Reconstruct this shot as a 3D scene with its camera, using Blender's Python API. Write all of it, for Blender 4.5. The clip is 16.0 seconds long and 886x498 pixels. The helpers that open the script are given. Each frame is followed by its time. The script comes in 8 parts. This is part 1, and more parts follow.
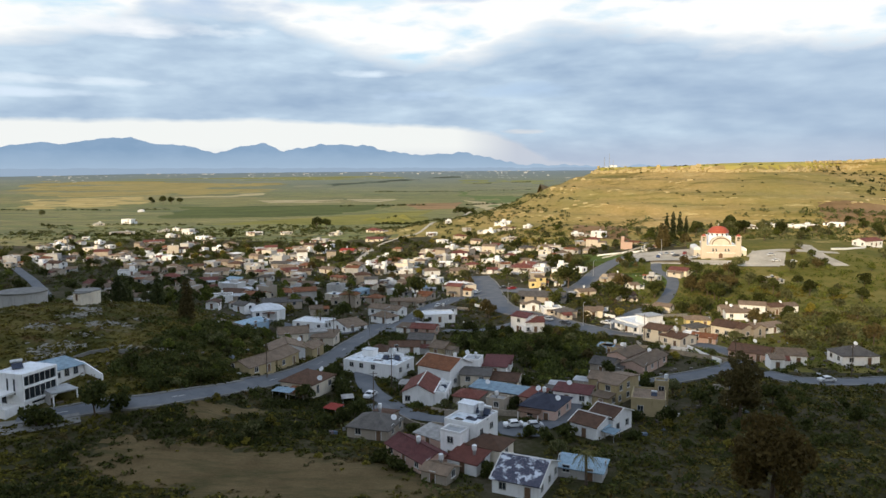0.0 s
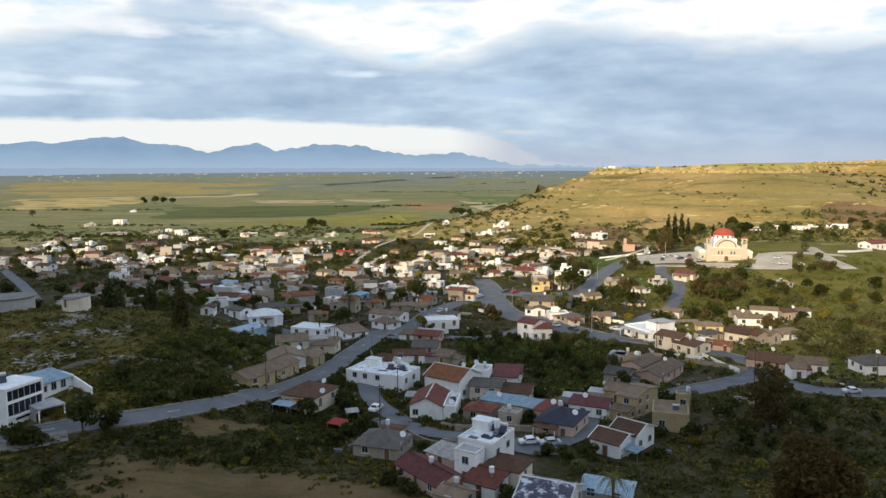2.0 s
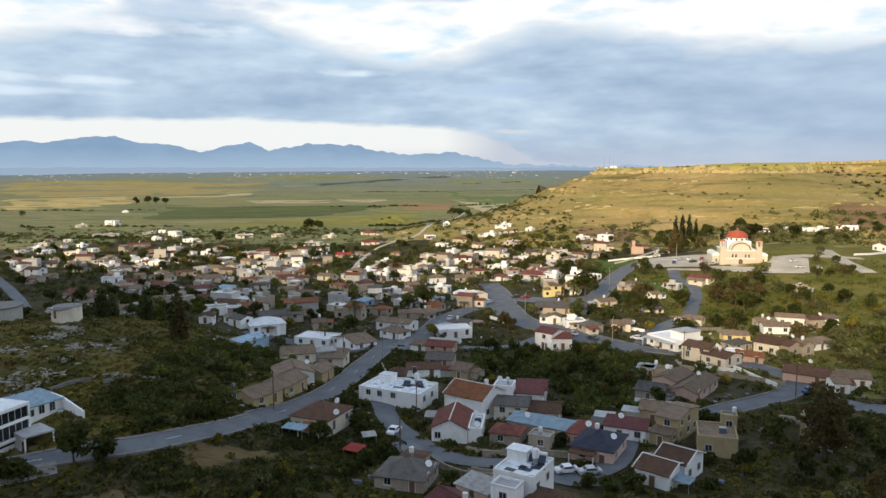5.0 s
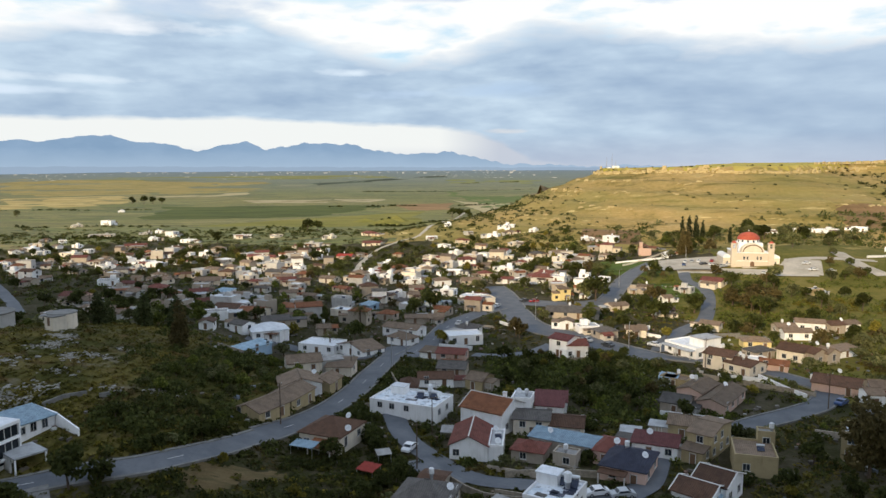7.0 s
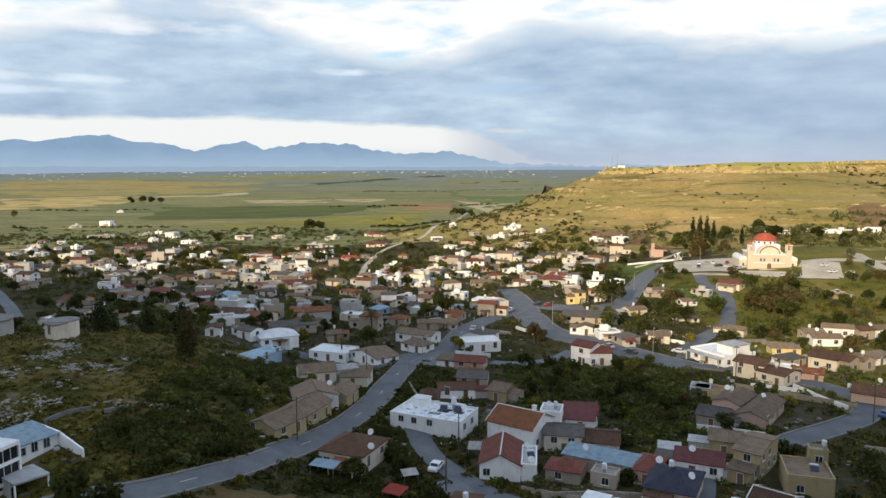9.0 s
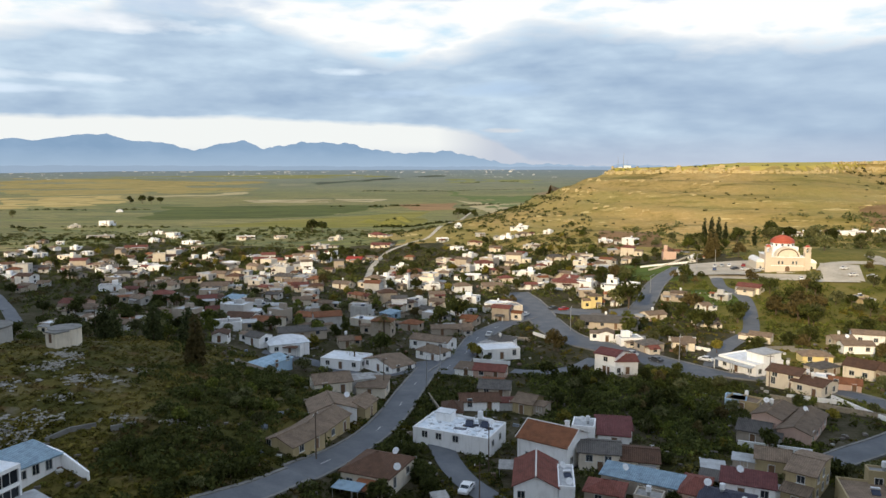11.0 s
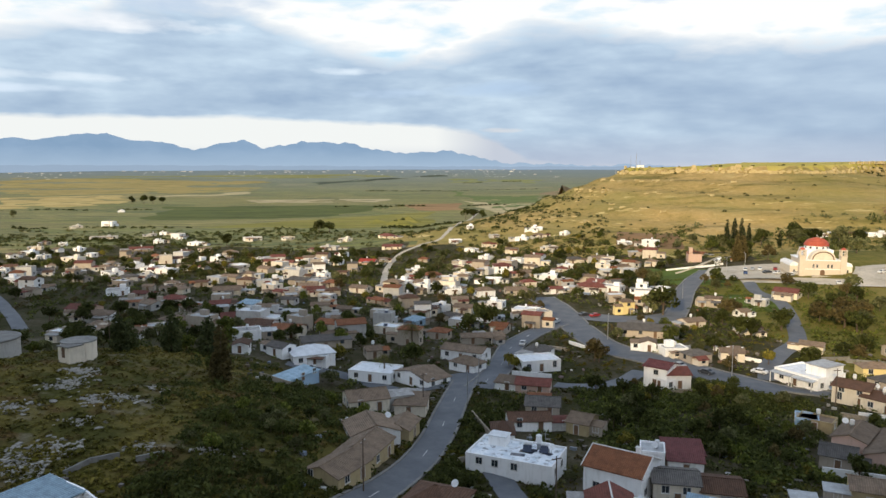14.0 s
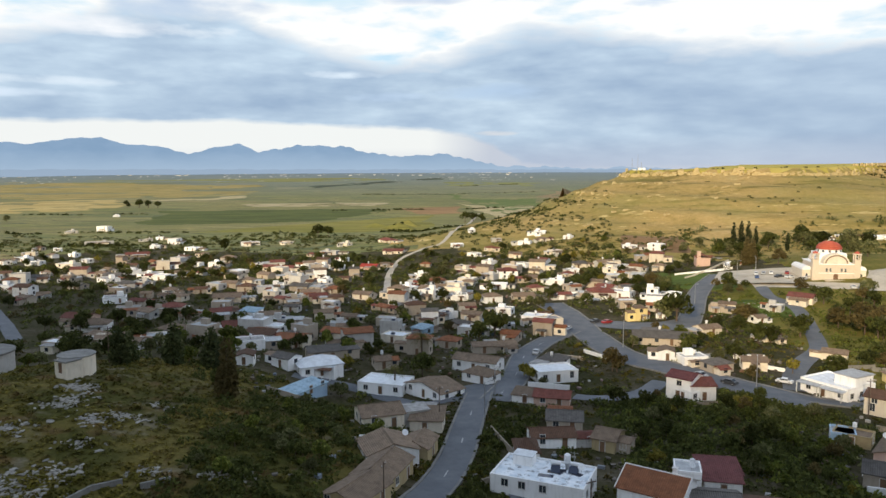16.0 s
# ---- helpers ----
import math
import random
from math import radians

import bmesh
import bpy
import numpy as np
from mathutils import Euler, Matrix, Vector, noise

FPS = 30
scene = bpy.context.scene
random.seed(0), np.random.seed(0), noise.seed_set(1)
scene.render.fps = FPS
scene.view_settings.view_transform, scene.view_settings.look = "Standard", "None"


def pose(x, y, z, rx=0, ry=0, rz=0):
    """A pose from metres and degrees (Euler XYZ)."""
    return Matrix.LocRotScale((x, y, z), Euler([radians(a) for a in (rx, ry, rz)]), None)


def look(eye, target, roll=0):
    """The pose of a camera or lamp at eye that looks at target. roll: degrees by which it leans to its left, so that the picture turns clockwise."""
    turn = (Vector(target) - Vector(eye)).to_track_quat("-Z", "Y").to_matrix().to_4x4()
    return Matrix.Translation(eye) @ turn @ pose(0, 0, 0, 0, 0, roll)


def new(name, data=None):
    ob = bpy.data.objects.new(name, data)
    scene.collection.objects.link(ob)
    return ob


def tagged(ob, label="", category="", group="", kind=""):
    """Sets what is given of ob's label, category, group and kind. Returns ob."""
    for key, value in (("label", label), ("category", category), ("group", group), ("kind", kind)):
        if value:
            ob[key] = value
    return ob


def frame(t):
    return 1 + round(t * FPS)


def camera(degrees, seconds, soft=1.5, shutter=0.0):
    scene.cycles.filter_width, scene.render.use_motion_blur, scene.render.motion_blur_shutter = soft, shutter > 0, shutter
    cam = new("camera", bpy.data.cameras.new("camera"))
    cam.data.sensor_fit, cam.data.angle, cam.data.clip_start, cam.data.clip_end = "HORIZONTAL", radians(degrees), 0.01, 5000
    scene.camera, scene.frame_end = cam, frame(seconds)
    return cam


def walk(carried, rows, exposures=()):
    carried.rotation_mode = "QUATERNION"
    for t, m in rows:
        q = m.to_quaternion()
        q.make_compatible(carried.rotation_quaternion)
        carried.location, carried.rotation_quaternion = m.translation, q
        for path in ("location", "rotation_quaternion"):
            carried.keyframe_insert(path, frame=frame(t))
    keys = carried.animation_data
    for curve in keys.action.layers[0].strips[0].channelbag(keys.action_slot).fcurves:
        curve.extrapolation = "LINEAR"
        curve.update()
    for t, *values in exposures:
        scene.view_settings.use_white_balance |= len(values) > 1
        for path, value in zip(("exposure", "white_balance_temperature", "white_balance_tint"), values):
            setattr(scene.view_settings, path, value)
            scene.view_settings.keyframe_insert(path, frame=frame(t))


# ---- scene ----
cam = camera(63.0, 16.0)

PATH = [
    (0, 0.94, -4.76, 55.20, 3.325, -6.321, -0.353),
    (0.5, 0.01, -2.56, 55.21, 3.173, -6.306, -0.310),
    (1, -1.01, -0.38, 55.28, 3.033, -6.299, -0.296),
    (1.5, -2.09, 1.74, 55.37, 2.906, -6.301, -0.273),
    (2, -3.17, 3.83, 55.43, 2.798, -6.309, -0.250),
    (2.5, -4.34, 5.89, 55.46, 2.717, -6.320, -0.317),
    (3, -5.54, 8.08, 55.53, 2.617, -6.315, -0.283),
    (3.5, -6.78, 10.25, 55.63, 2.513, -6.324, -0.281),
    (4, -7.97, 12.37, 55.72, 2.405, -6.327, -0.263),
    (6.5, -13.58, 23.08, 56.03, 2.021, -6.385, -0.195),
    (7, -14.82, 25.29, 56.06, 1.947, -6.384, -0.156),
    (7.5, -16.24, 27.47, 56.07, 1.901, -6.381, -0.082),
    (8, -17.68, 29.65, 56.07, 1.873, -6.421, -0.162),
    (8.5, -19.16, 31.86, 56.12, 1.855, -6.406, -0.182),
    (9, -20.71, 34.07, 56.16, 1.791, -6.415, -0.190),
    (11.5, -28.12, 44.95, 56.26, 1.631, -6.439, -0.052),
    (12, -29.85, 47.07, 56.27, 1.631, -6.432, -0.004),
    (12.5, -31.71, 49.22, 56.28, 1.627, -6.442, -0.063),
    (13, -33.47, 51.33, 56.25, 1.595, -6.447, -0.079),
    (13.5, -35.29, 53.58, 56.18, 1.600, -6.445, -0.089),
    (14, -37.11, 55.92, 56.15, 1.592, -6.455, -0.052),
    (14.5, -38.91, 58.14, 56.16, 1.593, -6.452, -0.055),
    (15, -40.40, 60.18, 56.19, 1.615, -6.473, -0.150),
    (15.5, -41.38, 62.00, 56.22, 1.495, -6.283, -0.334),
    (16, -41.88, 63.50, 56.18, 1.221, -6.209, -0.232),
]


def flight(x, y, z, yaw, pitch, roll):
    a, b = radians(yaw), radians(pitch)
    ahead = Vector((-math.sin(a) * math.cos(b), math.cos(a) * math.cos(b), math.sin(b)))
    return look((x, y, z), Vector((x, y, z)) + 10 * ahead, roll)


walk(cam, [(t, flight(*p)) for t, *p in PATH])

# ---- sky and sun ----
SUN_ELEVATION, SUN_AZIMUTH = radians(18), radians(205)  # azimuth clockwise from +y
sun = new("sun", bpy.data.lights.new("sun", "SUN"))
sun.data.energy, sun.data.angle, sun.data.color = 4.5, radians(0.8), (1.0, 0.79, 0.50)
toward = Vector((math.sin(SUN_AZIMUTH) * math.cos(SUN_ELEVATION), math.cos(SUN_AZIMUTH) * math.cos(SUN_ELEVATION), math.sin(SUN_ELEVATION)))
sun.matrix_world = look(toward * 400, (0, 0, 0))

world = bpy.data.worlds.new("sky")
scene.world = world
world.use_nodes = True
wt = world.node_tree
wt.nodes.clear()


def wnode(kind, **sets):
    n = wt.nodes.new(kind)
    for k, v in sets.items():
        n.inputs[k.replace("_", " ")].default_value = v
    return n


def wmath(op, a, b=0.0, c=0.0, clamp=False):
    n = wt.nodes.new("ShaderNodeMath")
    n.operation, n.use_clamp = op, clamp
    for s, v in zip(n.inputs, (a, b, c)):
        if isinstance(v, (int, float)):
            s.default_value = v
        else:
            wt.links.new(v, s)
    return n.outputs[0]


def wramp(v, stops):
    n = wt.nodes.new("ShaderNodeValToRGB")
    e = n.color_ramp.elements
    while len(e) < len(stops):
        e.new(0.5)
    for el, (p, c) in zip(e, stops):
        el.position = p
        el.color = (c, c, c, 1) if isinstance(c, float) else (*c, 1)
    wt.links.new(v, n.inputs[0])
    return n.outputs[0]


def wmix(f, a, b):
    n = wt.nodes.new("ShaderNodeMix")
    n.data_type = "RGBA"
    for s, v in zip((n.inputs[0], n.inputs[6], n.inputs[7]), (f, a, b)):
        if isinstance(v, (tuple, float)):
            s.default_value = (*v, 1) if isinstance(v, tuple) else v
        else:
            wt.links.new(v, s)
    return n.outputs[2]


def wnoise(vec, scale, detail=5.0, rough=0.55):
    n = wnode("ShaderNodeTexNoise", Scale=scale, Detail=detail, Roughness=rough)
    wt.links.new(vec, n.inputs["Vector"])
    return n.outputs["Fac"]


coord = wt.nodes.new("ShaderNodeTexCoord")
split = wt.nodes.new("ShaderNodeSeparateXYZ")
wt.links.new(coord.outputs["Generated"], split.inputs[0])
azim = wmath("ARCTAN2", split.outputs[0], split.outputs[1])            # 0 ahead, right positive
elev = wmath("ARCSINE", split.outputs[2])
flat = wt.nodes.new("ShaderNodeCombineXYZ")
wt.links.new(wmath("MULTIPLY", azim, 2.4), flat.inputs[0])
wt.links.new(wmath("MULTIPLY", elev, 8.0), flat.inputs[1])
streak = wt.nodes.new("ShaderNodeCombineXYZ")
wt.links.new(wmath("MULTIPLY", azim, 2.0), streak.inputs[0])
wt.links.new(wmath("MULTIPLY", elev, 11.0), streak.inputs[1])
puff, fine, bars = wnoise(flat.outputs[0], 1.9, 5.0, 0.5), wnoise(flat.outputs[0], 6.0, 5.0, 0.5), wnoise(streak.outputs[0], 1.6, 4.0)
u = wmath("MULTIPLY_ADD", azim, 0.8, 0.5, True)                          # -36 to +36 degrees on 0 to 1
# upper and lower edge of the long grey cloud bank, in hundredths of a radian
upper = wramp(u, [(0.02, 0.160), (0.08, 0.180), (0.16, 0.216), (0.25, 0.216), (0.333, 0.176), (0.42, 0.157), (0.48, 0.158), (0.526, 0.180), (0.575, 0.199), (0.643, 0.194), (0.723, 0.168), (0.912, 0.157)])
lower = wramp(u, [(0.03, 0.060), (0.25, 0.062), (0.37, 0.057), (0.47, 0.053), (0.51, 0.044), (0.54, 0.030), (0.57, 0.008), (0.62, 0.0)])
wob = wmath("MULTIPLY_ADD", wmath("SUBTRACT", puff, 0.5), 0.055, wmath("MULTIPLY", wmath("SUBTRACT", fine, 0.5), 0.045))
in_top = wmath("MULTIPLY", wmath("SUBTRACT", wmath("ADD", upper, wob), elev), 34.0, clamp=True)
in_low = wmath("MULTIPLY", wmath("SUBTRACT", elev, wmath("MULTIPLY_ADD", wob, 0.30, lower)), 150.0, clamp=True)
bank = wmath("MULTIPLY", in_top, in_low)
body = wmath("ADD", wmath("MULTIPLY", bars, 0.30), wmath("ADD", wmath("MULTIPLY", puff, 0.40), wmath("MULTIPLY", fine, 0.30)))
shade = wmix(wramp(body, [(0.38, 0.0), (0.49, 0.45), (0.60, 1.0)]), (0.345, 0.470, 0.645), (0.63, 0.775, 0.91))
# towards the right the bank thickens, and turns hazy above the plain
shade = wmix(wramp(u, [(0.55, 0.0), (0.90, 0.5)]), shade, (0.375, 0.490, 0.665))
shade = wmix(wramp(elev, [(0.0, 0.75), (0.045, 0.0)]), shade, (0.53, 0.58, 0.70))
high = wmix(wramp(wmath("ADD", wmath("MULTIPLY", puff, 0.6), wmath("MULTIPLY", fine, 0.4)), [(0.36, 0.0), (0.48, 1.0)]), (0.60, 0.82, 0.98), (1.02, 1.03, 1.02))
glow = wmix(wramp(elev, [(0.0, 0.0), (0.030, 1.0)]), (0.66, 0.70, 0.78), (0.91, 0.935, 0.925))
glow = wmix(wramp(u, [(0.47, 0.0), (0.535, 1.0)]), glow, (0.57, 0.62, 0.72))
clear = wmix(wramp(elev, [(0.07, 0.0), (0.13, 1.0)]), glow, high)
clouds = wmix(bank, clear, shade)


def wisp(under, az, el, sa, se, col, strength):
    """A lens of lighter, bluer or greyer cloud with a frayed edge."""
    p, q = wmath("DIVIDE", wmath("SUBTRACT", azim, az), sa), wmath("DIVIDE", wmath("SUBTRACT", elev, el), se)
    d = wmath("ADD", wmath("MULTIPLY", p, p), wmath("MULTIPLY", q, q))
    fray = wmath("MULTIPLY", wmath("SUBTRACT", wmath("ADD", fine, bars), 1.0), 3.0)
    return wmix(wmath("MULTIPLY", wmath("ADD", wmath("SUBTRACT", 1.0, d), fray), strength, clamp=True), under, col)


for lens in ((-0.52, 0.110, 0.13, 0.007, (0.80, 0.90, 1.0), 0.7), (-0.56, 0.094, 0.10, 0.006, (0.72, 0.84, 0.98), 0.6), (-0.147, 0.127, 0.065, 0.006, (0.80, 0.91, 1.02), 0.8), (-0.10, 0.098, 0.06, 0.008, (0.55, 0.70, 0.90), 0.7),
             (-0.45, 0.176, 0.14, 0.012, (0.95, 0.98, 1.02), 0.7), (-0.33, 0.206, 0.11, 0.016, (0.55, 0.67, 0.84), 0.7), (0.06, 0.105, 0.09, 0.012, (0.46, 0.62, 0.84), 0.6), (0.25, 0.212, 0.04, 0.010, (0.50, 0.68, 0.92), 0.9),
             (0.50, 0.213, 0.09, 0.012, (0.55, 0.68, 0.90), 0.8), (-0.05, 0.224, 0.06, 0.008, (0.62, 0.72, 0.88), 0.8), (-0.57, 0.216, 0.09, 0.022, (0.58, 0.86, 1.0), 0.9), (-0.20, 0.222, 0.10, 0.010, (0.66, 0.86, 0.98), 0.7), (0.60, 0.19, 0.08, 0.01, (0.66, 0.80, 0.96), 0.7), (0.05, 0.050, 0.03, 0.004, (0.74, 0.75, 0.78), 0.8)):
    clouds = wisp(clouds, *lens)
# overhead the clouds thin out to blue
clouds = wmix(wramp(elev, [(0.26, 0.0), (0.50, 1.0)]), clouds, wmix(wramp(puff, [(0.42, 0.0), (0.60, 1.0)]), (0.55, 0.74, 1.06), (1.16, 1.26, 1.40)))
sky = wt.nodes.new("ShaderNodeTexSky")
sky.sky_type, sky.sun_disc, sky.sun_elevation, sky.sun_rotation = "NISHITA", False, SUN_ELEVATION, SUN_AZIMUTH
blue, cloudy = wnode("ShaderNodeBackground", Strength=0.10), wnode("ShaderNodeBackground", Strength=1.0)
wt.links.new(sky.outputs[0], blue.inputs[0])
wt.links.new(clouds, cloudy.inputs[0])
both, out = wt.nodes.new("ShaderNodeMixShader"), wt.nodes.new("ShaderNodeOutputWorld")
wt.links.new(wmath("SUBTRACT", 0.97, wramp(elev, [(0.30, 0.0), (0.75, 0.45)])), both.inputs[0])
wt.links.new(blue.outputs[0], both.inputs[1])
wt.links.new(cloudy.outputs[0], both.inputs[2])
wt.links.new(both.outputs[0], out.inputs[0])

# ---- materials ----
class Mat:
    """A small writer for node materials."""

    def __init__(self, name, rough=0.8, metal=0.0, gloss=0.3):
        self.m = bpy.data.materials.new(name)
        self.m.use_nodes = True
        self.t = self.m.node_tree
        self.b = self.t.nodes["Principled BSDF"]
        self.b.inputs["Roughness"].default_value, self.b.inputs["Metallic"].default_value = rough, metal
        self.b.inputs["Specular IOR Level"].default_value = gloss
        self.c = self.t.nodes.new("ShaderNodeTexCoord").outputs["Object"]

    def put(self, s, v):
        if isinstance(v, (int, float)):
            s.default_value = v
        elif isinstance(v, tuple):
            s.default_value = (*v, 1) if len(v) == 3 else v
        else:
            self.t.links.new(v, s)

    def noise(self, scale, detail=4.0, rough=0.55, vec=None, squash=None):
        vec = vec or self.c
        if squash:
            k = self.t.nodes.new("ShaderNodeMapping")
            k.inputs["Scale"].default_value = squash
            self.put(k.inputs[0], vec)
            vec = k.outputs[0]
        n = self.t.nodes.new("ShaderNodeTexNoise")
        n.inputs["Scale"].default_value, n.inputs["Detail"].default_value, n.inputs["Roughness"].default_value = scale, detail, rough
        self.put(n.inputs["Vector"], vec)
        return n.outputs["Fac"]

    def cells(self, scale, squash, out="Color"):
        k, n = self.t.nodes.new("ShaderNodeMapping"), self.t.nodes.new("ShaderNodeTexVoronoi")
        k.inputs["Scale"].default_value, n.inputs["Scale"].default_value = squash, scale
        self.put(k.inputs[0], self.c)
        self.put(n.inputs["Vector"], k.outputs[0])
        return n.outputs[out]

    def random(self):
        return self.t.nodes.new("ShaderNodeObjectInfo").outputs["Random"]

    def island(self):
        return self.t.nodes.new("ShaderNodeNewGeometry").outputs["Random Per Island"]

    def math(self, op, a, b=0.0):
        n = self.t.nodes.new("ShaderNodeMath")
        n.operation = op
        self.put(n.inputs[0], a)
        self.put(n.inputs[1], b)
        return n.outputs[0]

    def ramp(self, v, stops):
        n = self.t.nodes.new("ShaderNodeValToRGB")
        e = n.color_ramp.elements
        while len(e) < len(stops):
            e.new(0.5)
        for el, (p, c) in zip(e, stops):
            el.position, el.color = p, (c, c, c, 1) if isinstance(c, float) else (*c, 1)
        self.put(n.inputs[0], v)
        return n.outputs[0]

    def mix(self, f, a, b, kind="MIX"):
        n = self.t.nodes.new("ShaderNodeMix")
        n.data_type, n.blend_type = "RGBA", kind
        for s, v in zip((n.inputs[0], n.inputs[6], n.inputs[7]), (f, a, b)):
            self.put(s, v)
        return n.outputs[2]

    def vary(self, col, f, amount):
        """Hue, lightness shift by a value round 0.5."""
        n = self.t.nodes.new("ShaderNodeHueSaturation")
        self.put(n.inputs["Color"], col)
        self.put(n.inputs["Value"], self.math("ADD", 1 - amount, self.math("MULTIPLY", f, 2 * amount)))
        return n.outputs[0]

    def bump(self, h, strength, dist):
        n = self.t.nodes.new("ShaderNodeBump")
        n.inputs["Strength"].default_value, n.inputs["Distance"].default_value = strength, dist
        self.put(n.inputs["Height"], h)
        self.put(self.b.inputs["Normal"], n.outputs[0])

    def done(self, col):
        self.put(self.b.inputs["Base Color"], col)
        return self.m


def plaster(name, col, stain=0.30):
    m = Mat(name, 0.85)
    blot = m.noise(0.5, 5.0, 0.65)
    runs = m.noise(1.0, 3.0, 0.5, None, (2.2, 2.2, 0.25))
    dirt = tuple(c * 0.45 for c in (col[0], col[1] * 0.95, col[2] * 0.86))
    c = m.mix(m.ramp(blot, [(0.50, 0.0), (0.78, stain)]), col, dirt)
    c = m.mix(m.ramp(runs, [(0.52, 0.0), (0.75, stain * 0.9)]), c, dirt)
    m.bump(m.noise(9.0, 4.0), 0.25, 0.03)
    return m.done(m.vary(c, m.random(), 0.12))


def tiles(name, col):
    """Roof tiles in rows along the house, with weathered patches."""
    m = Mat(name, 0.82)
    w = m.t.nodes.new("ShaderNodeTexWave")
    w.bands_direction = "X"
    w.inputs["Scale"].default_value, w.inputs["Distortion"].default_value = 0.9, 0.6
    m.put(w.inputs["Vector"], m.c)
    v = m.t.nodes.new("ShaderNodeTexWave")
    v.bands_direction, v.wave_profile = "Y", "SAW"
    v.inputs["Scale"].default_value, v.inputs["Distortion"].default_value = 0.8, 0.4
    m.put(v.inputs["Vector"], m.c)
    dark, pale = tuple(c * 0.42 for c in col), tuple(min(1, c * 1.35 + 0.03) for c in col)
    c = m.mix(m.ramp(m.noise(0.7, 5.0, 0.7), [(0.42, 0.0), (0.72, 0.85)]), col, dark)
    c = m.mix(m.ramp(m.noise(2.6, 3.0, 0.6), [(0.55, 0.0), (0.75, 0.55)]), c, pale)
    c = m.mix(m.math("MULTIPLY", w.outputs["Fac"], 0.35), c, dark)
    m.bump(m.math("ADD", w.outputs["Fac"], m.math("MULTIPLY", v.outputs["Fac"], 0.7)), 0.7, 0.12)
    return m.done(m.vary(c, m.random(), 0.22))


def speckled(name, a, b, scale=0.6, rough=0.85, bumpy=0.3, metal=0.0, vary=0.1, dist=0.05):
    m = Mat(name, rough, metal)
    c = m.mix(m.ramp(m.noise(scale, 6.0, 0.65), [(0.35, 0.0), (0.68, 1.0)]), a, b)
    c = m.mix(m.ramp(m.noise(scale * 9, 3.0, 0.6), [(0.5, 0.0), (0.8, 0.45)]), c, tuple(x * 0.55 for x in b))
    if bumpy:
        m.bump(m.noise(scale * 12, 4.0), bumpy, dist)
    return m.done(m.vary(c, m.random(), vary))


def foliage(name, dark, mid, tip, spread=0.35):
    m = Mat(name, 0.65, 0.0, 0.08)
    c = m.mix(m.ramp(m.island(), [(0.0, 0.0), (0.55, 0.35), (1.0, 1.0)]), m.mix(m.noise(0.35, 3.0), dark, mid), tip)
    c = m.vary(c, m.random(), spread)
    m.b.inputs["Subsurface Weight"].default_value = 0.0
    m.put(m.b.inputs["Base Color"], c)
    thin, add, out = m.t.nodes.new("ShaderNodeBsdfTranslucent"), m.t.nodes.new("ShaderNodeMixShader"), m.t.nodes["Material Output"]
    m.put(thin.inputs[0], c)
    add.inputs[0].default_value = 0.3
    m.put(add.inputs[1], m.b.outputs[0])
    m.put(add.inputs[2], thin.outputs[0])
    m.put(out.inputs[0], add.outputs[0])
    return m.m


def heath(name, green, yellow, rust):
    """Low plants in drifts of green, yellow and rust."""
    m = Mat(name, 0.75, 0.0, 0.06)
    c = m.mix(m.ramp(m.noise(0.06, 5.0, 0.62), [(0.45, 0.0), (0.58, 1.0)]), green, yellow)
    c = m.mix(m.ramp(m.noise(0.16, 4.0, 0.6, None, (1.0, 1.0, 0.4)), [(0.54, 0.0), (0.66, 0.9)]), c, rust)
    return m.done(m.vary(c, m.island(), 0.45))


WALL = {
    "white": plaster("white_plaster", (0.86, 0.86, 0.855), 0.28),
    "grey": plaster("grey_plaster", (0.50, 0.49, 0.47), 0.45),
    "cream": plaster("cream_plaster", (0.70, 0.63, 0.52), 0.38),
    "tan": plaster("tan_plaster", (0.40, 0.345, 0.28), 0.35),
    "stone": plaster("mud_stone_wall", (0.40, 0.32, 0.18), 0.45),
    "pink": plaster("pink_plaster", (0.60, 0.42, 0.34), 0.25),
    "yellow": plaster("yellow_plaster", (0.74, 0.60, 0.28), 0.15),
    "blue": plaster("pale_blue_plaster", (0.34, 0.48, 0.62), 0.25),
}
ROOF = {
    "orange": tiles("orange_roof_tiles", (0.286, 0.113, 0.052)),
    "red": tiles("red_roof_tiles", (0.210, 0.071, 0.052)),
    "maroon": tiles("maroon_roof_sheets", (0.150, 0.050, 0.048)),
    "brown": tiles("brown_roof_tiles", (0.135, 0.072, 0.044)),
    "tan": tiles("weathered_tan_tiles", (0.244, 0.176, 0.122)),
    "grey": tiles("grey_sheet_roof", (0.143, 0.130, 0.118)),
    "navy": tiles("dark_blue_roof_tiles", (0.050, 0.055, 0.084)),
    "blue": tiles("pale_blue_sheet_roof", (0.336, 0.470, 0.571)),
    "bright": tiles("bright_red_tiles", (0.420, 0.059, 0.042)),
    "worn": speckled("worn_roof_slab", (0.386, 0.378, 0.361), (0.202, 0.193, 0.185), 0.8),
    "slab": speckled("concrete_roof_slab", (0.504, 0.521, 0.529), (0.319, 0.319, 0.319), 0.6),
    "white": speckled("whitewashed_roof_slab", (0.80, 0.83, 0.86), (0.60, 0.62, 0.64), 0.6),
}
daub = Mat("daubed_blue_tiles", 0.8)
daub.bump(daub.noise(3.0, 4.0), 0.5, 0.08)
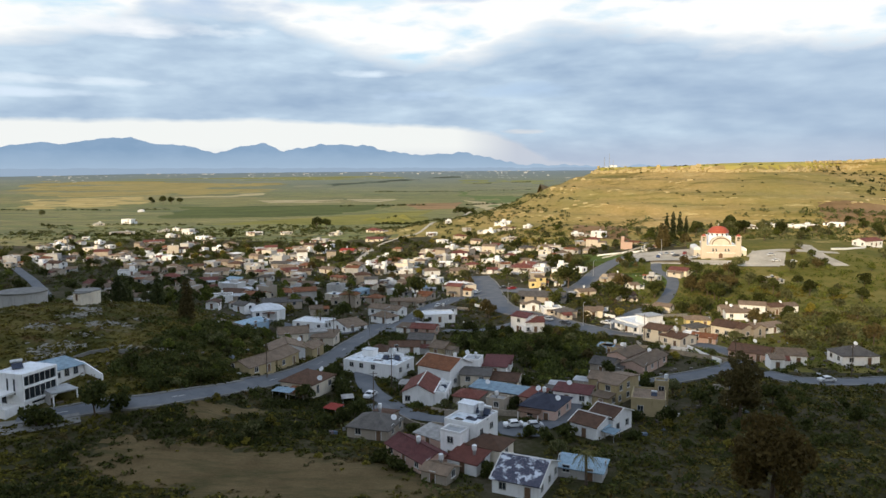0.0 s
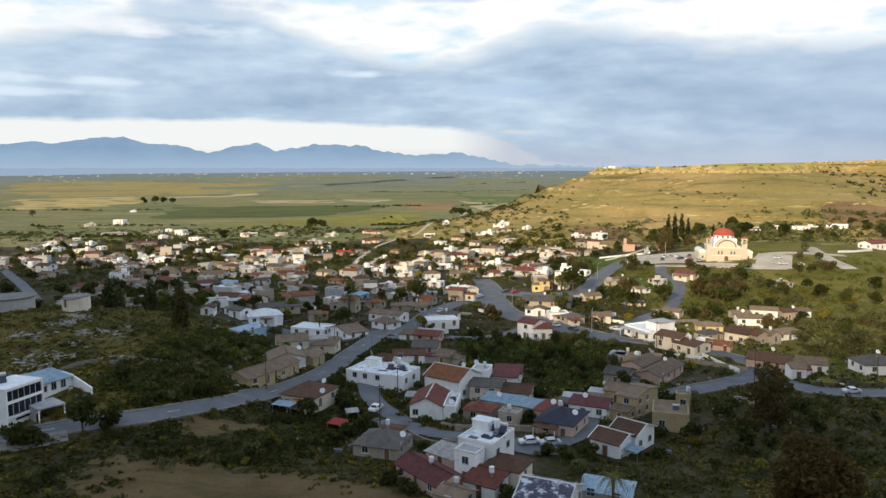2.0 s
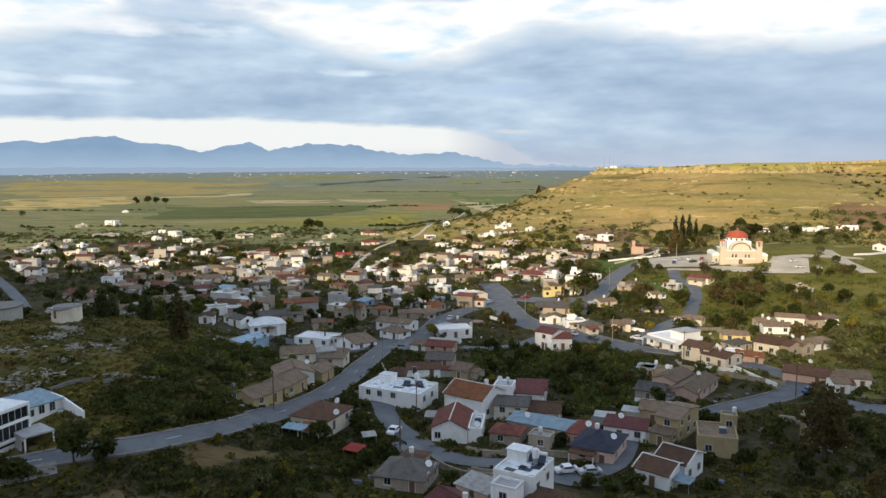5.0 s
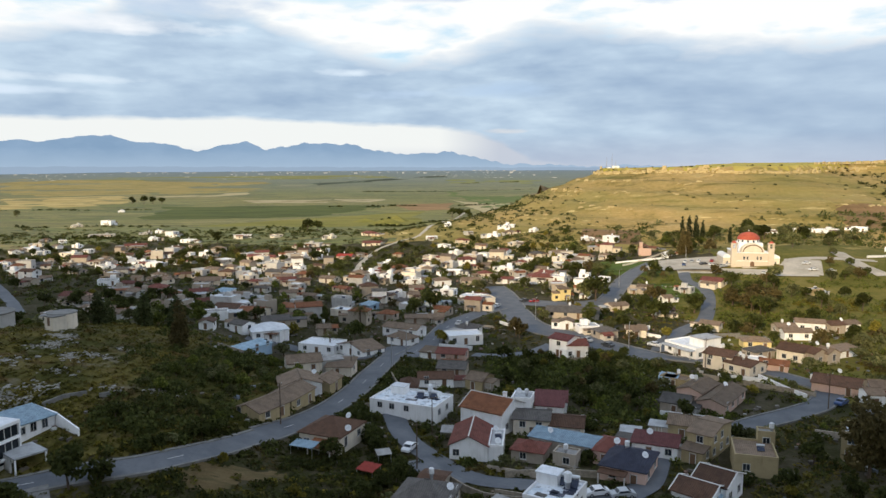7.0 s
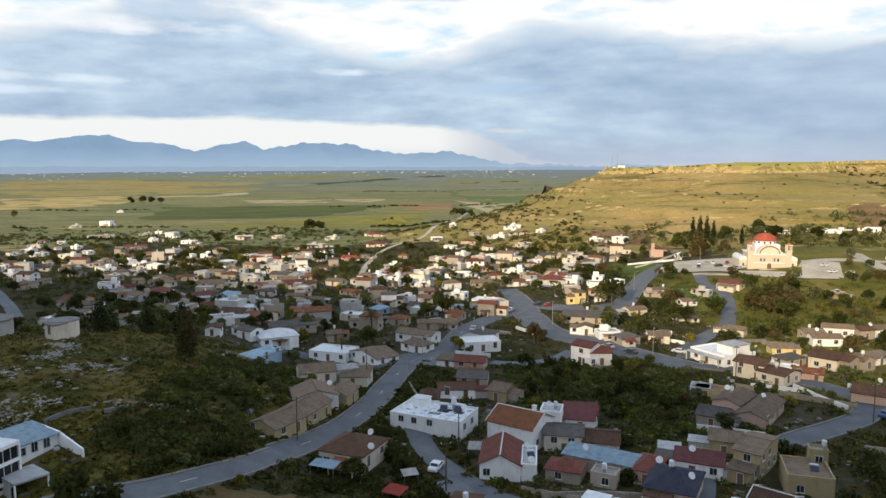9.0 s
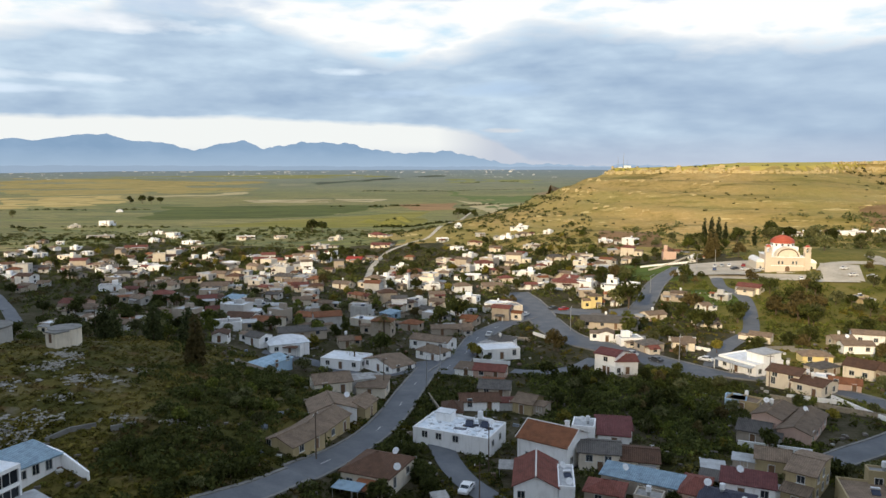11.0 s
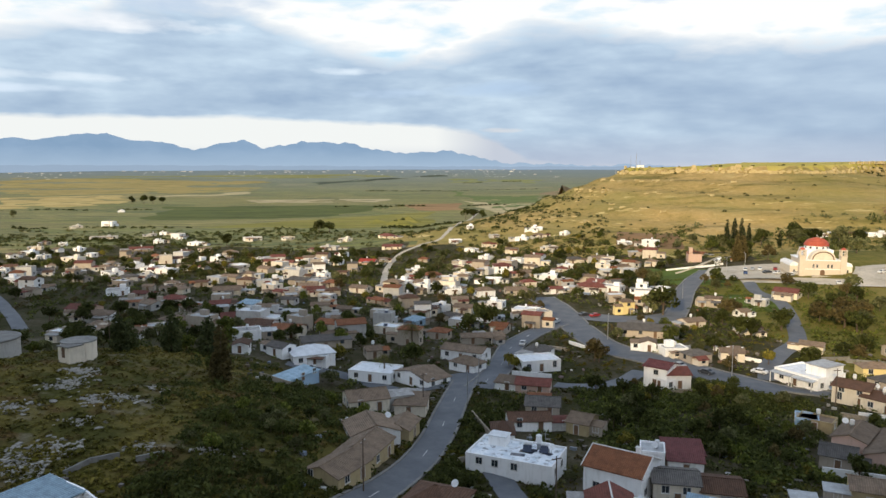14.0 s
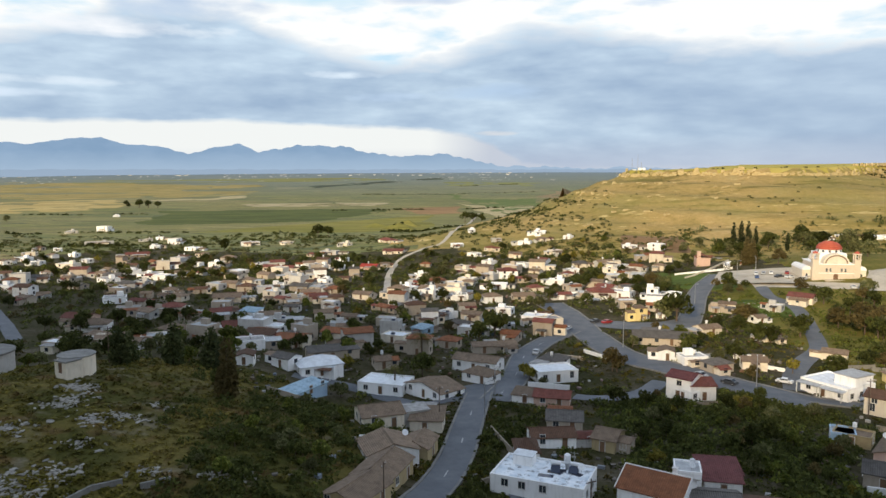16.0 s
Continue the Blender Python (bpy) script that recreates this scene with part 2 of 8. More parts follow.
ROOF["daubed"] = daub.done(daub.mix(daub.ramp(daub.noise(0.55, 5.0, 0.68), [(0.52, 0.0), (0.60, 0.9)]), daub.mix(daub.ramp(daub.noise(4.0, 3.0), [(0.45, 0.0), (0.65, 1.0)]), (0.050, 0.055, 0.085), (0.13, 0.12, 0.15)), (0.62, 0.66, 0.72)))
patch = Mat("patched_whitewashed_slab", 0.8)
patch.bump(patch.noise(6.0, 4.0), 0.3, 0.04)
ROOF["patched"] = patch.done(patch.mix(patch.ramp(patch.noise(0.8, 6.0, 0.7), [(0.54, 0.0), (0.62, 0.85)]), patch.mix(patch.ramp(patch.noise(0.45, 4.0, 0.6), [(0.4, 0.0), (0.65, 1.0)]), (0.80, 0.83, 0.86), (0.55, 0.62, 0.68)), (0.20, 0.21, 0.22)))
glass_m = Mat("window_glass", 0.12)
GLASS = glass_m.done(glass_m.vary((0.035, 0.042, 0.05), glass_m.random(), 0.5))
FRAME = speckled("window_frame_paint", (0.66, 0.65, 0.62), (0.5, 0.49, 0.46), 3.0, 0.6, 0.0)
TIMBER = speckled("door_wood", (0.20, 0.12, 0.07), (0.12, 0.07, 0.04), 2.5, 0.65, 0.2)
TRIM = speckled("white_trim_paint", (0.74, 0.73, 0.70), (0.60, 0.58, 0.54), 1.5, 0.7, 0.0)
STEEL = speckled("galvanised_steel", (0.50, 0.51, 0.52), (0.36, 0.36, 0.37), 4.0, 0.42, 0.0, 0.7)
TANK = speckled("white_tank_enamel", (0.80, 0.81, 0.82), (0.66, 0.67, 0.68), 2.0, 0.4, 0.0)
PANEL = speckled("solar_panel_glass", (0.03, 0.04, 0.07), (0.05, 0.06, 0.09), 3.0, 0.15, 0.0)
ASPHALT = speckled("worn_asphalt", (0.108, 0.118, 0.132), (0.160, 0.168, 0.180), 0.22, 0.85, 0.2)
CONCRETE = speckled("rough_concrete", (0.25, 0.245, 0.23), (0.15, 0.145, 0.135), 0.5, 0.88, 0.35)
PAVING = speckled("pale_paving", (0.58, 0.52, 0.42), (0.36, 0.32, 0.25), 0.10, 0.85, 0.2)
PAINT_LINE = speckled("road_paint", (0.62, 0.62, 0.60), (0.42, 0.42, 0.40), 1.2, 0.7, 0.0)
STONEWALL = speckled("dry_stone_wall", (0.36, 0.31, 0.24), (0.20, 0.17, 0.13), 1.6, 0.9, 0.8)
ROCK = speckled("pale_limestone", (0.33, 0.315, 0.285), (0.19, 0.175, 0.15), 0.9, 0.9, 0.8, 0.0, 0.2)
LEDGE = speckled("golden_limestone", (0.58, 0.47, 0.25), (0.36, 0.28, 0.13), 0.5, 0.9, 0.8, 0.0, 0.2)
BARK = speckled("tree_bark", (0.14, 0.10, 0.07), (0.08, 0.06, 0.045), 3.0, 0.9, 0.7)
DOME_RED = speckled("red_dome_sheets", (0.52, 0.12, 0.07), (0.42, 0.09, 0.055), 0.5, 0.6, 0.1)
SANDSTONE = plaster("warm_sandstone", (0.66, 0.57, 0.46), 0.2)
RUBBER = speckled("tyre_rubber", (0.025, 0.025, 0.027), (0.04, 0.04, 0.04), 5.0, 0.8, 0.0)
LEAF = {
    "olive": foliage("olive_leaves", (0.052, 0.062, 0.022), (0.108, 0.116, 0.042), (0.205, 0.200, 0.090)),
    "dark": foliage("dark_leaves", (0.022, 0.029, 0.008), (0.050, 0.060, 0.016), (0.102, 0.110, 0.030)),
    "cypress": foliage("cypress_leaves", (0.018, 0.027, 0.011), (0.036, 0.048, 0.019), (0.068, 0.076, 0.032), 0.25),
    "yellow": foliage("yellow_green_leaves", (0.084, 0.086, 0.014), (0.175, 0.152, 0.026), (0.308, 0.251, 0.048)),
    "rust": foliage("brownish_leaves", (0.056, 0.047, 0.018), (0.100, 0.080, 0.030), (0.155, 0.120, 0.048), 0.25),
    "green": foliage("fresh_green_leaves", (0.048, 0.066, 0.013), (0.105, 0.128, 0.024), (0.205, 0.218, 0.046)),
    "pine": foliage("conifer_needles", (0.032, 0.046, 0.018), (0.066, 0.080, 0.030), (0.125, 0.135, 0.052), 0.25),
    "heath": heath("heath_cover", (0.074, 0.070, 0.015), (0.144, 0.117, 0.026), (0.126, 0.082, 0.029)),
    "weeds": heath("field_weeds", (0.041, 0.045, 0.010), (0.098, 0.086, 0.015), (0.098, 0.068, 0.025)),
    "autumn": foliage("autumn_leaves", (0.056, 0.040, 0.013), (0.104, 0.072, 0.022), (0.160, 0.112, 0.037), 0.2),
    "palm": foliage("palm_fronds", (0.063, 0.073, 0.018), (0.133, 0.126, 0.036), (0.238, 0.198, 0.072), 0.2),
}
litter = Mat("yard_litter", 0.7)
LITTER = litter.done(litter.ramp(litter.island(), [(0.0, (0.07, 0.06, 0.05)), (0.4, (0.16, 0.14, 0.12)), (0.6, (0.30, 0.29, 0.27)), (0.68, (0.12, 0.17, 0.24)), (0.76, (0.24, 0.12, 0.08)), (0.88, (0.14, 0.12, 0.09)), (1.0, (0.62, 0.62, 0.60))]))
CAR = {k: speckled(k + "_car_paint", c, tuple(x * 0.9 for x in c), 1.0, 0.3, 0.0) for k, c in
       {"white": (0.75, 0.76, 0.77), "silver": (0.42, 0.44, 0.46), "dark": (0.05, 0.055, 0.065), "red": (0.30, 0.03, 0.03), "blue": (0.06, 0.10, 0.22)}.items()}


def ground_material(name, stops, scale, extra=None, bumpy=0.5, dist=0.5):
    """Mottled soil and low plants: colours at two scales."""
    m = Mat(name, 0.95, 0.0, 0.08)
    big, small = m.noise(scale, 6.0, 0.62), m.noise(scale * 11, 5.0, 0.7)
    c = m.ramp(m.math("ADD", m.math("MULTIPLY", big, 0.62), m.math("MULTIPLY", small, 0.38)), stops)
    for k in range(0, len(extra or ()), 3):
        c = m.mix(m.ramp(m.noise(*extra[k]), extra[k + 1]), c, extra[k + 2])
    m.bump(small, bumpy, dist)
    return m.done(c)


def drift_ground(name):
    """Turf in the same drifts of green, yellow and rust as the plants that grow in it, with worn pale spots."""
    m = Mat(name, 0.95, 0.0, 0.06)
    c = m.mix(m.ramp(m.noise(0.06, 5.0, 0.62), [(0.45, 0.0), (0.58, 1.0)]), (0.066, 0.064, 0.017), (0.129, 0.105, 0.030))
    c = m.mix(m.ramp(m.noise(0.16, 4.0, 0.6, None, (1.0, 1.0, 0.4)), [(0.54, 0.0), (0.66, 0.9)]), c, (0.117, 0.076, 0.031))
    c = m.mix(m.ramp(m.noise(0.11, 6.0, 0.68), [(0.56, 0.0), (0.66, 0.75)]), c, (0.168, 0.144, 0.098))
    small = m.noise(0.9, 5.0, 0.7)
    m.bump(small, 0.6, 0.5)
    return m.done(m.vary(c, small, 0.55))


def fields_material():
    """Plots of the plain: long uneven strips of green and straw, with streaks of taller growth."""
    m = Mat("plain_fields", 0.95)
    warp, add = m.t.nodes.new("ShaderNodeTexNoise"), m.t.nodes.new("ShaderNodeVectorMath")
    warp.inputs["Scale"].default_value, warp.inputs["Detail"].default_value = 0.008, 4.0
    m.put(warp.inputs["Vector"], m.c)
    scale = m.t.nodes.new("ShaderNodeVectorMath")
    scale.operation, scale.inputs[1].default_value = "MULTIPLY", (170, 90, 0)
    m.put(scale.inputs[0], warp.outputs["Color"])
    m.put(add.inputs[0], m.c)
    m.put(add.inputs[1], scale.outputs[0])
    m.c, plain = add.outputs[0], m.c
    n = m.t.nodes.new("ShaderNodeSeparateColor")
    m.put(n.inputs[0], m.cells(1.0, (0.0045, 0.011, 0.000)))
    c = m.ramp(n.outputs[0], [(0.0, (0.125, 0.150, 0.045)), (0.25, (0.190, 0.200, 0.055)), (0.45, (0.140, 0.160, 0.050)), (0.62, (0.225, 0.200, 0.062)),
                              (0.80, (0.185, 0.195, 0.060)), (0.92, (0.300, 0.240, 0.095)), (1.0, (0.115, 0.135, 0.050))])
    c = m.mix(m.ramp(m.noise(0.010, 6.0, 0.65, None, (0.35, 2.2, 1)), [(0.42, 0.0), (0.66, 0.7)]), c, (0.260, 0.215, 0.070))
    c = m.mix(m.ramp(m.noise(0.035, 6.0, 0.7, None, (0.25, 2.0, 1)), [(0.50, 0.0), (0.68, 0.75)]), c, (0.085, 0.110, 0.036))
    c = m.mix(m.ramp(m.noise(0.02, 6.0, 0.75, None, (0.14, 2.6, 1)), [(0.58, 0.0), (0.64, 0.7)]), c, (0.36, 0.30, 0.14))
    c = m.mix(m.ramp(m.noise(0.03, 6.0, 0.75, None, (0.12, 2.4, 1)), [(0.57, 0.0), (0.62, 0.8)]), c, (0.060, 0.080, 0.038))
    c = m.mix(m.ramp(m.noise(0.10, 6.0, 0.75, None, (0.10, 1.5, 1)), [(0.49, 0.0), (0.60, 0.8)]), c, (0.058, 0.075, 0.030))
    c = m.mix(m.ramp(m.noise(0.13, 6.0, 0.75, None, (0.08, 1.3, 1)), [(0.54, 0.0), (0.62, 0.65)]), c, (0.34, 0.275, 0.11))
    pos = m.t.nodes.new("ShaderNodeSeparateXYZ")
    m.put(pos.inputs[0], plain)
    # distance haze painted into the colour: the far flats turn bluish green
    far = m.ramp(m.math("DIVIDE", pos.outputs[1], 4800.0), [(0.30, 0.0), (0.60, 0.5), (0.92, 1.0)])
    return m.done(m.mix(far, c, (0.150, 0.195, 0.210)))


GROUND = [
    ground_material("village_soil_and_grass", [(0.30, (0.024, 0.027, 0.008)), (0.44, (0.041, 0.041, 0.014)), (0.53, (0.068, 0.058, 0.032)), (0.64, (0.118, 0.103, 0.073)), (0.76, (0.166, 0.150, 0.124))], 0.07),
    drift_ground("scrub_hill_ground"),
    ground_material("dry_hillside_grass", [(0.30, (0.190, 0.160, 0.052)), (0.43, (0.345, 0.252, 0.090)), (0.55, (0.460, 0.322, 0.132)), (0.70, (0.610, 0.455, 0.225))], 0.022,
                    ((0.055, 6.0, 0.72, None, (0.22, 1, 4.0)), [(0.50, 0.0), (0.66, 0.85)], (0.120, 0.108, 0.030),
                     (0.011, 4.0, 0.6), [(0.43, 0.0), (0.60, 0.62)], (0.200, 0.190, 0.050), (0.10, 5.0, 0.7, None, (0.18, 1, 3.5)), [(0.60, 0.0), (0.68, 0.9)], (0.66, 0.52, 0.24)), 0.9, 1.8),
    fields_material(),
    ground_material("plateau_grass", [(0.30, (0.33, 0.29, 0.05)), (0.5, (0.44, 0.36, 0.08)), (0.7, (0.48, 0.39, 0.14))], 0.03),
    ground_material("olive_grove_meadow", [(0.30, (0.062, 0.068, 0.014)), (0.45, (0.118, 0.114, 0.024)), (0.57, (0.180, 0.152, 0.040)), (0.72, (0.245, 0.198, 0.078))], 0.04),
]

# ---- lie of the land ----
CREST = [(1500, 3600), (620, 1800), (270, 1050), (165, 840), (117, 758), (160, 716), (200, 703), (250, 694), (300, 716), (368, 768), (480, 772),
         (720, 740), (1300, 760), (2200, 800), (3400, 900)]


def ramp(v, stops):
    for (a, p), (b, q) in zip(stops, stops[1:]):
        if v <= b:
            u = min(max((v - a) / (b - a), 0), 1)
            return p + (q - p) * u * u * (3 - 2 * u)
    return stops[-1][1]


def line(v, stops):
    for (a, p), (b, q) in zip(stops, stops[1:]):
        if v <= b:
            return p + (q - p) * min(max((v - a) / (b - a), 0), 1)
    return stops[-1][1]


def waves(x, y):
    return (math.sin(x * 1.0 + 1.7 * math.sin(y * 0.7)) + math.sin(y * 1.3 + 1.1 * math.sin(x * 0.9 + 2)) + 0.6 * math.sin(x * 2.3 - y * 1.9)) / 2.6


def beside(x, y, pts):
    """Distance to a polyline, below zero on its right side, and the nearest piece's number."""
    best, near = 1e18, 0
    for i, ((ax, ay), (bx, by)) in enumerate(zip(pts, pts[1:])):
        dx, dy = bx - ax, by - ay
        u = min(max(((x - ax) * dx + (y - ay) * dy) / (dx * dx + dy * dy), 0), 1)
        ex, ey = x - ax - u * dx, y - ay - u * dy
        d = ex * ex + ey * ey
        if d < best:
            best, near = d, i
            sign = 1 if dx * ey - dy * ex > 0 else -1
    return sign * math.sqrt(best), near


def bump(x, y, cx, cy, sx, sy):
    return math.exp(-((x - cx) / sx) ** 2 - ((y - cy) / sy) ** 2)


def rise_of(x, y):
    """How far up the flat-topped hill a place lies (0 to 1), the height of the top there, and the distance below its edge."""
    d, i = beside(x, y, CREST)
    if d > 0:
        return 1.0, 55.5 + ramp(x, [(100, 0), (700, 10), (1500, 18)]), 0.0
    m = d * (1.0 if i >= 4 else 1.0 + 0.5 * ramp(y, [(640, 0), (760, 1)]))
    m += min(1, -m / 30) * (9 * waves(x * 0.024, y * 0.018) + 4 * waves(x * 0.07, y * 0.05 + 4))
    k = line(m, [(-420, 0), (-300, 0.02), (-230, 0.12), (-150, 0.33), (-100, 0.55), (-45, 0.80), (-12, 0.905), (-3, 0.935), (0, 1.0)])
    k += 0.016 * math.sin(m * 0.17 + 0.02 * x) * min(1, max(0, (m + 260) / 120)) * min(1, max(0, -m / 20))
    return min(1, max(0, k)), 55.5, m


def land(x, y):
    z = ramp(y, [(60, 3.0), (190, 0.5), (350, -4.5), (520, -7.0), (1000, -6.0), (1800, 0.0), (3000, 14.0), (4300, 38.0), (4800, 44.0)])
    z += 4.0 * bump(x, y, 150, 430, 110, 70)
    # the far quarters climb gently, and the church stands on a rise
    z += ramp(y, [(235, 0.0), (300, 2.8), (400, 3.4), (480, 2.0), (600, 0.0)]) + 7.0 * bump(x, y, 165, 405, 85, 60) + 3.5 * bump(x, y, 205, 468, 75, 46)
    # scrub hill with the water tanks
    z += 13.5 * bump(x, y, -120, 196, 52, 62) + 6.0 * bump(x, y, -170, 150, 60, 70) + 2.5 * bump(x, y, -78, 172, 18, 30)
    z += 3.0 * bump(x, y, -72, 148, 20, 22) + 1.0 * bump(x, y, -36, 176, 14, 24)
    z -= 0.5 * bump(x, y, -52, 178, 12, 40) + 5.0 * bump(x, y, -70, 238, 22, 22)
    # the flat-topped hill
    if y > 250 and x > -250:
        k, top, m = rise_of(x, y)
        z += (top - z) * k
    # unseen ridge added behind the camera to keep the near village in shade
    z += ramp(-y, [(560, 0), (960, 210), (1150, ramp(x, [(-908, 561), (-768, 543), (-598, 495), (-488, 489), (-28, 479)]))]) if y < -560 else 0
    z += 0.5 * waves(x * 0.045, y * 0.045) + 0.15 * waves(x * 0.21 + 3, y * 0.21)
    if y > 700:
        z += min(1, (y - 700) / 500) * 2.5 * waves(x * 0.006, y * 0.009)
    return z



# ---- the ground: one sheet to the horizon ----
def spread(lo, hi, step, far_lo, far_hi, grow=1.18):
    out, v, s = [], hi, step
    mid = [lo + i * step for i in range(int((hi - lo) / step) + 1)]
    while v < far_hi:
        s *= grow
        v += s
        out.append(min(v, far_hi))
    low, v, s = [], lo, step
    while v > far_lo:
        s *= grow
        v -= s
        low.append(max(v, far_lo))
    return low[::-1] + mid + out


def link(name, mesh, material=None, parent=None, label="", smooth=False):
    ob = new(name, mesh)
    if material and not mesh.materials:
        mesh.materials.append(material)
    if smooth:
        mesh.polygons.foreach_set("use_smooth", [True] * len(mesh.polygons))
    if parent:
        ob.parent = parent
    return tagged(ob, label)


def part(name, bm, material, parent=None, label="", smooth=False):
    me = bpy.data.meshes.new(name)
    bm.to_mesh(me)
    bm.free()
    return link(name, me, material, parent, label, smooth)


def soup(name, verts, faces, material, parent=None, smooth=False):
    me = bpy.data.meshes.new(name)
    me.from_pydata(verts, [], faces)
    return link(name, me, material, parent, "", smooth)


def thing(name, x, y, z, yaw, label, category, group="", kind=""):
    ob = new(name)
    ob.empty_display_size = 0.5
    ob.matrix_world = pose(x, y, z, 0, 0, yaw)
    return tagged(ob, label, category, group, kind)


XS = spread(-300, 430, 6.0, -4900, 4900)
YS = spread(60, 800, 5.0, -1500, 4860)
gverts = [(x, y, land(x, y)) for y in YS for x in XS]
nx = len(XS)
gfaces, gslots = [], []
for j in range(len(YS) - 1):
    for i in range(nx - 1):
        gfaces.append((j * nx + i, j * nx + i + 1, (j + 1) * nx + i + 1, (j + 1) * nx + i))
        x, y = (XS[i] + XS[i + 1]) / 2, (YS[j] + YS[j + 1]) / 2
        n = 6 * waves(x * 0.11, y * 0.13)
        slot = 0
        k, _, m = rise_of(x, y) if y > 250 and x > -250 else (0, 0, 0)
        if k >= 1:
            slot = 4
        elif k > 0.10 + 0.006 * n:
            slot = 2
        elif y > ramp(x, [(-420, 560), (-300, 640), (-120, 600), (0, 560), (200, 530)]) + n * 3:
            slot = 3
        elif x > 66 + n and 190 + n < y < 410 or x > 118 + n and 400 < y < 530:
            slot = 5
        elif ((x + 122) / 66) ** 2 + ((y - 185) / 72) ** 2 < 1 + n * 0.02 or y < 30:
            slot = 1
        gslots.append(slot)
gm = bpy.data.meshes.new("ground")
gm.from_pydata(gverts, [], gfaces)
for m in GROUND:
    gm.materials.append(m)
gm.polygons.foreach_set("material_index", gslots)
gm.polygons.foreach_set("use_smooth", [True] * len(gfaces))
tagged(new("ground", gm), "rolling ground of grass, scrub and farmed plots", "ground", "", "structure")

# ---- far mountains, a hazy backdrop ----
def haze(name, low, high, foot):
    """Distant slopes that glow; haze is painted in as blue, paler at their feet."""
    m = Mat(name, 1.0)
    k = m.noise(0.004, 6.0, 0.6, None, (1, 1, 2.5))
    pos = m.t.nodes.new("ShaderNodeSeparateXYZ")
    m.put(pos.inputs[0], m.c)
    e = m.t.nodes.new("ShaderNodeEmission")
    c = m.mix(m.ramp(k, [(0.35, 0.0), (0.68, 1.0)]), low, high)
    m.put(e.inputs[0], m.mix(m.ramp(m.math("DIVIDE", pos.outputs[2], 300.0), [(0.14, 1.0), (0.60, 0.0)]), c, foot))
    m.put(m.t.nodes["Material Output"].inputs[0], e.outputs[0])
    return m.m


def mountains(name, radius, outline, base, rough, material, label):
    vs, fs, n = [], [], 420
    for i in range(n + 1):
        a = radians(-42 + 84 * i / n)
        top = max(4.0, line(math.degrees(a), outline)) * radius / 1279 + rough * (waves(a * 60, 1) * 7 + waves(a * 190, 4) * 4.5 + waves(a * 430, 7) * 2.2)
        for r, z in ((radius, base - 40), (radius, base + top * 0.45), (radius + 25, base + top), (radius + 90, base - 40)):
            vs.append((math.sin(a) * r, math.cos(a) * r, z))
        if i:
            for k in range(3):
                o = (i - 1) * 4 + k
                fs.append((o, o + 4, o + 5, o + 1))
    tagged(soup(name, vs, fs, material), label, "mountains", "", "backdrop")


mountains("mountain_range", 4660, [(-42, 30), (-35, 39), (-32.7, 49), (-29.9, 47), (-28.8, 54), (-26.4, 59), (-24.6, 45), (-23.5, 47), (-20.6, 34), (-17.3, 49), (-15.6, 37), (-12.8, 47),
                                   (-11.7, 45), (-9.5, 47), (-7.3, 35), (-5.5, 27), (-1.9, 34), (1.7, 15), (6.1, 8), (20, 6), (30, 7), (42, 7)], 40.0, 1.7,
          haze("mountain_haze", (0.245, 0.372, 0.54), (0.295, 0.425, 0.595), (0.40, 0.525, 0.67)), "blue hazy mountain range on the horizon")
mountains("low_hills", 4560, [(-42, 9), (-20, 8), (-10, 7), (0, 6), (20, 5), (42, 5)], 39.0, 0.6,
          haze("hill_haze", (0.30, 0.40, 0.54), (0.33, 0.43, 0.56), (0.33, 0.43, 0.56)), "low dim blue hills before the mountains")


# ---- plots of the plain, laid on the ground ----
def plot_of(name, corners, cols, label, lift=0.35, n=14):
    """A field between four corners, with slightly ragged sides."""
    a, b, c, d = [Vector(q) for q in corners]
    vs, fs = [], []
    for j in range(n + 1):
        for i in range(n + 1):
            u, v = i / n, j / n
            q = (a * (1 - u) + b * u) * (1 - v) + (d * (1 - u) + c * u) * v
            e = (c - a).length * (0.035 * waves(q.x * 0.017, q.y * 0.023) + 0.018 * waves(q.x * 0.06 + 2, q.y * 0.05))
            x, y = q.x + e, q.y + e * 0.6
            vs.append((x, y, land(x, y) + (lift if 0 < i < n and 0 < j < n else 0.0)))
    for j in range(n):
        for i in range(n):
            o = j * (n + 1) + i
            fs.append((o, o + 1, o + n + 2, o + n + 1))
    ob = soup(name, vs, fs, ground_material(name, [(0.32, cols[0]), (0.5, cols[1]), (0.68, cols[2])], 0.02, ((0.03, 6.0, 0.72, None, (0.18, 2.0, 1)), [(0.46, 0.0), (0.66, 0.8)], tuple(v * 0.62 for v in cols[0]), (0.022, 6.0, 0.72, None, (0.14, 2.4, 1)), [(0.52, 0.0), (0.64, 0.6)], cols[2]), 0.3, 0.4))
    tagged(ob, label, "field", "", "structure")


plot_of("gold_field", [(-955, 1452), (-731, 1539), (-582, 1243), (-730, 1108)], ((0.34, 0.26, 0.09), (0.48, 0.37, 0.15), (0.58, 0.45, 0.2)), "golden dry grain field")
plot_of("ochre_field", [(-1922, 2926), (-743, 2552), (-532, 1636), (-1010, 1535)], ((0.22, 0.2, 0.07), (0.33, 0.26, 0.095), (0.44, 0.34, 0.14)), "wide ochre and green pasture")
plot_of("yellow_field", [(-208, 945), (-78, 1066), (-71, 805), (-320, 799)], ((0.17, 0.175, 0.045), (0.24, 0.22, 0.055), (0.3, 0.26, 0.08)), "yellow-green meadow strip")
plot_of("green_field", [(-504, 1197), (-140, 1190), (-214, 973), (-413, 894)], ((0.075, 0.095, 0.033), (0.1, 0.12, 0.04), (0.15, 0.16, 0.05)), "green crop field")
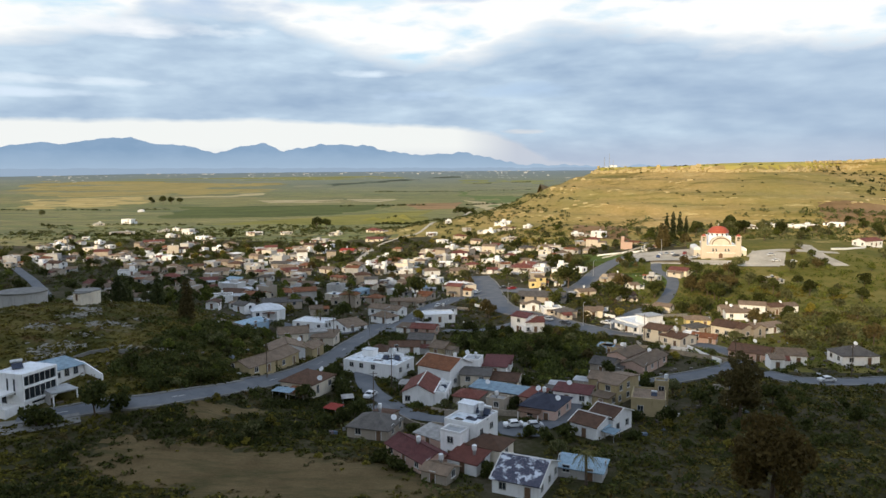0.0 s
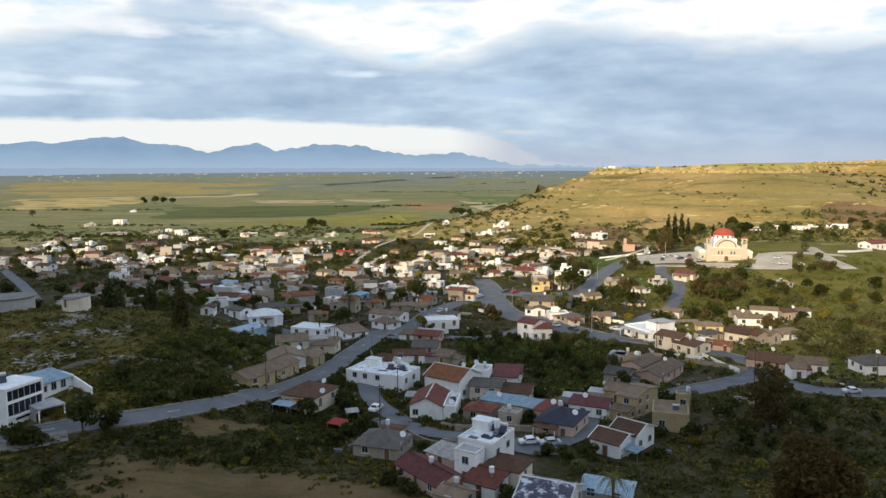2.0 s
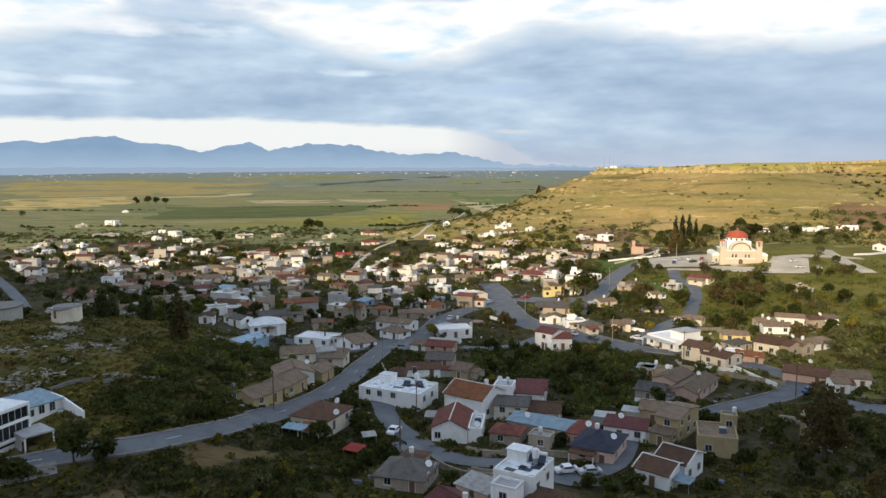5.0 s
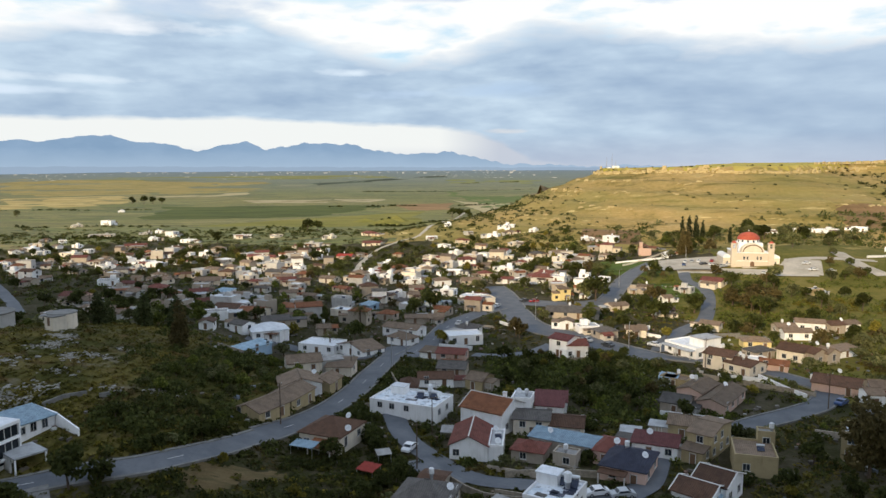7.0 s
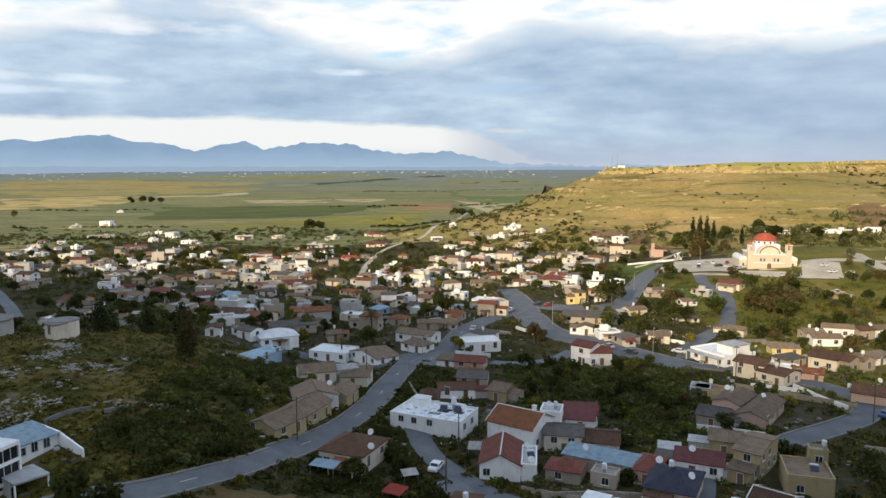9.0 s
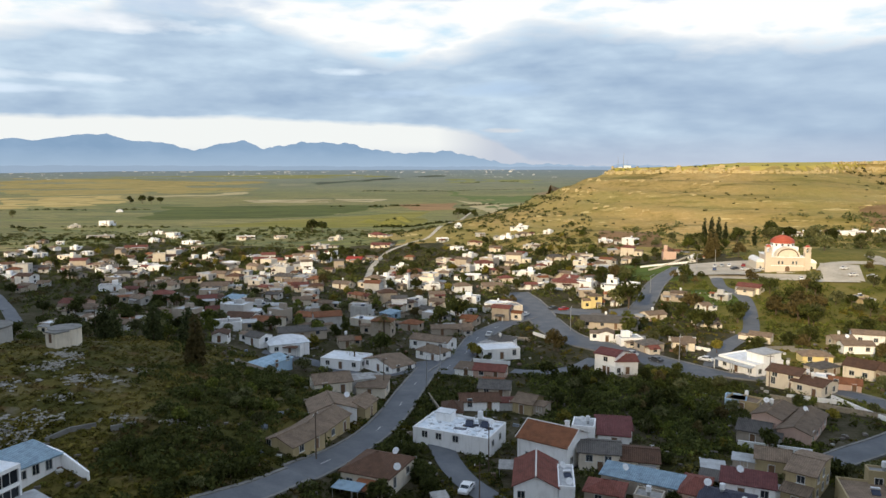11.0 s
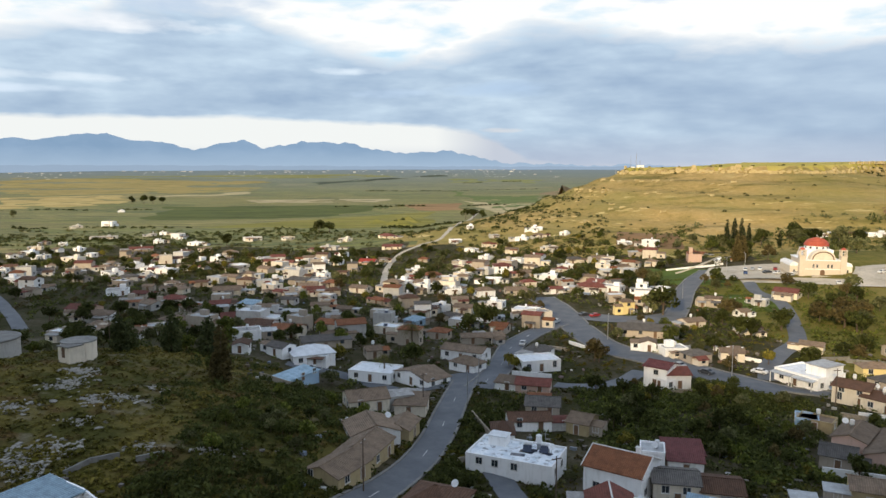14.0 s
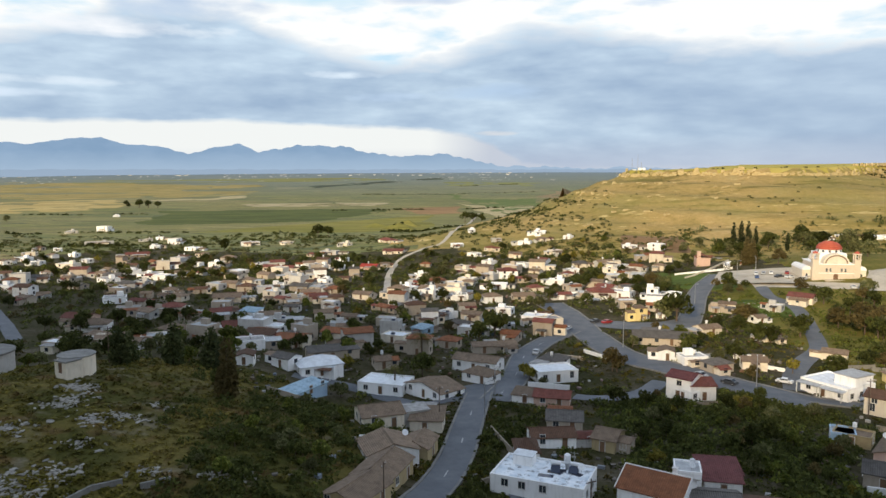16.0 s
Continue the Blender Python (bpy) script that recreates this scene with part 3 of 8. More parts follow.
plot_of("pale_field", [(-675, 1497), (-520, 1683), (-483, 1603), (-644, 1452)], ((0.38, 0.32, 0.17), (0.46, 0.39, 0.22), (0.5, 0.43, 0.26)), "pale fallow field")
plot_of("pale_field", [(-442, 1390), (-277, 1436), (-264, 1311), (-401, 1290)], ((0.34, 0.29, 0.16), (0.43, 0.36, 0.21), (0.48, 0.41, 0.25)), "pale fallow field")
plot_of("pale_field", [(-277, 1436), (-167, 1443), (-183, 1308), (-248, 1331)], ((0.36, 0.31, 0.18), (0.46, 0.39, 0.23), (0.5, 0.43, 0.27)), "pale fallow field")
plot_of("red_field", [(-132, 1200), (-42, 1283), (-38, 1093), (-98, 1069)], ((0.24, 0.15, 0.075), (0.32, 0.2, 0.1), (0.36, 0.24, 0.13)), "reddish ploughed field")
plot_of("dark_strip", [(-507, 2377), (-92, 3660), (-84, 3256), (-480, 2245)], ((0.06, 0.075, 0.05), (0.075, 0.09, 0.06), (0.1, 0.11, 0.07)), "dark wooded strip across the plain")
plot_of("olive_field", [(-1700, 3300), (-380, 3500), (-350, 2900), (-1450, 2700)], ((0.19, 0.2, 0.075), (0.24, 0.235, 0.085), (0.28, 0.26, 0.11)), "olive-green far pasture")
plot_of("pale_field", [(-46.0, 1398.0), (46.0, 737.0), (95.0, 1303.0), (-31.0, 1275.0)], ((0.36, 0.31, 0.17), (0.45, 0.38, 0.22), (0.5, 0.43, 0.26)), "pale fallow field")
plot_of("brown_field", [(246.0, 2298.0), (89.0, 753.0), (76.0, 744.0), (53.0, 769.0)], ((0.24, 0.18, 0.1), (0.31, 0.23, 0.13), (0.36, 0.28, 0.16)), "brown ploughed field")
plot_of("green_field", [(-68.0, 1847.0), (54.0, 734.0), (119.0, 1525.0), (-52.0, 1516.0)], ((0.1, 0.14, 0.05), (0.14, 0.18, 0.06), (0.18, 0.2, 0.075)), "green crop field")
plot_of("lime_field", [(-83.0, 2807.0), (241.0, 2649.0), (184.0, 2287.0), (-76.0, 2384.0)], ((0.2, 0.22, 0.08), (0.25, 0.25, 0.09), (0.28, 0.27, 0.11)), "yellow-green meadow strip")

# ---- builders ----
def box(bm, x0, y0, z0, x1, y1, z1):
    v = [bm.verts.new(p) for p in ((x0, y0, z0), (x1, y0, z0), (x1, y1, z0), (x0, y1, z0), (x0, y0, z1), (x1, y0, z1), (x1, y1, z1), (x0, y1, z1))]
    for f in ((3, 2, 1, 0), (4, 5, 6, 7), (0, 1, 5, 4), (1, 2, 6, 5), (2, 3, 7, 6), (3, 0, 4, 7)):
        bm.faces.new([v[i] for i in f])
    return v


def boxes(*list_of):
    bm = bmesh.new()
    for b in list_of:
        box(bm, *b)
    return bm


def hull(bm, lower, upper):
    """A closed solid between two rings of points."""
    a, b = [bm.verts.new(p) for p in lower], [bm.verts.new(p) for p in upper]
    n = len(a)
    bm.faces.new(a[::-1])
    bm.faces.new(b)
    for i in range(n):
        bm.faces.new((a[i], a[(i + 1) % n], b[(i + 1) % n], b[i]))


def tube(bm, p, q, r, s=None, n=10):
    """A tapered round bar from p to q."""
    p, q, s = Vector(p), Vector(q), r if s is None else s
    turn = (q - p).to_track_quat("Z", "Y").to_matrix()
    ring = [turn @ Vector((math.cos(6.2832 * i / n), math.sin(6.2832 * i / n), 0)) for i in range(n)]
    hull(bm, [p + r * c for c in ring], [q + s * c for c in ring])


def mesh_of(name, bm, material):
    me = bpy.data.meshes.new(name)
    bm.to_mesh(me)
    bm.free()
    me.materials.append(material)
    return me


def frame_bars(w, h, t=0.09, deep=0.07):
    return boxes(
        (-w / 2 - t, -deep, -t, w / 2 + t, 0.02, 0), (-w / 2 - t, -deep, h, w / 2 + t, 0.02, h + t), (-w / 2 - t, -deep, 0, -w / 2, 0.02, h),
        (w / 2, -deep, 0, w / 2 + t, 0.02, h), (-0.03, -deep * 0.7, 0, 0.03, 0.01, h))


WIN = mesh_of("window", frame_bars(1.15, 1.2), FRAME)
PANE = mesh_of("pane", boxes((-0.575, -0.012, 0, 0.575, 0.01, 1.2)), GLASS)
TALLWIN = mesh_of("window", frame_bars(1.0, 1.9), FRAME)
TALLPANE = mesh_of("pane", boxes((-0.5, -0.012, 0, 0.5, 0.01, 1.9)), GLASS)
FARWIN = mesh_of("window", boxes((-0.6, -0.05, 0, 0.6, 0.02, 1.25)), GLASS)
SILL = mesh_of("sill", boxes((-0.75, -0.16, -0.16, 0.75, 0.02, -0.09)), TRIM)
DOOR = mesh_of("door", boxes((-0.5, -0.05, 0, 0.5, 0.02, 2.05)), TIMBER)
DOORFRAME = mesh_of("door_frame", boxes((-0.62, -0.09, 0, -0.5, 0.02, 2.17), (0.5, -0.09, 0, 0.62, 0.02, 2.17), (-0.5, -0.09, 2.05, 0.5, 0.02, 2.17)), FRAME)


def hang(mesh, parent, x, y, z, yaw, name=None):
    ob = new(name or mesh.name.split(".")[0], mesh)
    ob.parent = parent
    ob.matrix_basis = pose(x, y, z, 0, 0, yaw)
    return ob


def window(parent, x, y, z, yaw, near, tall=False):
    if not near:
        return hang(FARWIN, parent, x, y, z, yaw, "window")
    w = hang(TALLWIN if tall else WIN, parent, x, y, z, yaw, "window")
    hang(TALLPANE if tall else PANE, w, 0, 0, 0, 0, "pane")
    if not tall:
        hang(SILL, w, 0, 0, 0, 0, "sill")
    return w


def openings(house, w, d, h, rng, near, storeys, sides="frl"):
    """Windows on each storey of the named sides, and a door."""
    for s in range(storeys):
        z = (h - 0.25) / storeys * s + 1.0
        for side in sides:
            length = w if side in "fb" else d
            n = max(1, int(length / (3.6 if near else 4.6)))
            for i in range(n):
                u = (i + 0.5) / n * length - length / 2 + rng.uniform(-0.3, 0.3)
                x, y, a = {"f": (u, -d / 2, 0), "b": (-u, d / 2, 180), "r": (w / 2, u, 90), "l": (-w / 2, -u, -90)}[side]
                if side == "f" and s == 0 and i == n // 2:
                    if near:
                        o = hang(DOOR, house, x, y, 0.05, a, "door")
                        hang(DOORFRAME, o, 0, 0, 0, 0, "door_frame")
                    else:
                        hang(DOOR, house, x, y, 0.05, a, "door")
                elif rng.random() < 0.85:
                    window(house, x, y, z, a, near, near and s == 0 and rng.random() < 0.15)


def slope_roof(bm, w, d, h, kind, rise, eave, thick=0.16):
    """Roof solids over a w x d plan; ridges along x ('gable', 'hip') or y ('cross'); 'mono' falls to the front."""
    a, b = w / 2 + eave, d / 2 + eave
    k = rise / (d / 2) if kind != "cross" else rise / (w / 2)
    z0 = h - k * eave
    def slab(pts):
        hull(bm, [(x, y, z) for x, y, z in pts], [(x, y, z + thick) for x, y, z in pts])
    if kind == "gable":
        slab([(-a, -b, z0), (a, -b, z0), (a, 0, h + rise), (-a, 0, h + rise)])
        slab([(a, b, z0), (-a, b, z0), (-a, 0, h + rise), (a, 0, h + rise)])
    elif kind == "cross":
        slab([(-a, b, z0), (-a, -b, z0), (0, -b, h + rise), (0, b, h + rise)])
        slab([(a, -b, z0), (a, b, z0), (0, b, h + rise), (0, -b, h + rise)])
    elif kind == "hip":
        r = max(0.3, w / 2 - d / 2)
        slab([(-a, -b, z0), (a, -b, z0), (r, 0, h + rise), (-r, 0, h + rise)])
        slab([(a, b, z0), (-a, b, z0), (-r, 0, h + rise), (r, 0, h + rise)])
        slab([(a, -b, z0), (a, b, z0), (r, 0, h + rise)])
        slab([(-a, b, z0), (-a, -b, z0), (-r, 0, h + rise)])
    else:
        slab([(-a, -b, h - 0.1), (a, -b, h - 0.1), (a, b, h + rise), (-a, b, h + rise)])


def house(x, y, z, yaw, w, d, h, roof, wall, top, near=False, storeys=1, rise=0.0, label="", sides="frl", seed=0, foot=1.5, eave=0.35, caps=False, chimney=False, wins=None, annex=False):
    """A house: walls to the ground, roof, windows, door."""
    rng = random.Random(seed * 7919 + int(x * 13) + int(y * 31))
    if not near:
        # farther houses are knots of small blocks under worn roofs
        k = 0.84 if y < 330 else 0.74
        w, d = w * k, min(d, 10.5) * k
        top = "worn" if top == "white" and rng.random() < 0.5 else top
        wall = rng.choice(["grey", "cream", "tan"]) if wall == "white" and rng.random() < 0.3 else wall
    names = {"flat": "flat-roofed", "gable": "gabled", "cross": "gabled", "hip": "hip-roofed", "mono": "lean-to roofed"}
    tint = {"slab": "concrete", "white": "whitewashed", "worn": "worn concrete"}.get(top, top)
    ob = thing("house", x, y, z, yaw, label or f"{wall} {names[roof]} village house with {tint} roof", "house", "village houses")
    bm = bmesh.new()
    rise = rise or {"gable": d * 0.17, "cross": w * 0.17, "hip": d * 0.20, "mono": d * 0.12, "flat": 0}[roof]
    if roof == "gable":
        hull(bm, [(-w / 2, -d / 2, -foot), (-w / 2, -d / 2, h), (-w / 2, 0, h + rise), (-w / 2, d / 2, h), (-w / 2, d / 2, -foot)],
             [(w / 2, -d / 2, -foot), (w / 2, -d / 2, h), (w / 2, 0, h + rise), (w / 2, d / 2, h), (w / 2, d / 2, -foot)])
    elif roof == "cross":
        hull(bm, [(-w / 2, d / 2, -foot), (-w / 2, d / 2, h), (0, d / 2, h + rise), (w / 2, d / 2, h), (w / 2, d / 2, -foot)],
             [(-w / 2, -d / 2, -foot), (-w / 2, -d / 2, h), (0, -d / 2, h + rise), (w / 2, -d / 2, h), (w / 2, -d / 2, -foot)])
    elif roof == "mono":
        hull(bm, [(-w / 2, -d / 2, -foot), (-w / 2, -d / 2, h), (-w / 2, d / 2, h + rise), (-w / 2, d / 2, -foot)],
             [(w / 2, -d / 2, -foot), (w / 2, -d / 2, h), (w / 2, d / 2, h + rise), (w / 2, d / 2, -foot)])
    else:
        box(bm, -w / 2, -d / 2, -foot, w / 2, d / 2, h)
    bmesh.ops.recalc_face_normals(bm, faces=bm.faces)
    part("wall", bm, WALL[wall], ob)
    bm = bmesh.new()
    if roof == "flat":
        box(bm, -w / 2 + 0.2, -d / 2 + 0.2, h, w / 2 - 0.2, d / 2 - 0.2, h + 0.06)
        part("roof", bm, ROOF[top], ob)
        t, p = 0.2, 0.42 if near else 0.35
        part("parapet", boxes((-w / 2 - 0.04, -d / 2 - 0.04, h, w / 2 + 0.04, -d / 2 + t, h + p), (-w / 2 - 0.04, d / 2 - t, h, w / 2 + 0.04, d / 2 + 0.04, h + p),
                              (-w / 2 - 0.04, -d / 2 + t, h, -w / 2 + t, d / 2 - t, h + p), (w / 2 - t, -d / 2 + t, h, w / 2 + 0.04, d / 2 - t, h + p)), WALL[wall], ob)
    else:
        slope_roof(bm, w, d, h, roof, rise, eave)
        bmesh.ops.recalc_face_normals(bm, faces=bm.faces)
        part("roof", bm, ROOF[top], ob)
        if near and roof in ("gable", "hip", "cross"):
            bm = bmesh.new()
            if roof == "cross":
                tube(bm, (0, -d / 2 - eave, h + rise + 0.12), (0, d / 2 + eave, h + rise + 0.12), 0.14, None, 8)
            else:
                r = w / 2 + eave if roof == "gable" else max(0.3, w / 2 - d / 2)
                tube(bm, (-r, 0, h + rise + 0.12), (r, 0, h + rise + 0.12), 0.14, None, 8)
            part("ridge_cap", bm, TRIM if caps else ROOF[top], ob)
            if caps and roof == "gable":
                for s in (-1, 1):
                    bm = bmesh.new()
                    q = s * (w / 2 + eave)
                    k = rise / (d / 2) * eave
                    tube(bm, (q, -d / 2 - eave, h - k + 0.12), (q, 0, h + rise + 0.12), 0.13, None, 6)
                    tube(bm, (q, d / 2 + eave, h - k + 0.12), (q, 0, h + rise + 0.12), 0.13, None, 6)
                    part("verge", bm, TRIM, ob)
    if chimney:
        zc = h + (rise * 0.6 if roof != "flat" else 0)
        ch = part("chimney", boxes((w * 0.2, d * 0.1, zc - 0.3, w * 0.2 + 0.7, d * 0.1 + 0.7, zc + 1.5)), WALL[wall], ob)
        part("chimney_cap", boxes((w * 0.2 - 0.1, d * 0.1 - 0.1, zc + 1.5, w * 0.2 + 0.8, d * 0.1 + 0.8, zc + 1.62)), TRIM, ch)
    if wins is None:
        openings(ob, w, d, h, rng, near, storeys, sides)
    else:
        for side, u, zz, tall in wins:
            px, py, a = {"f": (u, -d / 2, 0), "b": (-u, d / 2, 180), "r": (w / 2, u, 90), "l": (-w / 2, -u, -90)}[side]
            if tall == "door":
                o = hang(DOOR, ob, px, py, zz, a, "door")
                hang(DOORFRAME, o, 0, 0, 0, 0, "door_frame")
            else:
                window(ob, px, py, zz, a, True, bool(tall))
    for k in range((1 if annex else 0) if near else rng.choice([1, 1, 2])):
        lean_to(ob, w, d, h, wall, top, foot, near, rng)
    if not near and rng.random() < 0.4:
        porch(ob, rng.uniform(-0.2, 0.2) * w, -d / 2, 2.35, w * rng.uniform(0.3, 0.6), rng.uniform(1.5, 2.6), ROOF[rng.choice(["slab", "brown", "tan", "worn", "grey"])])
    if not near and roof == "flat" and rng.random() < 0.45:
        q = rng.uniform(-0.25, 0.25) * w
        part("stair_hut", boxes((q - 1.3, 0, h + 0.06, q + 1.3, d * 0.3, h + rng.uniform(1.3, 2.2))), WALL[wall], ob)
    return ob


def lean_to(ob, w, d, h, wall, top, foot, near, rng):
    """A lower block built against a house, with a roof of its own."""
    aw, ad, ah = w * rng.uniform(0.35, 0.7), d * rng.uniform(0.4, 0.8), min(h, 3.2) * rng.uniform(0.62, 0.95)
    side = rng.choice("lrb" if near else "lrfb")
    ax, ay = {"l": (-w / 2 - aw / 2 + 0.02, rng.uniform(-0.25, 0.25) * d), "r": (w / 2 + aw / 2 - 0.02, rng.uniform(-0.25, 0.25) * d),
              "b": (rng.uniform(-0.3, 0.3) * w, d / 2 + ad / 2 - 0.02), "f": (rng.uniform(-0.3, 0.3) * w, -d / 2 - ad / 2 + 0.02)}[side]
    kind = rng.choice([wall, wall, "grey", "tan", "cream"])
    an = part("annex", boxes((ax - aw / 2, ay - ad / 2, -foot, ax + aw / 2, ay + ad / 2, ah)), WALL[kind], ob)
    bm, e = bmesh.new(), 0.25
    rise = rng.choice([0.0, 0.0, 0.5, 0.9])
    x0, x1, y0, y1 = ax - aw / 2 - e, ax + aw / 2 + e, ay - ad / 2 - e, ay + ad / 2 + e
    if rise > 0.4:
        hull(bm, [(x0, y0, ah), (x1, y0, ah), (x1, ay, ah + rise), (x0, ay, ah + rise)], [(x0, y0, ah + 0.14), (x1, y0, ah + 0.14), (x1, ay, ah + rise + 0.14), (x0, ay, ah + rise + 0.14)])
        hull(bm, [(x1, y1, ah), (x0, y1, ah), (x0, ay, ah + rise), (x1, ay, ah + rise)], [(x1, y1, ah + 0.14), (x0, y1, ah + 0.14), (x0, ay, ah + rise + 0.14), (x1, ay, ah + rise + 0.14)])
    else:
        hull(bm, [(x0, y0, ah), (x1, y0, ah), (x1, y1, ah), (x0, y1, ah)], [(x0, y0, ah + 0.14), (x1, y0, ah + 0.14), (x1, y1, ah + 0.4), (x0, y1, ah + 0.4)])
    bmesh.ops.recalc_face_normals(bm, faces=bm.faces)
    part("annex_roof", bm, ROOF[rng.choice(["brown", "tan", "tan", "red", "orange"]) if rise > 0.4 else rng.choice(["slab", "grey", "tan", "worn", "slab", top])], an)
    hang(FARWIN if not near else WIN, ob, ax, ay - ad / 2, 0.9, 0, "window") if side != "b" else None


def porch(ob, x, y, z, w, deep, material, drop=0.25, foot=0.6):
    """A roof on posts before a house front."""
    bm = bmesh.new()
    hull(bm, [(x - w / 2, y - deep, z - drop), (x + w / 2, y - deep, z - drop), (x + w / 2, y, z), (x - w / 2, y, z)],
         [(x - w / 2, y - deep, z - drop + 0.13), (x + w / 2, y - deep, z - drop + 0.13), (x + w / 2, y, z + 0.13), (x - w / 2, y, z + 0.13)])
    po = part("porch_roof", bm, material, ob)
    for s in (-1, 1):
        part("porch_post", boxes((x + s * (w / 2 - 0.2) - 0.09, y - deep + 0.1, -foot, x + s * (w / 2 - 0.2) + 0.09, y - deep + 0.28, z - drop)), TRIM, po)


# ---- roads, draped on the ground ----
def smooth_line(pts, step=3.0):
    """Points every few metres along a rounded line."""
    p = [Vector(q) for q in pts]
    p = [2 * p[0] - p[1]] + p + [2 * p[-1] - p[-2]]
    out = []
    for a, b, c, d in zip(p, p[1:], p[2:], p[3:]):
        n = max(1, int((c - b).length / step))
        for i in range(n):
            u = i / n
            out.append(0.5 * (2 * b + (c - a) * u + (2 * a - 5 * b + 4 * c - d) * u * u + (3 * b - a - 3 * c + d) * u ** 3))
    return out + [p[-2]]


def strip(name, mid, offs, lifts, material, parent=None):
    """A sheet with the given cross-section along a line; it follows the ground."""
    vs, fs, k = [], [], len(offs)
    for i, q in enumerate(mid):
        t = (mid[min(i + 1, len(mid) - 1)] - mid[max(i - 1, 0)]).normalized()
        for o, l in zip(offs, lifts):
            x, y = q.x - t.y * o, q.y + t.x * o
            vs.append((x, y, max(land(x, y), land(q.x, q.y) - 0.6) + l))
        if i:
            for j in range(k - 1):
                o = (i - 1) * k + j
                fs.append((o + 1, o, o + k, o + k + 1))
    return soup(name, vs, fs, material, parent)


ROADS = []


def road(name, width, pts):
    mid, w = smooth_line(pts), width / 2
    ROADS.append((mid, w))
    paved = {"forecourt": "pale paved church forecourt", "field_road": "pale field road", "church_lane": "pale concrete lane beside the church"}
    n, lift = max(4, int(width / 3)), 0.06 * (width > 30) + 0.03 * (width > 15)
    ob = strip(name, mid, [-w + width * i / n for i in range(n + 1)], [0.20 + 0.06 * (i not in (0, n)) + lift for i in range(n + 1)], PAVING if name in paved else ASPHALT)
    tagged(ob, paved.get(name, "worn grey asphalt village road"), "road", "", "structure")
    if name in ("main_road", "village_street", "side_road"):
        for s in (-1, 1):
            a, b = s * w, s * (w + 0.5)
            strip("kerb", mid, (a, a, b, b) if s > 0 else (b, b, a, a), (0.1, 0.36, 0.36, -0.5) if s > 0 else (-0.5, 0.36, 0.36, 0.1), CONCRETE, ob)
        if name == "main_road":
            for i in range(2, len(mid) - 2, 6):
                strip("road_line", mid[i:i + 2], (-0.07, 0.07), (0.275, 0.275), PAINT_LINE, ob)


def on_road(x, y, room=1.5):
    return any(abs(x - q.x) < w + room and abs(y - q.y) < w + room and (x - q.x) ** 2 + (y - q.y) ** 2 < (w + room) ** 2 for mid, w in ROADS for q in mid)



# ---- roads ----
road("field_road", 3.6, [(-75.3, 395.8), (-81.7, 474.2), (-81.4, 543.2), (-68.9, 583.3), (-49.0, 632.0), (-40.0, 798.0), (-13.0, 1067.0)])
road("church_lane", 8, [(181.4, 415.0), (178.3, 385.9), (179.6, 365.0)])
road("lane", 4, [(-86.4, 252.2), (-68.7, 250.9), (-50.0, 237.0), (-40.0, 241.6)])
road("left_road", 5, [(-279.1, 407.5), (-251.3, 374.3), (-219.4, 336.4), (-192.3, 301.0)])
road("side_road", 5.5, [(45.0, 238.9), (57, 232), (68, 222), (73, 213), (76, 205)])
road("side_road", 5.5, [(76, 204), (68, 193), (59, 186), (48, 179), (37, 172)])
road("side_road", 6, [(75, 188), (80, 182), (89, 180), (104, 182), (114, 183)])
road("village_street", 11, [(-2.8, 370.4), (2.0, 341.6), (3.9, 310.5), (6.6, 285.8), (11.9, 274.1), (19.1, 266.6), (26.2, 256.9), (34.7, 245.9), (41.0, 238.9), (44, 235)])
road("plaza", 13, [(2.0, 333.7), (12.6, 330.2), (23.8, 324.8), (35.2, 324.9), (44.0, 329.9)])
road("village_street", 8, [(43.0, 328.6), (51.3, 348.4), (60.1, 371.4), (73.0, 398.0), (87.0, 422.1)])
road("lane", 5, [(12.6, 254.1), (3.9, 242.5), (-6.0, 237.9), (-13.0, 239.8)])
road("main_road", 4.4, [(-91.5, 128.6), (-83, 132.0), (-78, 134.2), (-71, 137.2), (-65.6, 141.4), (-59.6, 149), (-54.6, 160)])
road("main_road", 6.0, [(-54.6, 160), (-49.6, 172), (-45.3, 183), (-42.6, 195), (-40.6, 210), (-38.8, 226), (-36.5, 243)])
road("forecourt", 37, [(82, 412), (99, 404), (116, 396)])
road("forecourt", 11, [(90, 387), (104, 384), (118, 379), (135, 372), (150, 369)])
road("forecourt", 17, [(155, 395), (149, 381), (144, 369)])
road("forecourt", 6, [(142, 384), (152, 396), (168, 397), (192, 396)])
road("lane", 5.5, [(92, 383), (88.6, 366), (91.1, 357), (91.4, 346), (86.8, 329), (78.1, 304.5), (70.5, 287), (60, 274), (50, 259), (44.5, 246)])
road("lane", 5, [(-33, 189), (-28, 168), (-21, 157), (-15, 150), (-9, 147), (-3, 146), (4, 141), (10, 141), (16, 146), (21, 158), (26, 174)])
road("lane", 6, [(-24, 156), (-21, 152), (-16, 146)])
road("lane", 8, [(3, 144), (8, 140), (12, 140)])
road("main_road", 7, [(-33, 235), (-26.8, 255.4), (-21.7, 280.1), (-14.1, 297.8), (-1.7, 318.8)])
road("lane", 12, [(-41, 235), (-36.9, 245.0), (-31.9, 246.6)])

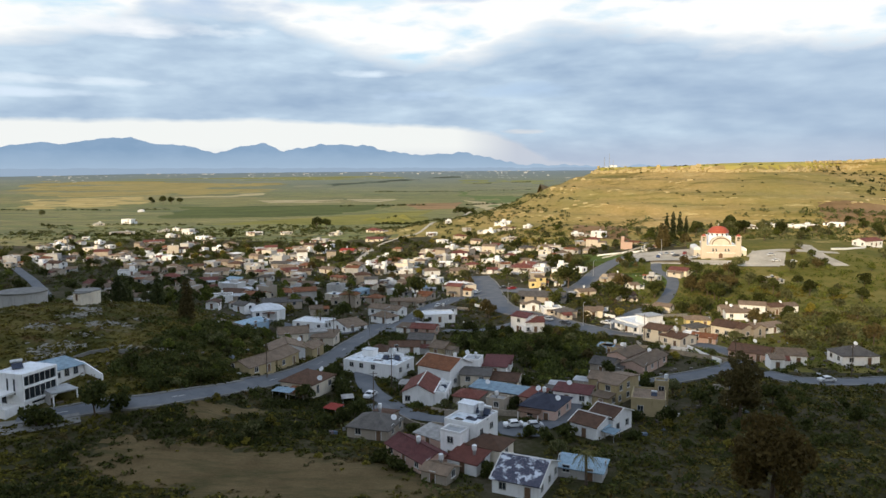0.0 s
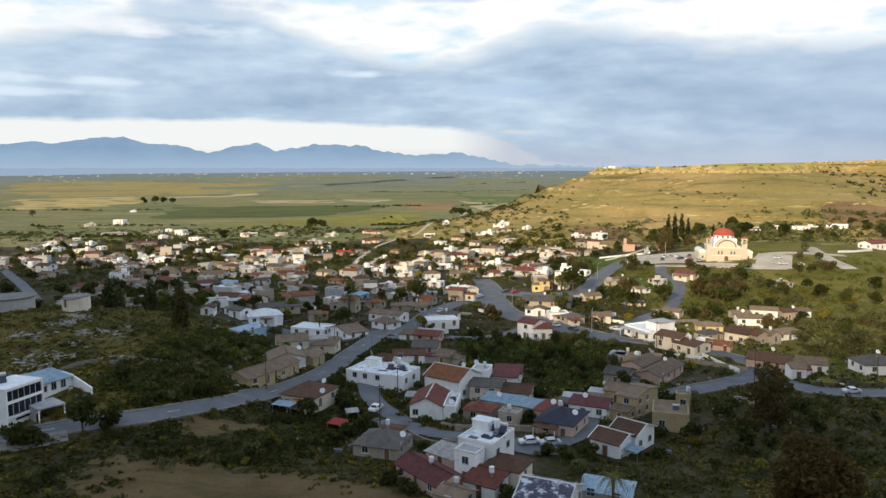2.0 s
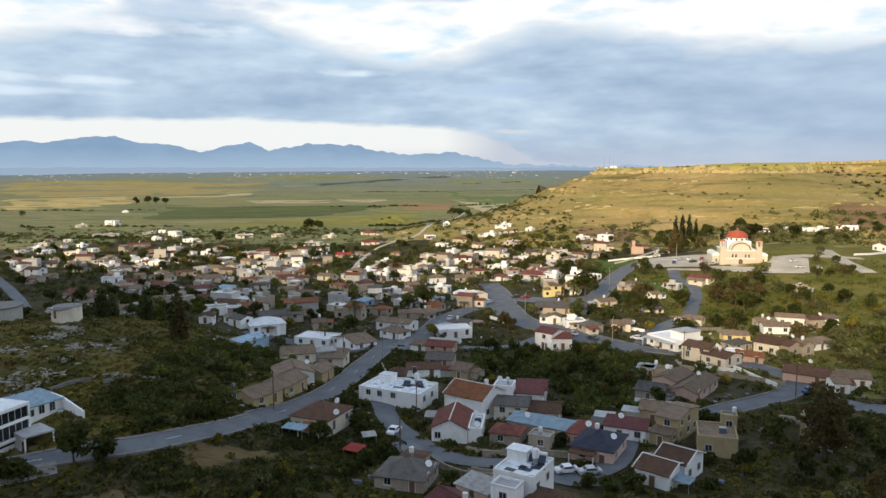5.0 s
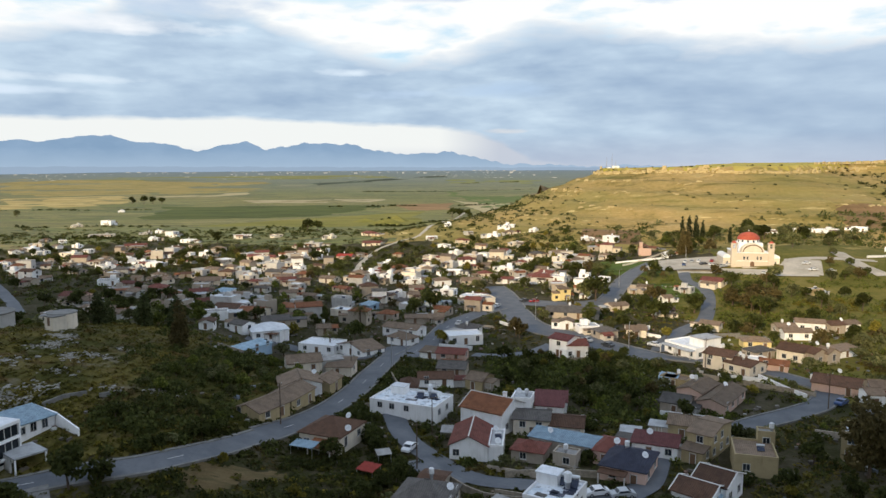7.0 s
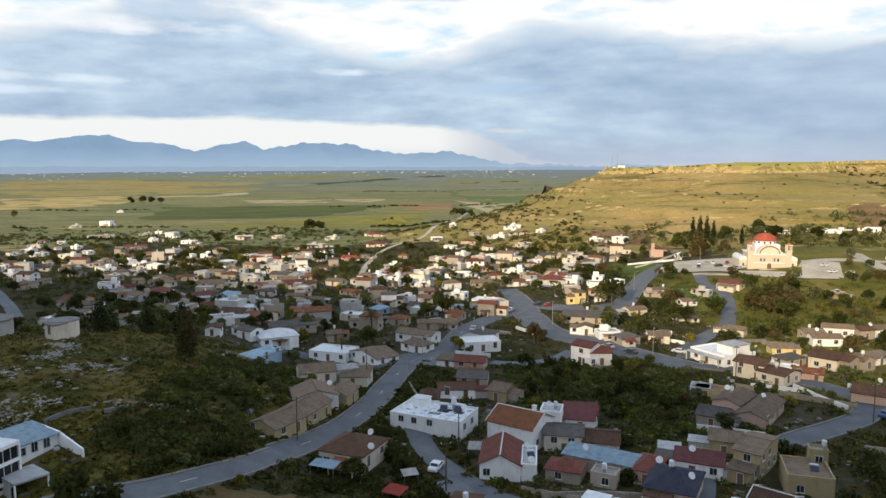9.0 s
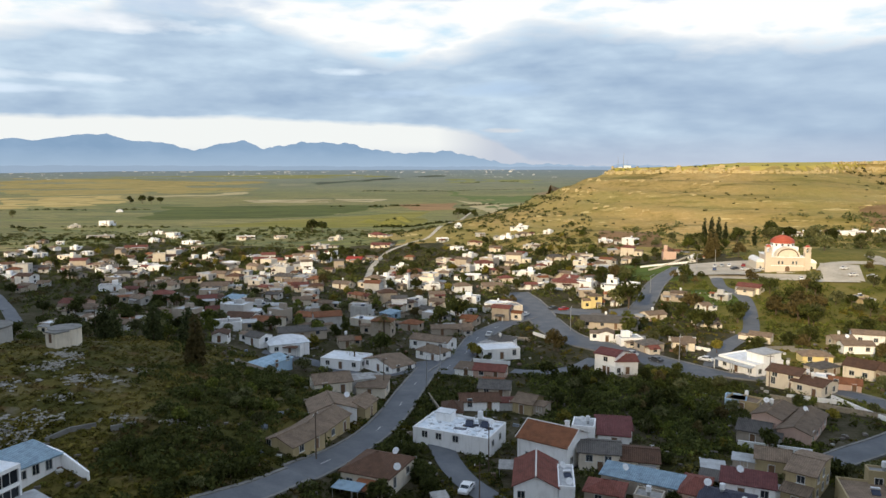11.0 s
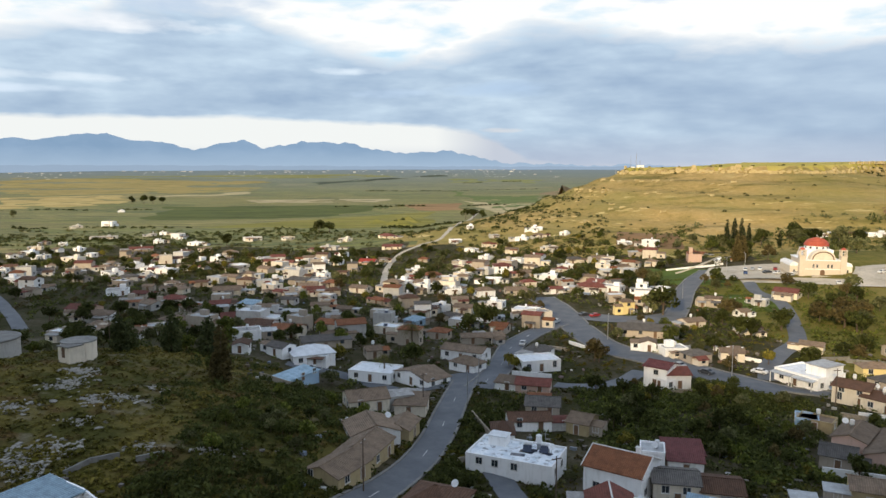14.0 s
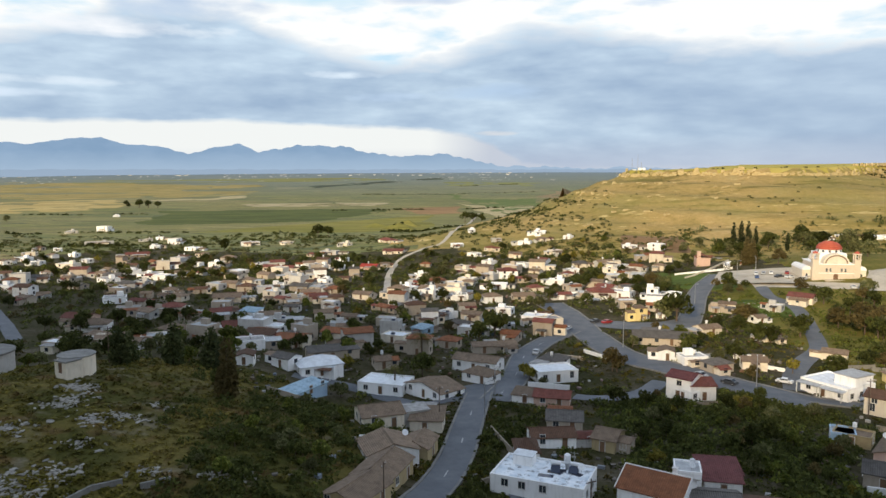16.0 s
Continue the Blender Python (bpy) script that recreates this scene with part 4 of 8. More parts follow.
# ---- plants ----
def leaf_mesh(name, material, centres, radii, count, size, seed, squash=1.0):
    """Many small leaf sprays set in lobes; the outline stays uneven."""
    r = np.random.RandomState(seed)
    k = r.choice(len(centres), count, p=np.array(radii) ** 2 / np.sum(np.array(radii) ** 2))
    d = r.normal(size=(count, 3))
    d /= np.linalg.norm(d, axis=1)[:, None]
    rad = np.array(radii)[k] * (0.55 + 0.5 * r.rand(count) ** 0.6)
    c = np.array(centres)[k] + d * rad[:, None] * np.array((1, 1, squash))
    a = r.normal(size=(count, 3))
    b = r.normal(size=(count, 3))
    a /= np.linalg.norm(a, axis=1)[:, None]
    b -= a * np.sum(a * b, 1)[:, None]
    b /= np.linalg.norm(b, axis=1)[:, None]
    s = size * (0.6 + 0.8 * r.rand(count))[:, None]
    v = np.stack([c - a * s, c + b * s * 0.55, c + a * s, c - b * s * 0.55], 1).reshape(-1, 3)
    me = bpy.data.meshes.new(name)
    me.from_pydata(v.tolist(), [], np.arange(count * 4).reshape(-1, 4).tolist())
    me.materials.append(material)
    return me


def trunk_mesh(name, height, r, limbs, seed):
    rng, bm = random.Random(seed), bmesh.new()
    p = Vector((0, 0, -0.6))
    top = Vector((rng.uniform(-0.3, 0.3), rng.uniform(-0.3, 0.3), height))
    tube(bm, p, top * 0.5, r, r * 0.75, 7)
    tube(bm, top * 0.5, top, r * 0.75, r * 0.4, 7)
    for q in limbs:
        tube(bm, top * 0.75, q, r * 0.4, r * 0.12, 5)
    return mesh_of(name, bm, BARK)


def broadleaf(seed, leaf, height, width, count, size, lumps=8, low=0.42):
    rng = random.Random(seed)
    lobes, radii = [], []
    for i in range(lumps):
        a = i * 2.4 + rng.random()
        q = rng.uniform(0.15, 0.36) * width
        lobes.append((math.cos(a) * q, math.sin(a) * q, height * rng.uniform(low, 0.80)))
        radii.append(width * rng.uniform(0.14, 0.24))
    lobes.append((0, 0, height * 0.8))
    radii.append(width * 0.22)
    return trunk_mesh("trunk", height * 0.45, width * 0.035, [Vector(l) for l in lobes[:6]], seed), leaf_mesh("crown", LEAF[leaf], lobes, radii, count, size, seed, 0.85)


def conifer(seed, height, width, count, size, leaf="cypress"):
    rng = random.Random(seed)
    n = 12
    lobes = [(rng.uniform(-0.1, 0.1) * width, rng.uniform(-0.1, 0.1) * width, height * (0.08 + 0.9 * i / n)) for i in range(n)]
    radii = [width * 0.5 * (1.08 - 0.92 * abs(i / n - 0.22) ** 0.9) * rng.uniform(0.75, 1.1) for i in range(n)]
    return trunk_mesh("trunk", height * 0.8, width * 0.06, [], seed), leaf_mesh("crown", LEAF[leaf], lobes, radii, count, size, seed, 1.1)


def palm(seed):
    rng, bm = random.Random(seed), bmesh.new()
    h = 5.5
    tube(bm, (0, 0, -0.5), (0.1, 0, h * 0.5), 0.28, 0.22, 8)
    tube(bm, (0.1, 0, h * 0.5), (0.15, 0.05, h), 0.22, 0.26, 8)
    trunk = mesh_of("trunk", bm, BARK)
    vs, fs = [], []
    for i in range(34):
        a, lift = i * 2.399, rng.uniform(-0.2, 1.25)
        for j in range(9):
            u0, u1 = j / 9, (j + 1) / 9
            p = [Vector((math.cos(a) * 2.7 * u, math.sin(a) * 2.7 * u, h + lift * 2.2 * u - 2.4 * u * u)) for u in (u0, u1)]
            side = Vector((-math.sin(a), math.cos(a), 0)) * 0.55 * (1 - 0.75 * u0)
            for s in (-1, 1):
                o = len(vs)
                tip = p[1] + side * s + Vector((0, 0, -0.22))
                vs += [p[0], p[0] * 0.5 + p[1] * 0.5, tip]
                fs.append((o, o + 1, o + 2))
    me = bpy.data.meshes.new("crown")
    me.from_pydata([tuple(v) for v in vs], [], fs)
    me.materials.append(LEAF["palm"])
    return trunk, me


KINDS = {
    "olive": [broadleaf(s, "olive", 4.6, 5.4, 430, 0.40) for s in (1, 2, 3)],
    "round": [broadleaf(s, "dark", 6.0, 6.0, 540, 0.43) for s in (4, 5, 6)],
    "green": [broadleaf(s, "green", 5.0, 5.2, 440, 0.40) for s in (7, 8)],
    "yellow": [broadleaf(s, "yellow", 4.6, 4.6, 400, 0.38) for s in (9, 10)],
    "rust": [broadleaf(s, "rust", 5.5, 5.0, 420, 0.38) for s in (11, 12)],
    "tall": [broadleaf(13, "rust", 13.0, 9.5, 4200, 0.36, 15, 0.22)],
    "tall_rust": [broadleaf(14, "autumn", 13.0, 12.0, 5200, 0.36, 15, 0.25)],
    "cypress": [conifer(s, 11.0, 2.6, 600, 0.40) for s in (15, 16)],
    "pine": [conifer(s, 11.0, 5.2, 1500, 0.46, "pine") for s in (17, 18)],
    "brown_pine": [conifer(22, 12.0, 4.6, 1500, 0.44, "rust")],
    "palm": [palm(19), palm(20)],
}
SAY = {"olive": ("grey-green olive tree with a loose crown", "tree"), "round": ("dark green carob tree with a dense crown", "tree"),
       "green": ("fresh green citrus tree in a garden", "tree"), "yellow": ("yellow-green mimosa tree with a bright crown", "tree"),
       "rust": ("brownish almond tree with a thin crown", "tree"), "tall": ("tall brown-olive tree beside the road", "tree"),
       "tall_rust": ("tall brownish tree in a rough weedy field", "tree"), "cypress": ("slim dark green cypress tree", "tree"),
       "pine": ("dark conifer with a ragged crown", "tree"), "brown_pine": ("brownish conifer with a ragged crown", "tree"), "palm": ("date palm with drooping fronds", "palm tree")}
TREES = []


def tree(kind, x, y, scale=1.0, turn=None):
    i = len(TREES)
    TREES.append((x, y))
    trunk, crown = KINDS[kind][i % len(KINDS[kind])]
    name = {"palm": "palm_tree", "cypress": "cypress_tree", "pine": "conifer_tree", "brown_pine": "conifer_tree", "olive": "olive_tree", "round": "carob_tree", "yellow": "mimosa_tree", "rust": "almond_tree", "green": "citrus_tree"}.get(kind, "tree")
    ob = thing(name, x, y, land(x, y) - 0.1, (i * 137) % 360 if turn is None else turn, *SAY[kind], group=name.replace("_", " ") + "s of the village")
    k = scale * (0.9 + 0.2 * ((i * 0.618) % 1))
    ob.scale = (k, k, k * (0.92 + 0.2 * ((i * 0.381) % 1)))
    for n, m in (("trunk", trunk), ("crown", crown)):
        hang(m, ob, 0, 0, 0, 0, n)
    return ob


def scrub(name, leaf, spots, size, per, label, blade=0.3, mat=0.0):
    """Low bushes, all of one kind of leaf, as one mesh; mat lays the leaves flat."""
    r = np.random.RandomState(len(spots) + len(name))
    n = len(spots)
    base = np.array([(x, y, land(x, y)) for x, y in spots])
    rad = size * (0.45 + 0.9 * r.rand(n) ** 1.5)
    k = np.repeat(np.arange(n), per)
    d = r.normal(size=(n * per, 3))
    d /= np.linalg.norm(d, axis=1)[:, None]
    d[:, 2] = np.abs(d[:, 2]) * 0.75
    c = base[k] + d * (rad[k] * (0.6 + 0.5 * r.rand(n * per)))[:, None]
    a, b = r.normal(size=(2, n * per, 3))
    a[:, 2] *= 1 - mat
    b[:, 2] *= 1 - mat
    a /= np.linalg.norm(a, axis=1)[:, None]
    b -= a * np.sum(a * b, 1)[:, None]
    b /= np.linalg.norm(b, axis=1)[:, None]
    s = (blade * (0.5 + 0.9 * r.rand(n * per)) * np.clip(rad[k] / size, 0.5, 1.3))[:, None]
    v = np.stack([c - a * s, c + b * s * 0.6, c + a * s, c - b * s * 0.6], 1).reshape(-1, 3)
    tagged(soup(name, v.tolist(), np.arange(n * per * 4).reshape(-1, 4).tolist(), LEAF[leaf]), label, "bushes", "", "stuff")


def scatter(n, x0, x1, y0, y1, seed, keep=lambda x, y: True, tries=6):
    rng, out = random.Random(seed), []
    while len(out) < n and tries * n > 0:
        n_try = 0
        while n_try < 30:
            x, y = rng.uniform(x0, x1), rng.uniform(y0, y1)
            n_try += 1
            if keep(x, y) and not on_road(x, y):
                out.append((x, y))
                break
        else:
            break
    return out



# ---- builders for smaller things ----


def heater(x, y, z, yaw, lying=True):
    """Solar water heater: panel on a stand with a white tank above it."""
    ob = thing("solar_water_heater", x, y, z, yaw, "solar water heater with white tank on a roof" if lying else "white water tank on a steel stand on a roof", "water heater", "solar water heaters")
    if lying:
        bm = bmesh.new()
        hull(bm, [(-0.8, -0.7, 0.15), (0.8, -0.7, 0.15), (0.8, 0.5, 0.95), (-0.8, 0.5, 0.95)], [(-0.8, -0.75, 0.23), (0.8, -0.75, 0.23), (0.8, 0.45, 1.03), (-0.8, 0.45, 1.03)])
        part("panel", bm, PANEL, ob)
    bm = bmesh.new()
    if lying:
        tube(bm, (-0.85, 0.75, 1.35), (0.85, 0.75, 1.35), 0.30, None, 12)
    else:
        tube(bm, (0, 0.6, 1.2), (0, 0.6, 2.6), 0.55, None, 14)
        tube(bm, (0, 0.6, 2.6), (0, 0.6, 2.8), 0.55, 0.25, 14)
    part("tank", bm, TANK, ob)
    bm = bmesh.new()
    if lying:
        hull(bm, [(-0.7, 0.55, -0.3), (0.7, 0.55, -0.3), (0.7, 0.95, -0.3), (-0.7, 0.95, -0.3)], [(-0.7, 0.65, 1.1), (0.7, 0.65, 1.1), (0.7, 0.85, 1.1), (-0.7, 0.85, 1.1)])
    else:
        tube(bm, (0, 0.6, -0.4), (0, 0.6, 1.2), 0.3, 0.45, 8)
    part("stand", bm, STEEL, ob)
    return ob


CARS = {}


def car(x, y, yaw, colour, z=None):
    if colour not in CARS:
        b = bmesh.new()
        side = [(-2.1, 0.35), (-2.15, 0.75), (-1.95, 0.95), (-1.2, 1.02), (-0.75, 1.42), (0.75, 1.46), (1.35, 1.05), (2.0, 0.95), (2.12, 0.6), (2.05, 0.35)]
        hull(b, [(px, -0.84, pz) for px, pz in side], [(px, 0.84, pz) for px, pz in side])
        bmesh.ops.recalc_face_normals(b, faces=b.faces)
        g = bmesh.new()
        for s in (-1, 1):
            ring = [(-1.02, 1.02), (-0.72, 1.36), (0.70, 1.40), (1.12, 1.06)]
            hull(g, [(px, s * 0.84, pz) for px, pz in ring], [(px, s * 0.856, pz) for px, pz in ring])
        bmesh.ops.recalc_face_normals(g, faces=g.faces)
        f, e = bmesh.new(), bmesh.new()
        hull(f, [(1.36, -0.7, 1.075), (0.80, -0.7, 1.455), (0.80, 0.7, 1.455), (1.36, 0.7, 1.075)], [(1.375, -0.7, 1.09), (0.815, -0.7, 1.47), (0.815, 0.7, 1.47), (1.375, 0.7, 1.09)])
        hull(e, [(-1.2, -0.7, 1.035), (-0.78, -0.7, 1.415), (-0.78, 0.7, 1.415), (-1.2, 0.7, 1.035)], [(-1.215, -0.7, 1.05), (-0.795, -0.7, 1.43), (-0.795, 0.7, 1.43), (-1.215, 0.7, 1.05)])
        for k in (f, e):
            bmesh.ops.recalc_face_normals(k, faces=k.faces)
        w = bmesh.new()
        tube(w, (0, -0.11, 0), (0, 0.11, 0), 0.33, None, 14)
        r = bmesh.new()
        tube(r, (0, -0.125, 0), (0, 0.125, 0), 0.19, None, 10)
        CARS[colour] = (mesh_of("body", b, CAR[colour]), mesh_of("side_windows", g, GLASS), mesh_of("windscreen", f, GLASS), mesh_of("rear_window", e, GLASS), mesh_of("wheel", w, RUBBER), mesh_of("rim", r, STEEL))
    body, g, f, e, w, r = CARS[colour]
    ob = thing("car", x, y, land(x, y) + 0.24 if z is None else z, yaw, f"parked {colour} hatchback car", "car", "parked cars")
    hang(body, ob, 0, 0, 0, 0)
    hang(g, ob, 0, 0, 0, 0)
    hang(f, ob, 0, 0, 0, 0)
    hang(e, ob, 0, 0, 0, 0)
    for sx in (-1.3, 1.3):
        for sy in (-0.76, 0.76):
            k = hang(w, ob, sx, sy, 0.33, 0)
            hang(r, k, 0, 0, 0, 0)


def pole(x, y, h=8.5, lamp=False):
    ob = thing("utility_pole", x, y, land(x, y), (x * 7) % 90, "wooden utility pole beside the road" if not lamp else "grey steel street lamp beside the road", "pole", "poles along the roads")
    bm = bmesh.new()
    tube(bm, (0, 0, -0.5), (0, 0, h), 0.14, 0.09, 8)
    part("post", bm, BARK if not lamp else STEEL, ob)
    if lamp:
        bm = bmesh.new()
        tube(bm, (0, 0, h - 0.1), (1.5, 0, h + 0.35), 0.06, 0.05, 6)
        part("arm", bm, STEEL, ob)
        part("lamp_head", boxes((1.4, -0.12, h + 0.27, 2.05, 0.12, h + 0.42)), STEEL, ob)
    else:
        part("crossarm", boxes((-0.9, -0.06, h - 0.6, 0.9, 0.06, h - 0.46)), BARK, ob)
        for s in (-0.8, 0, 0.8):
            bm = bmesh.new()
            tube(bm, (s, 0, h - 0.46), (s, 0, h - 0.2), 0.05, None, 6)
            part("insulator", bm, TRIM, ob)


def garden_wall(pts, h=1.3, material=None, label="low rough stone garden wall"):
    mid = smooth_line(pts, 4.0)
    o = strip("garden_wall", mid, (-0.15, -0.15, 0.15, 0.15), (-0.5, h, h, -0.5), material or STONEWALL)
    tagged(o, label, "wall", "garden walls")



# ---- the near village, house by house ----
house(-27.3, 182.6, 0.9, -23, 16.0, 9.8, 3.9, "flat", "white", "patched", True, 2, label="white two-storey flat-roofed house with whitewashed roof", foot=2.5,
      wins=[("f", -5.4, 2.55, 0), ("f", -2.4, 2.55, 0), ("f", 1.2, 2.55, 0), ("f", 1.5, -0.6, 0), ("f", 5.1, -0.6, 0), ("r", -2.5, 2.0, 0), ("r", 1.5, 2.0, 0), ("l", 0, 2.0, 0)])
house(-9.4, 177.4, 0.5, -33, 10.2, 9.4, 4.7, "gable", "white", "orange", True, 1, rise=2.1, caps=True, label="white house with long orange tiled gable roof", foot=2.5, chimney=True)
house(-2.2, 185.0, 0.4, -14, 4.4, 5.2, 4.3, "flat", "white", "slab", True, 1, foot=2.5)
house(-14.0, 163.2, 0.7, -6, 7.3, 11, 3.0, "cross", "white", "red", True, 1, rise=1.8, caps=True, label="white gabled house with weathered red tiled roof", foot=2.5, wins=[("f", -2.4, 0.9, 0), ("r", 2, 1.0, 0), ("l", 1, 1.0, 0), ("l", -3, 1.0, 0)])
house(-9.0, 162.0, 0.6, -6, 2.7, 9, 2.9, "flat", "white", "slab", True, 1, foot=2.5, wins=[("r", -2, 0.9, 0), ("r", 2, 0.0, "door")])
house(-0.9, 175.2, 0.2, -10, 7.5, 7, 3.6, "gable", "cream", "grey", True, 1, rise=1.0, foot=2.5, wins=[("f", -1.8, 2.0, 0), ("f", 1.6, 2.0, 0), ("f", 0.2, 0.0, "door")])
house(6.4, 174.0, 0.1, -12, 6.8, 7.6, 2.8, "gable", "cream", "brown", True, 1, rise=1.0, foot=2.5, wins=[("f", -1.6, 0.9, 0), ("f", 1.6, 0.4, 1), ("r", 0, 0.9, 0)])
house(4.1, 186.1, 0.3, -12, 6.2, 5.6, 2.6, "mono", "white", "maroon", True, 1, foot=2.5, annex=True)
house(4.9, 163.4, 0.4, -27, 14.3, 4.6, 2.7, "mono", "tan", "blue", True, 1, rise=0.5, label="long low tan house with a pale blue sheet roof", foot=2.5)
house(-2.6, 160.0, 0.4, -20, 6.2, 5.4, 2.4, "hip", "tan", "red", True, 1, rise=1.1, foot=2.5, wins=[("f", -0.8, 0.8, 0)])
house(3.9, 156.9, 0.5, -25, 4.4, 3.4, 2.4, "flat", "tan", "worn", True, 1, foot=2.5, wins=[("f", 0.4, 0.8, 0)])
house(12.5, 160.0, 0.6, -25, 4.2, 8, 2.7, "hip", "pink", "red", True, 1, rise=1.2, foot=2.5)
house(21.8, 161.9, 0.8, -22, 8.4, 5, 2.7, "mono", "white", "maroon", True, 1, foot=2.5, wins=[("f", 2.6, 1.0, 0), ("f", -1.0, 0.0, "door")], annex=True)
house(14.6, 152.4, 0.8, -26, 8.0, 10.4, 2.9, "hip", "pink", "navy", True, 1, rise=1.7, label="pinkish house with dark blue-grey hipped roof and white tanks", foot=2.5)
house(-41.2, 161.3, 2.4, -21, 9.0, 9.6, 3.5, "hip", "cream", "brown", True, 1, rise=2.0, label="cream house with dark red hipped tile roof", foot=2.5, wins=[("r", -2.6, 1.0, 1), ("r", 2.4, 1.6, 0), ("f", -2.8, 1.2, 0), ("f", 1.2, 0.0, "door")])
house(-21.4, 137.6, 1.4, -15, 9.0, 8.2, 2.4, "hip", "tan", "grey", True, 1, rise=2.0, label="low tan house with a steep weathered grey roof", foot=2.5, annex=True)
house(-1.6, 129.6, 1.8, -28, 6.9, 8.6, 6.2, "flat", "white", "patched", True, 2, label="white two-storey house with cluttered concrete flat roof", foot=2.5,
      wins=[("f", -1.9, 3.7, 0), ("f", 1.3, 3.2, 1), ("r", 1.6, 4.0, 0), ("r", -2.4, 3.9, 0), ("r", 2.2, 0.9, 0)])
house(-4.6, 124.0, 1.9, -28, 4.2, 3.2, 5.4, "flat", "white", "slab", True, 2, foot=2.5, wins=[("f", 0, 3.5, 0), ("f", 0, 0.0, "door")])
house(-11.3, 122.1, 2.0, -50, 12.0, 6.0, 2.3, "gable", "pink", "maroon", True, 1, rise=1.3, label="long low pink house with a maroon sheet roof", foot=2.5)
house(-8.8, 131.4, 1.7, -38, 6.5, 4.4, 2.2, "mono", "pink", "worn", True, 1, foot=2.5)
house(-6.7, 114.4, 2.1, -28, 5.0, 4.4, 2.0, "gable", "tan", "tan", True, 1, foot=2.5)
house(-1.9, 119.0, 2.1, -30, 6.0, 4.8, 2.2, "mono", "white", "red", True, 1, rise=1.0, foot=2.5)
house(2.0, 123.2, 2.0, -26, 6.5, 6.0, 3.5, "hip", "cream", "brown", True, 1, rise=1.3, foot=2.5)
house(7.9, 113.0, 2.1, -22, 8.0, 11.0, 2.6, "gable", "white", "daubed", True, 1, rise=2.2, caps=True, label="white house with dark blue tile roof daubed with white", foot=2.5)
house(17.9, 117.7, 2.1, -20, 8.0, 5.0, 1.7, "mono", "grey", "blue", True, 1, rise=0.4, label="low open shed with a pale blue sheet roof", foot=2.5)
house(22.9, 139.3, 1.4, -40, 6.2, 7.0, 2.8, "gable", "white", "brown", True, 1, rise=1.3, caps=True, foot=2.5)
house(27.0, 142.4, 1.4, -40, 5.6, 7.6, 3.5, "gable", "white", "brown", True, 1, rise=1.4, caps=True, foot=2.5)
house(32.6, 163.5, 0.9, -38, 4.6, 11, 4.9, "gable", "stone", "tan", True, 2, rise=0.9, label="ochre mud-stone two-storey farmhouse with worn tan roof", foot=2.5)
house(30.4, 172.6, 0.7, -22, 5.8, 6.5, 3.0, "gable", "stone", "tan", True, 1, foot=2.5, annex=True)
house(28.6, 158.6, 0.9, -38, 4.0, 5.0, 2.6, "mono", "stone", "tan", True, 1, foot=2.5)
house(37.6, 154.6, 1.1, -15, 7.2, 8.6, 3.7, "flat", "stone", "tan", True, 1, label="roofless ochre mud-stone house with broken wall tops", foot=2.5, wins=[("f", -1.6, 1.2, 0), ("r", 1, 1.2, 0)])
house(41.3, 158.6, 1.1, -15, 3.0, 2.6, 5.6, "flat", "stone", "worn", True, 1, foot=2.5, wins=[("f", 0, 3.6, 0)])
house(44.6, 191.6, 0.7, 54, 16.0, 6.4, 2.5, "gable", "pink", "tan", True, 1, rise=1.1, label="long low pinkish row with worn tan roof", foot=2.5)
house(40.6, 196.2, 0.5, 50, 10.5, 6.0, 3.4, "gable", "pink", "tan", True, 1, rise=1.0, foot=2.5)
house(33.5, 188.5, 0.5, -30, 6.0, 7, 2.6, "gable", "tan", "grey", True, 1, foot=2.5, annex=True)
house(39.0, 208.3, 0.2, -38, 7.0, 5, 2.2, "flat", "stone", "tan", True, 1, label="ruined ochre stone walls of an old house", foot=2.5)
house(58.6, 160.8, 1.1, -34, 3.0, 7, 5.4, "flat", "stone", "slab", True, 2, label="roofless stone two-storey shell of a house", foot=2.5)
house(57.9, 228.7, -0.4, -43, 8.1, 8, 4.1, "gable", "cream", "brown", True, 2, rise=1.0, foot=2.5)
house(61.8, 222.6, -0.3, -52, 7.8, 8, 2.9, "gable", "cream", "brown", True, 1, rise=1.0, foot=2.5)
house(54.3, 244.3, -0.6, -61, 12.7, 11.0, 3.2, "flat", "white", "white", True, 1, foot=2.5)
house(81.9, 237.6, -0.5, -44, 7.6, 7.6, 3.3, "gable", "cream", "brown", True, 1, rise=1.4, foot=2.5, label="cream house with rusty brown roof", wins=[("f", -1.6, 0.9, 0), ("f", 1.6, 0.9, 0)])
house(85.6, 233.4, -0.3, -66, 4.4, 5.2, 3.3, "gable", "tan", "brown", True, 1, rise=1.2, foot=2.5)
house(89.6, 233.9, -0.3, -66, 4.4, 4.8, 3.2, "gable", "tan", "tan", True, 1, rise=1.2, foot=2.5)
house(97.4, 241.8, -0.3, 26, 11.0, 4.6, 2.1, "mono", "white", "tan", True, 1, foot=2.5, label="long low white outhouse with tan sheet roof")
house(78.6, 206.0, 0.1, -34, 10.6, 9.0, 2.3, "gable", "pink", "brown", True, 1, rise=1.3, foot=2.5, label="low barn under a wide dark brown roof")
house(80.8, 194.8, 0.3, -4, 3.6, 5.0, 2.9, "gable", "white", "tan", True, 1, rise=0.9, foot=2.5, wins=[("f", 0.0, 0.0, "door")], annex=True)
house(87.8, 202.0, 0.0, -12, 7.4, 7.0, 2.6, "gable", "white", "tan", True, 1, rise=1.2, foot=2.5)
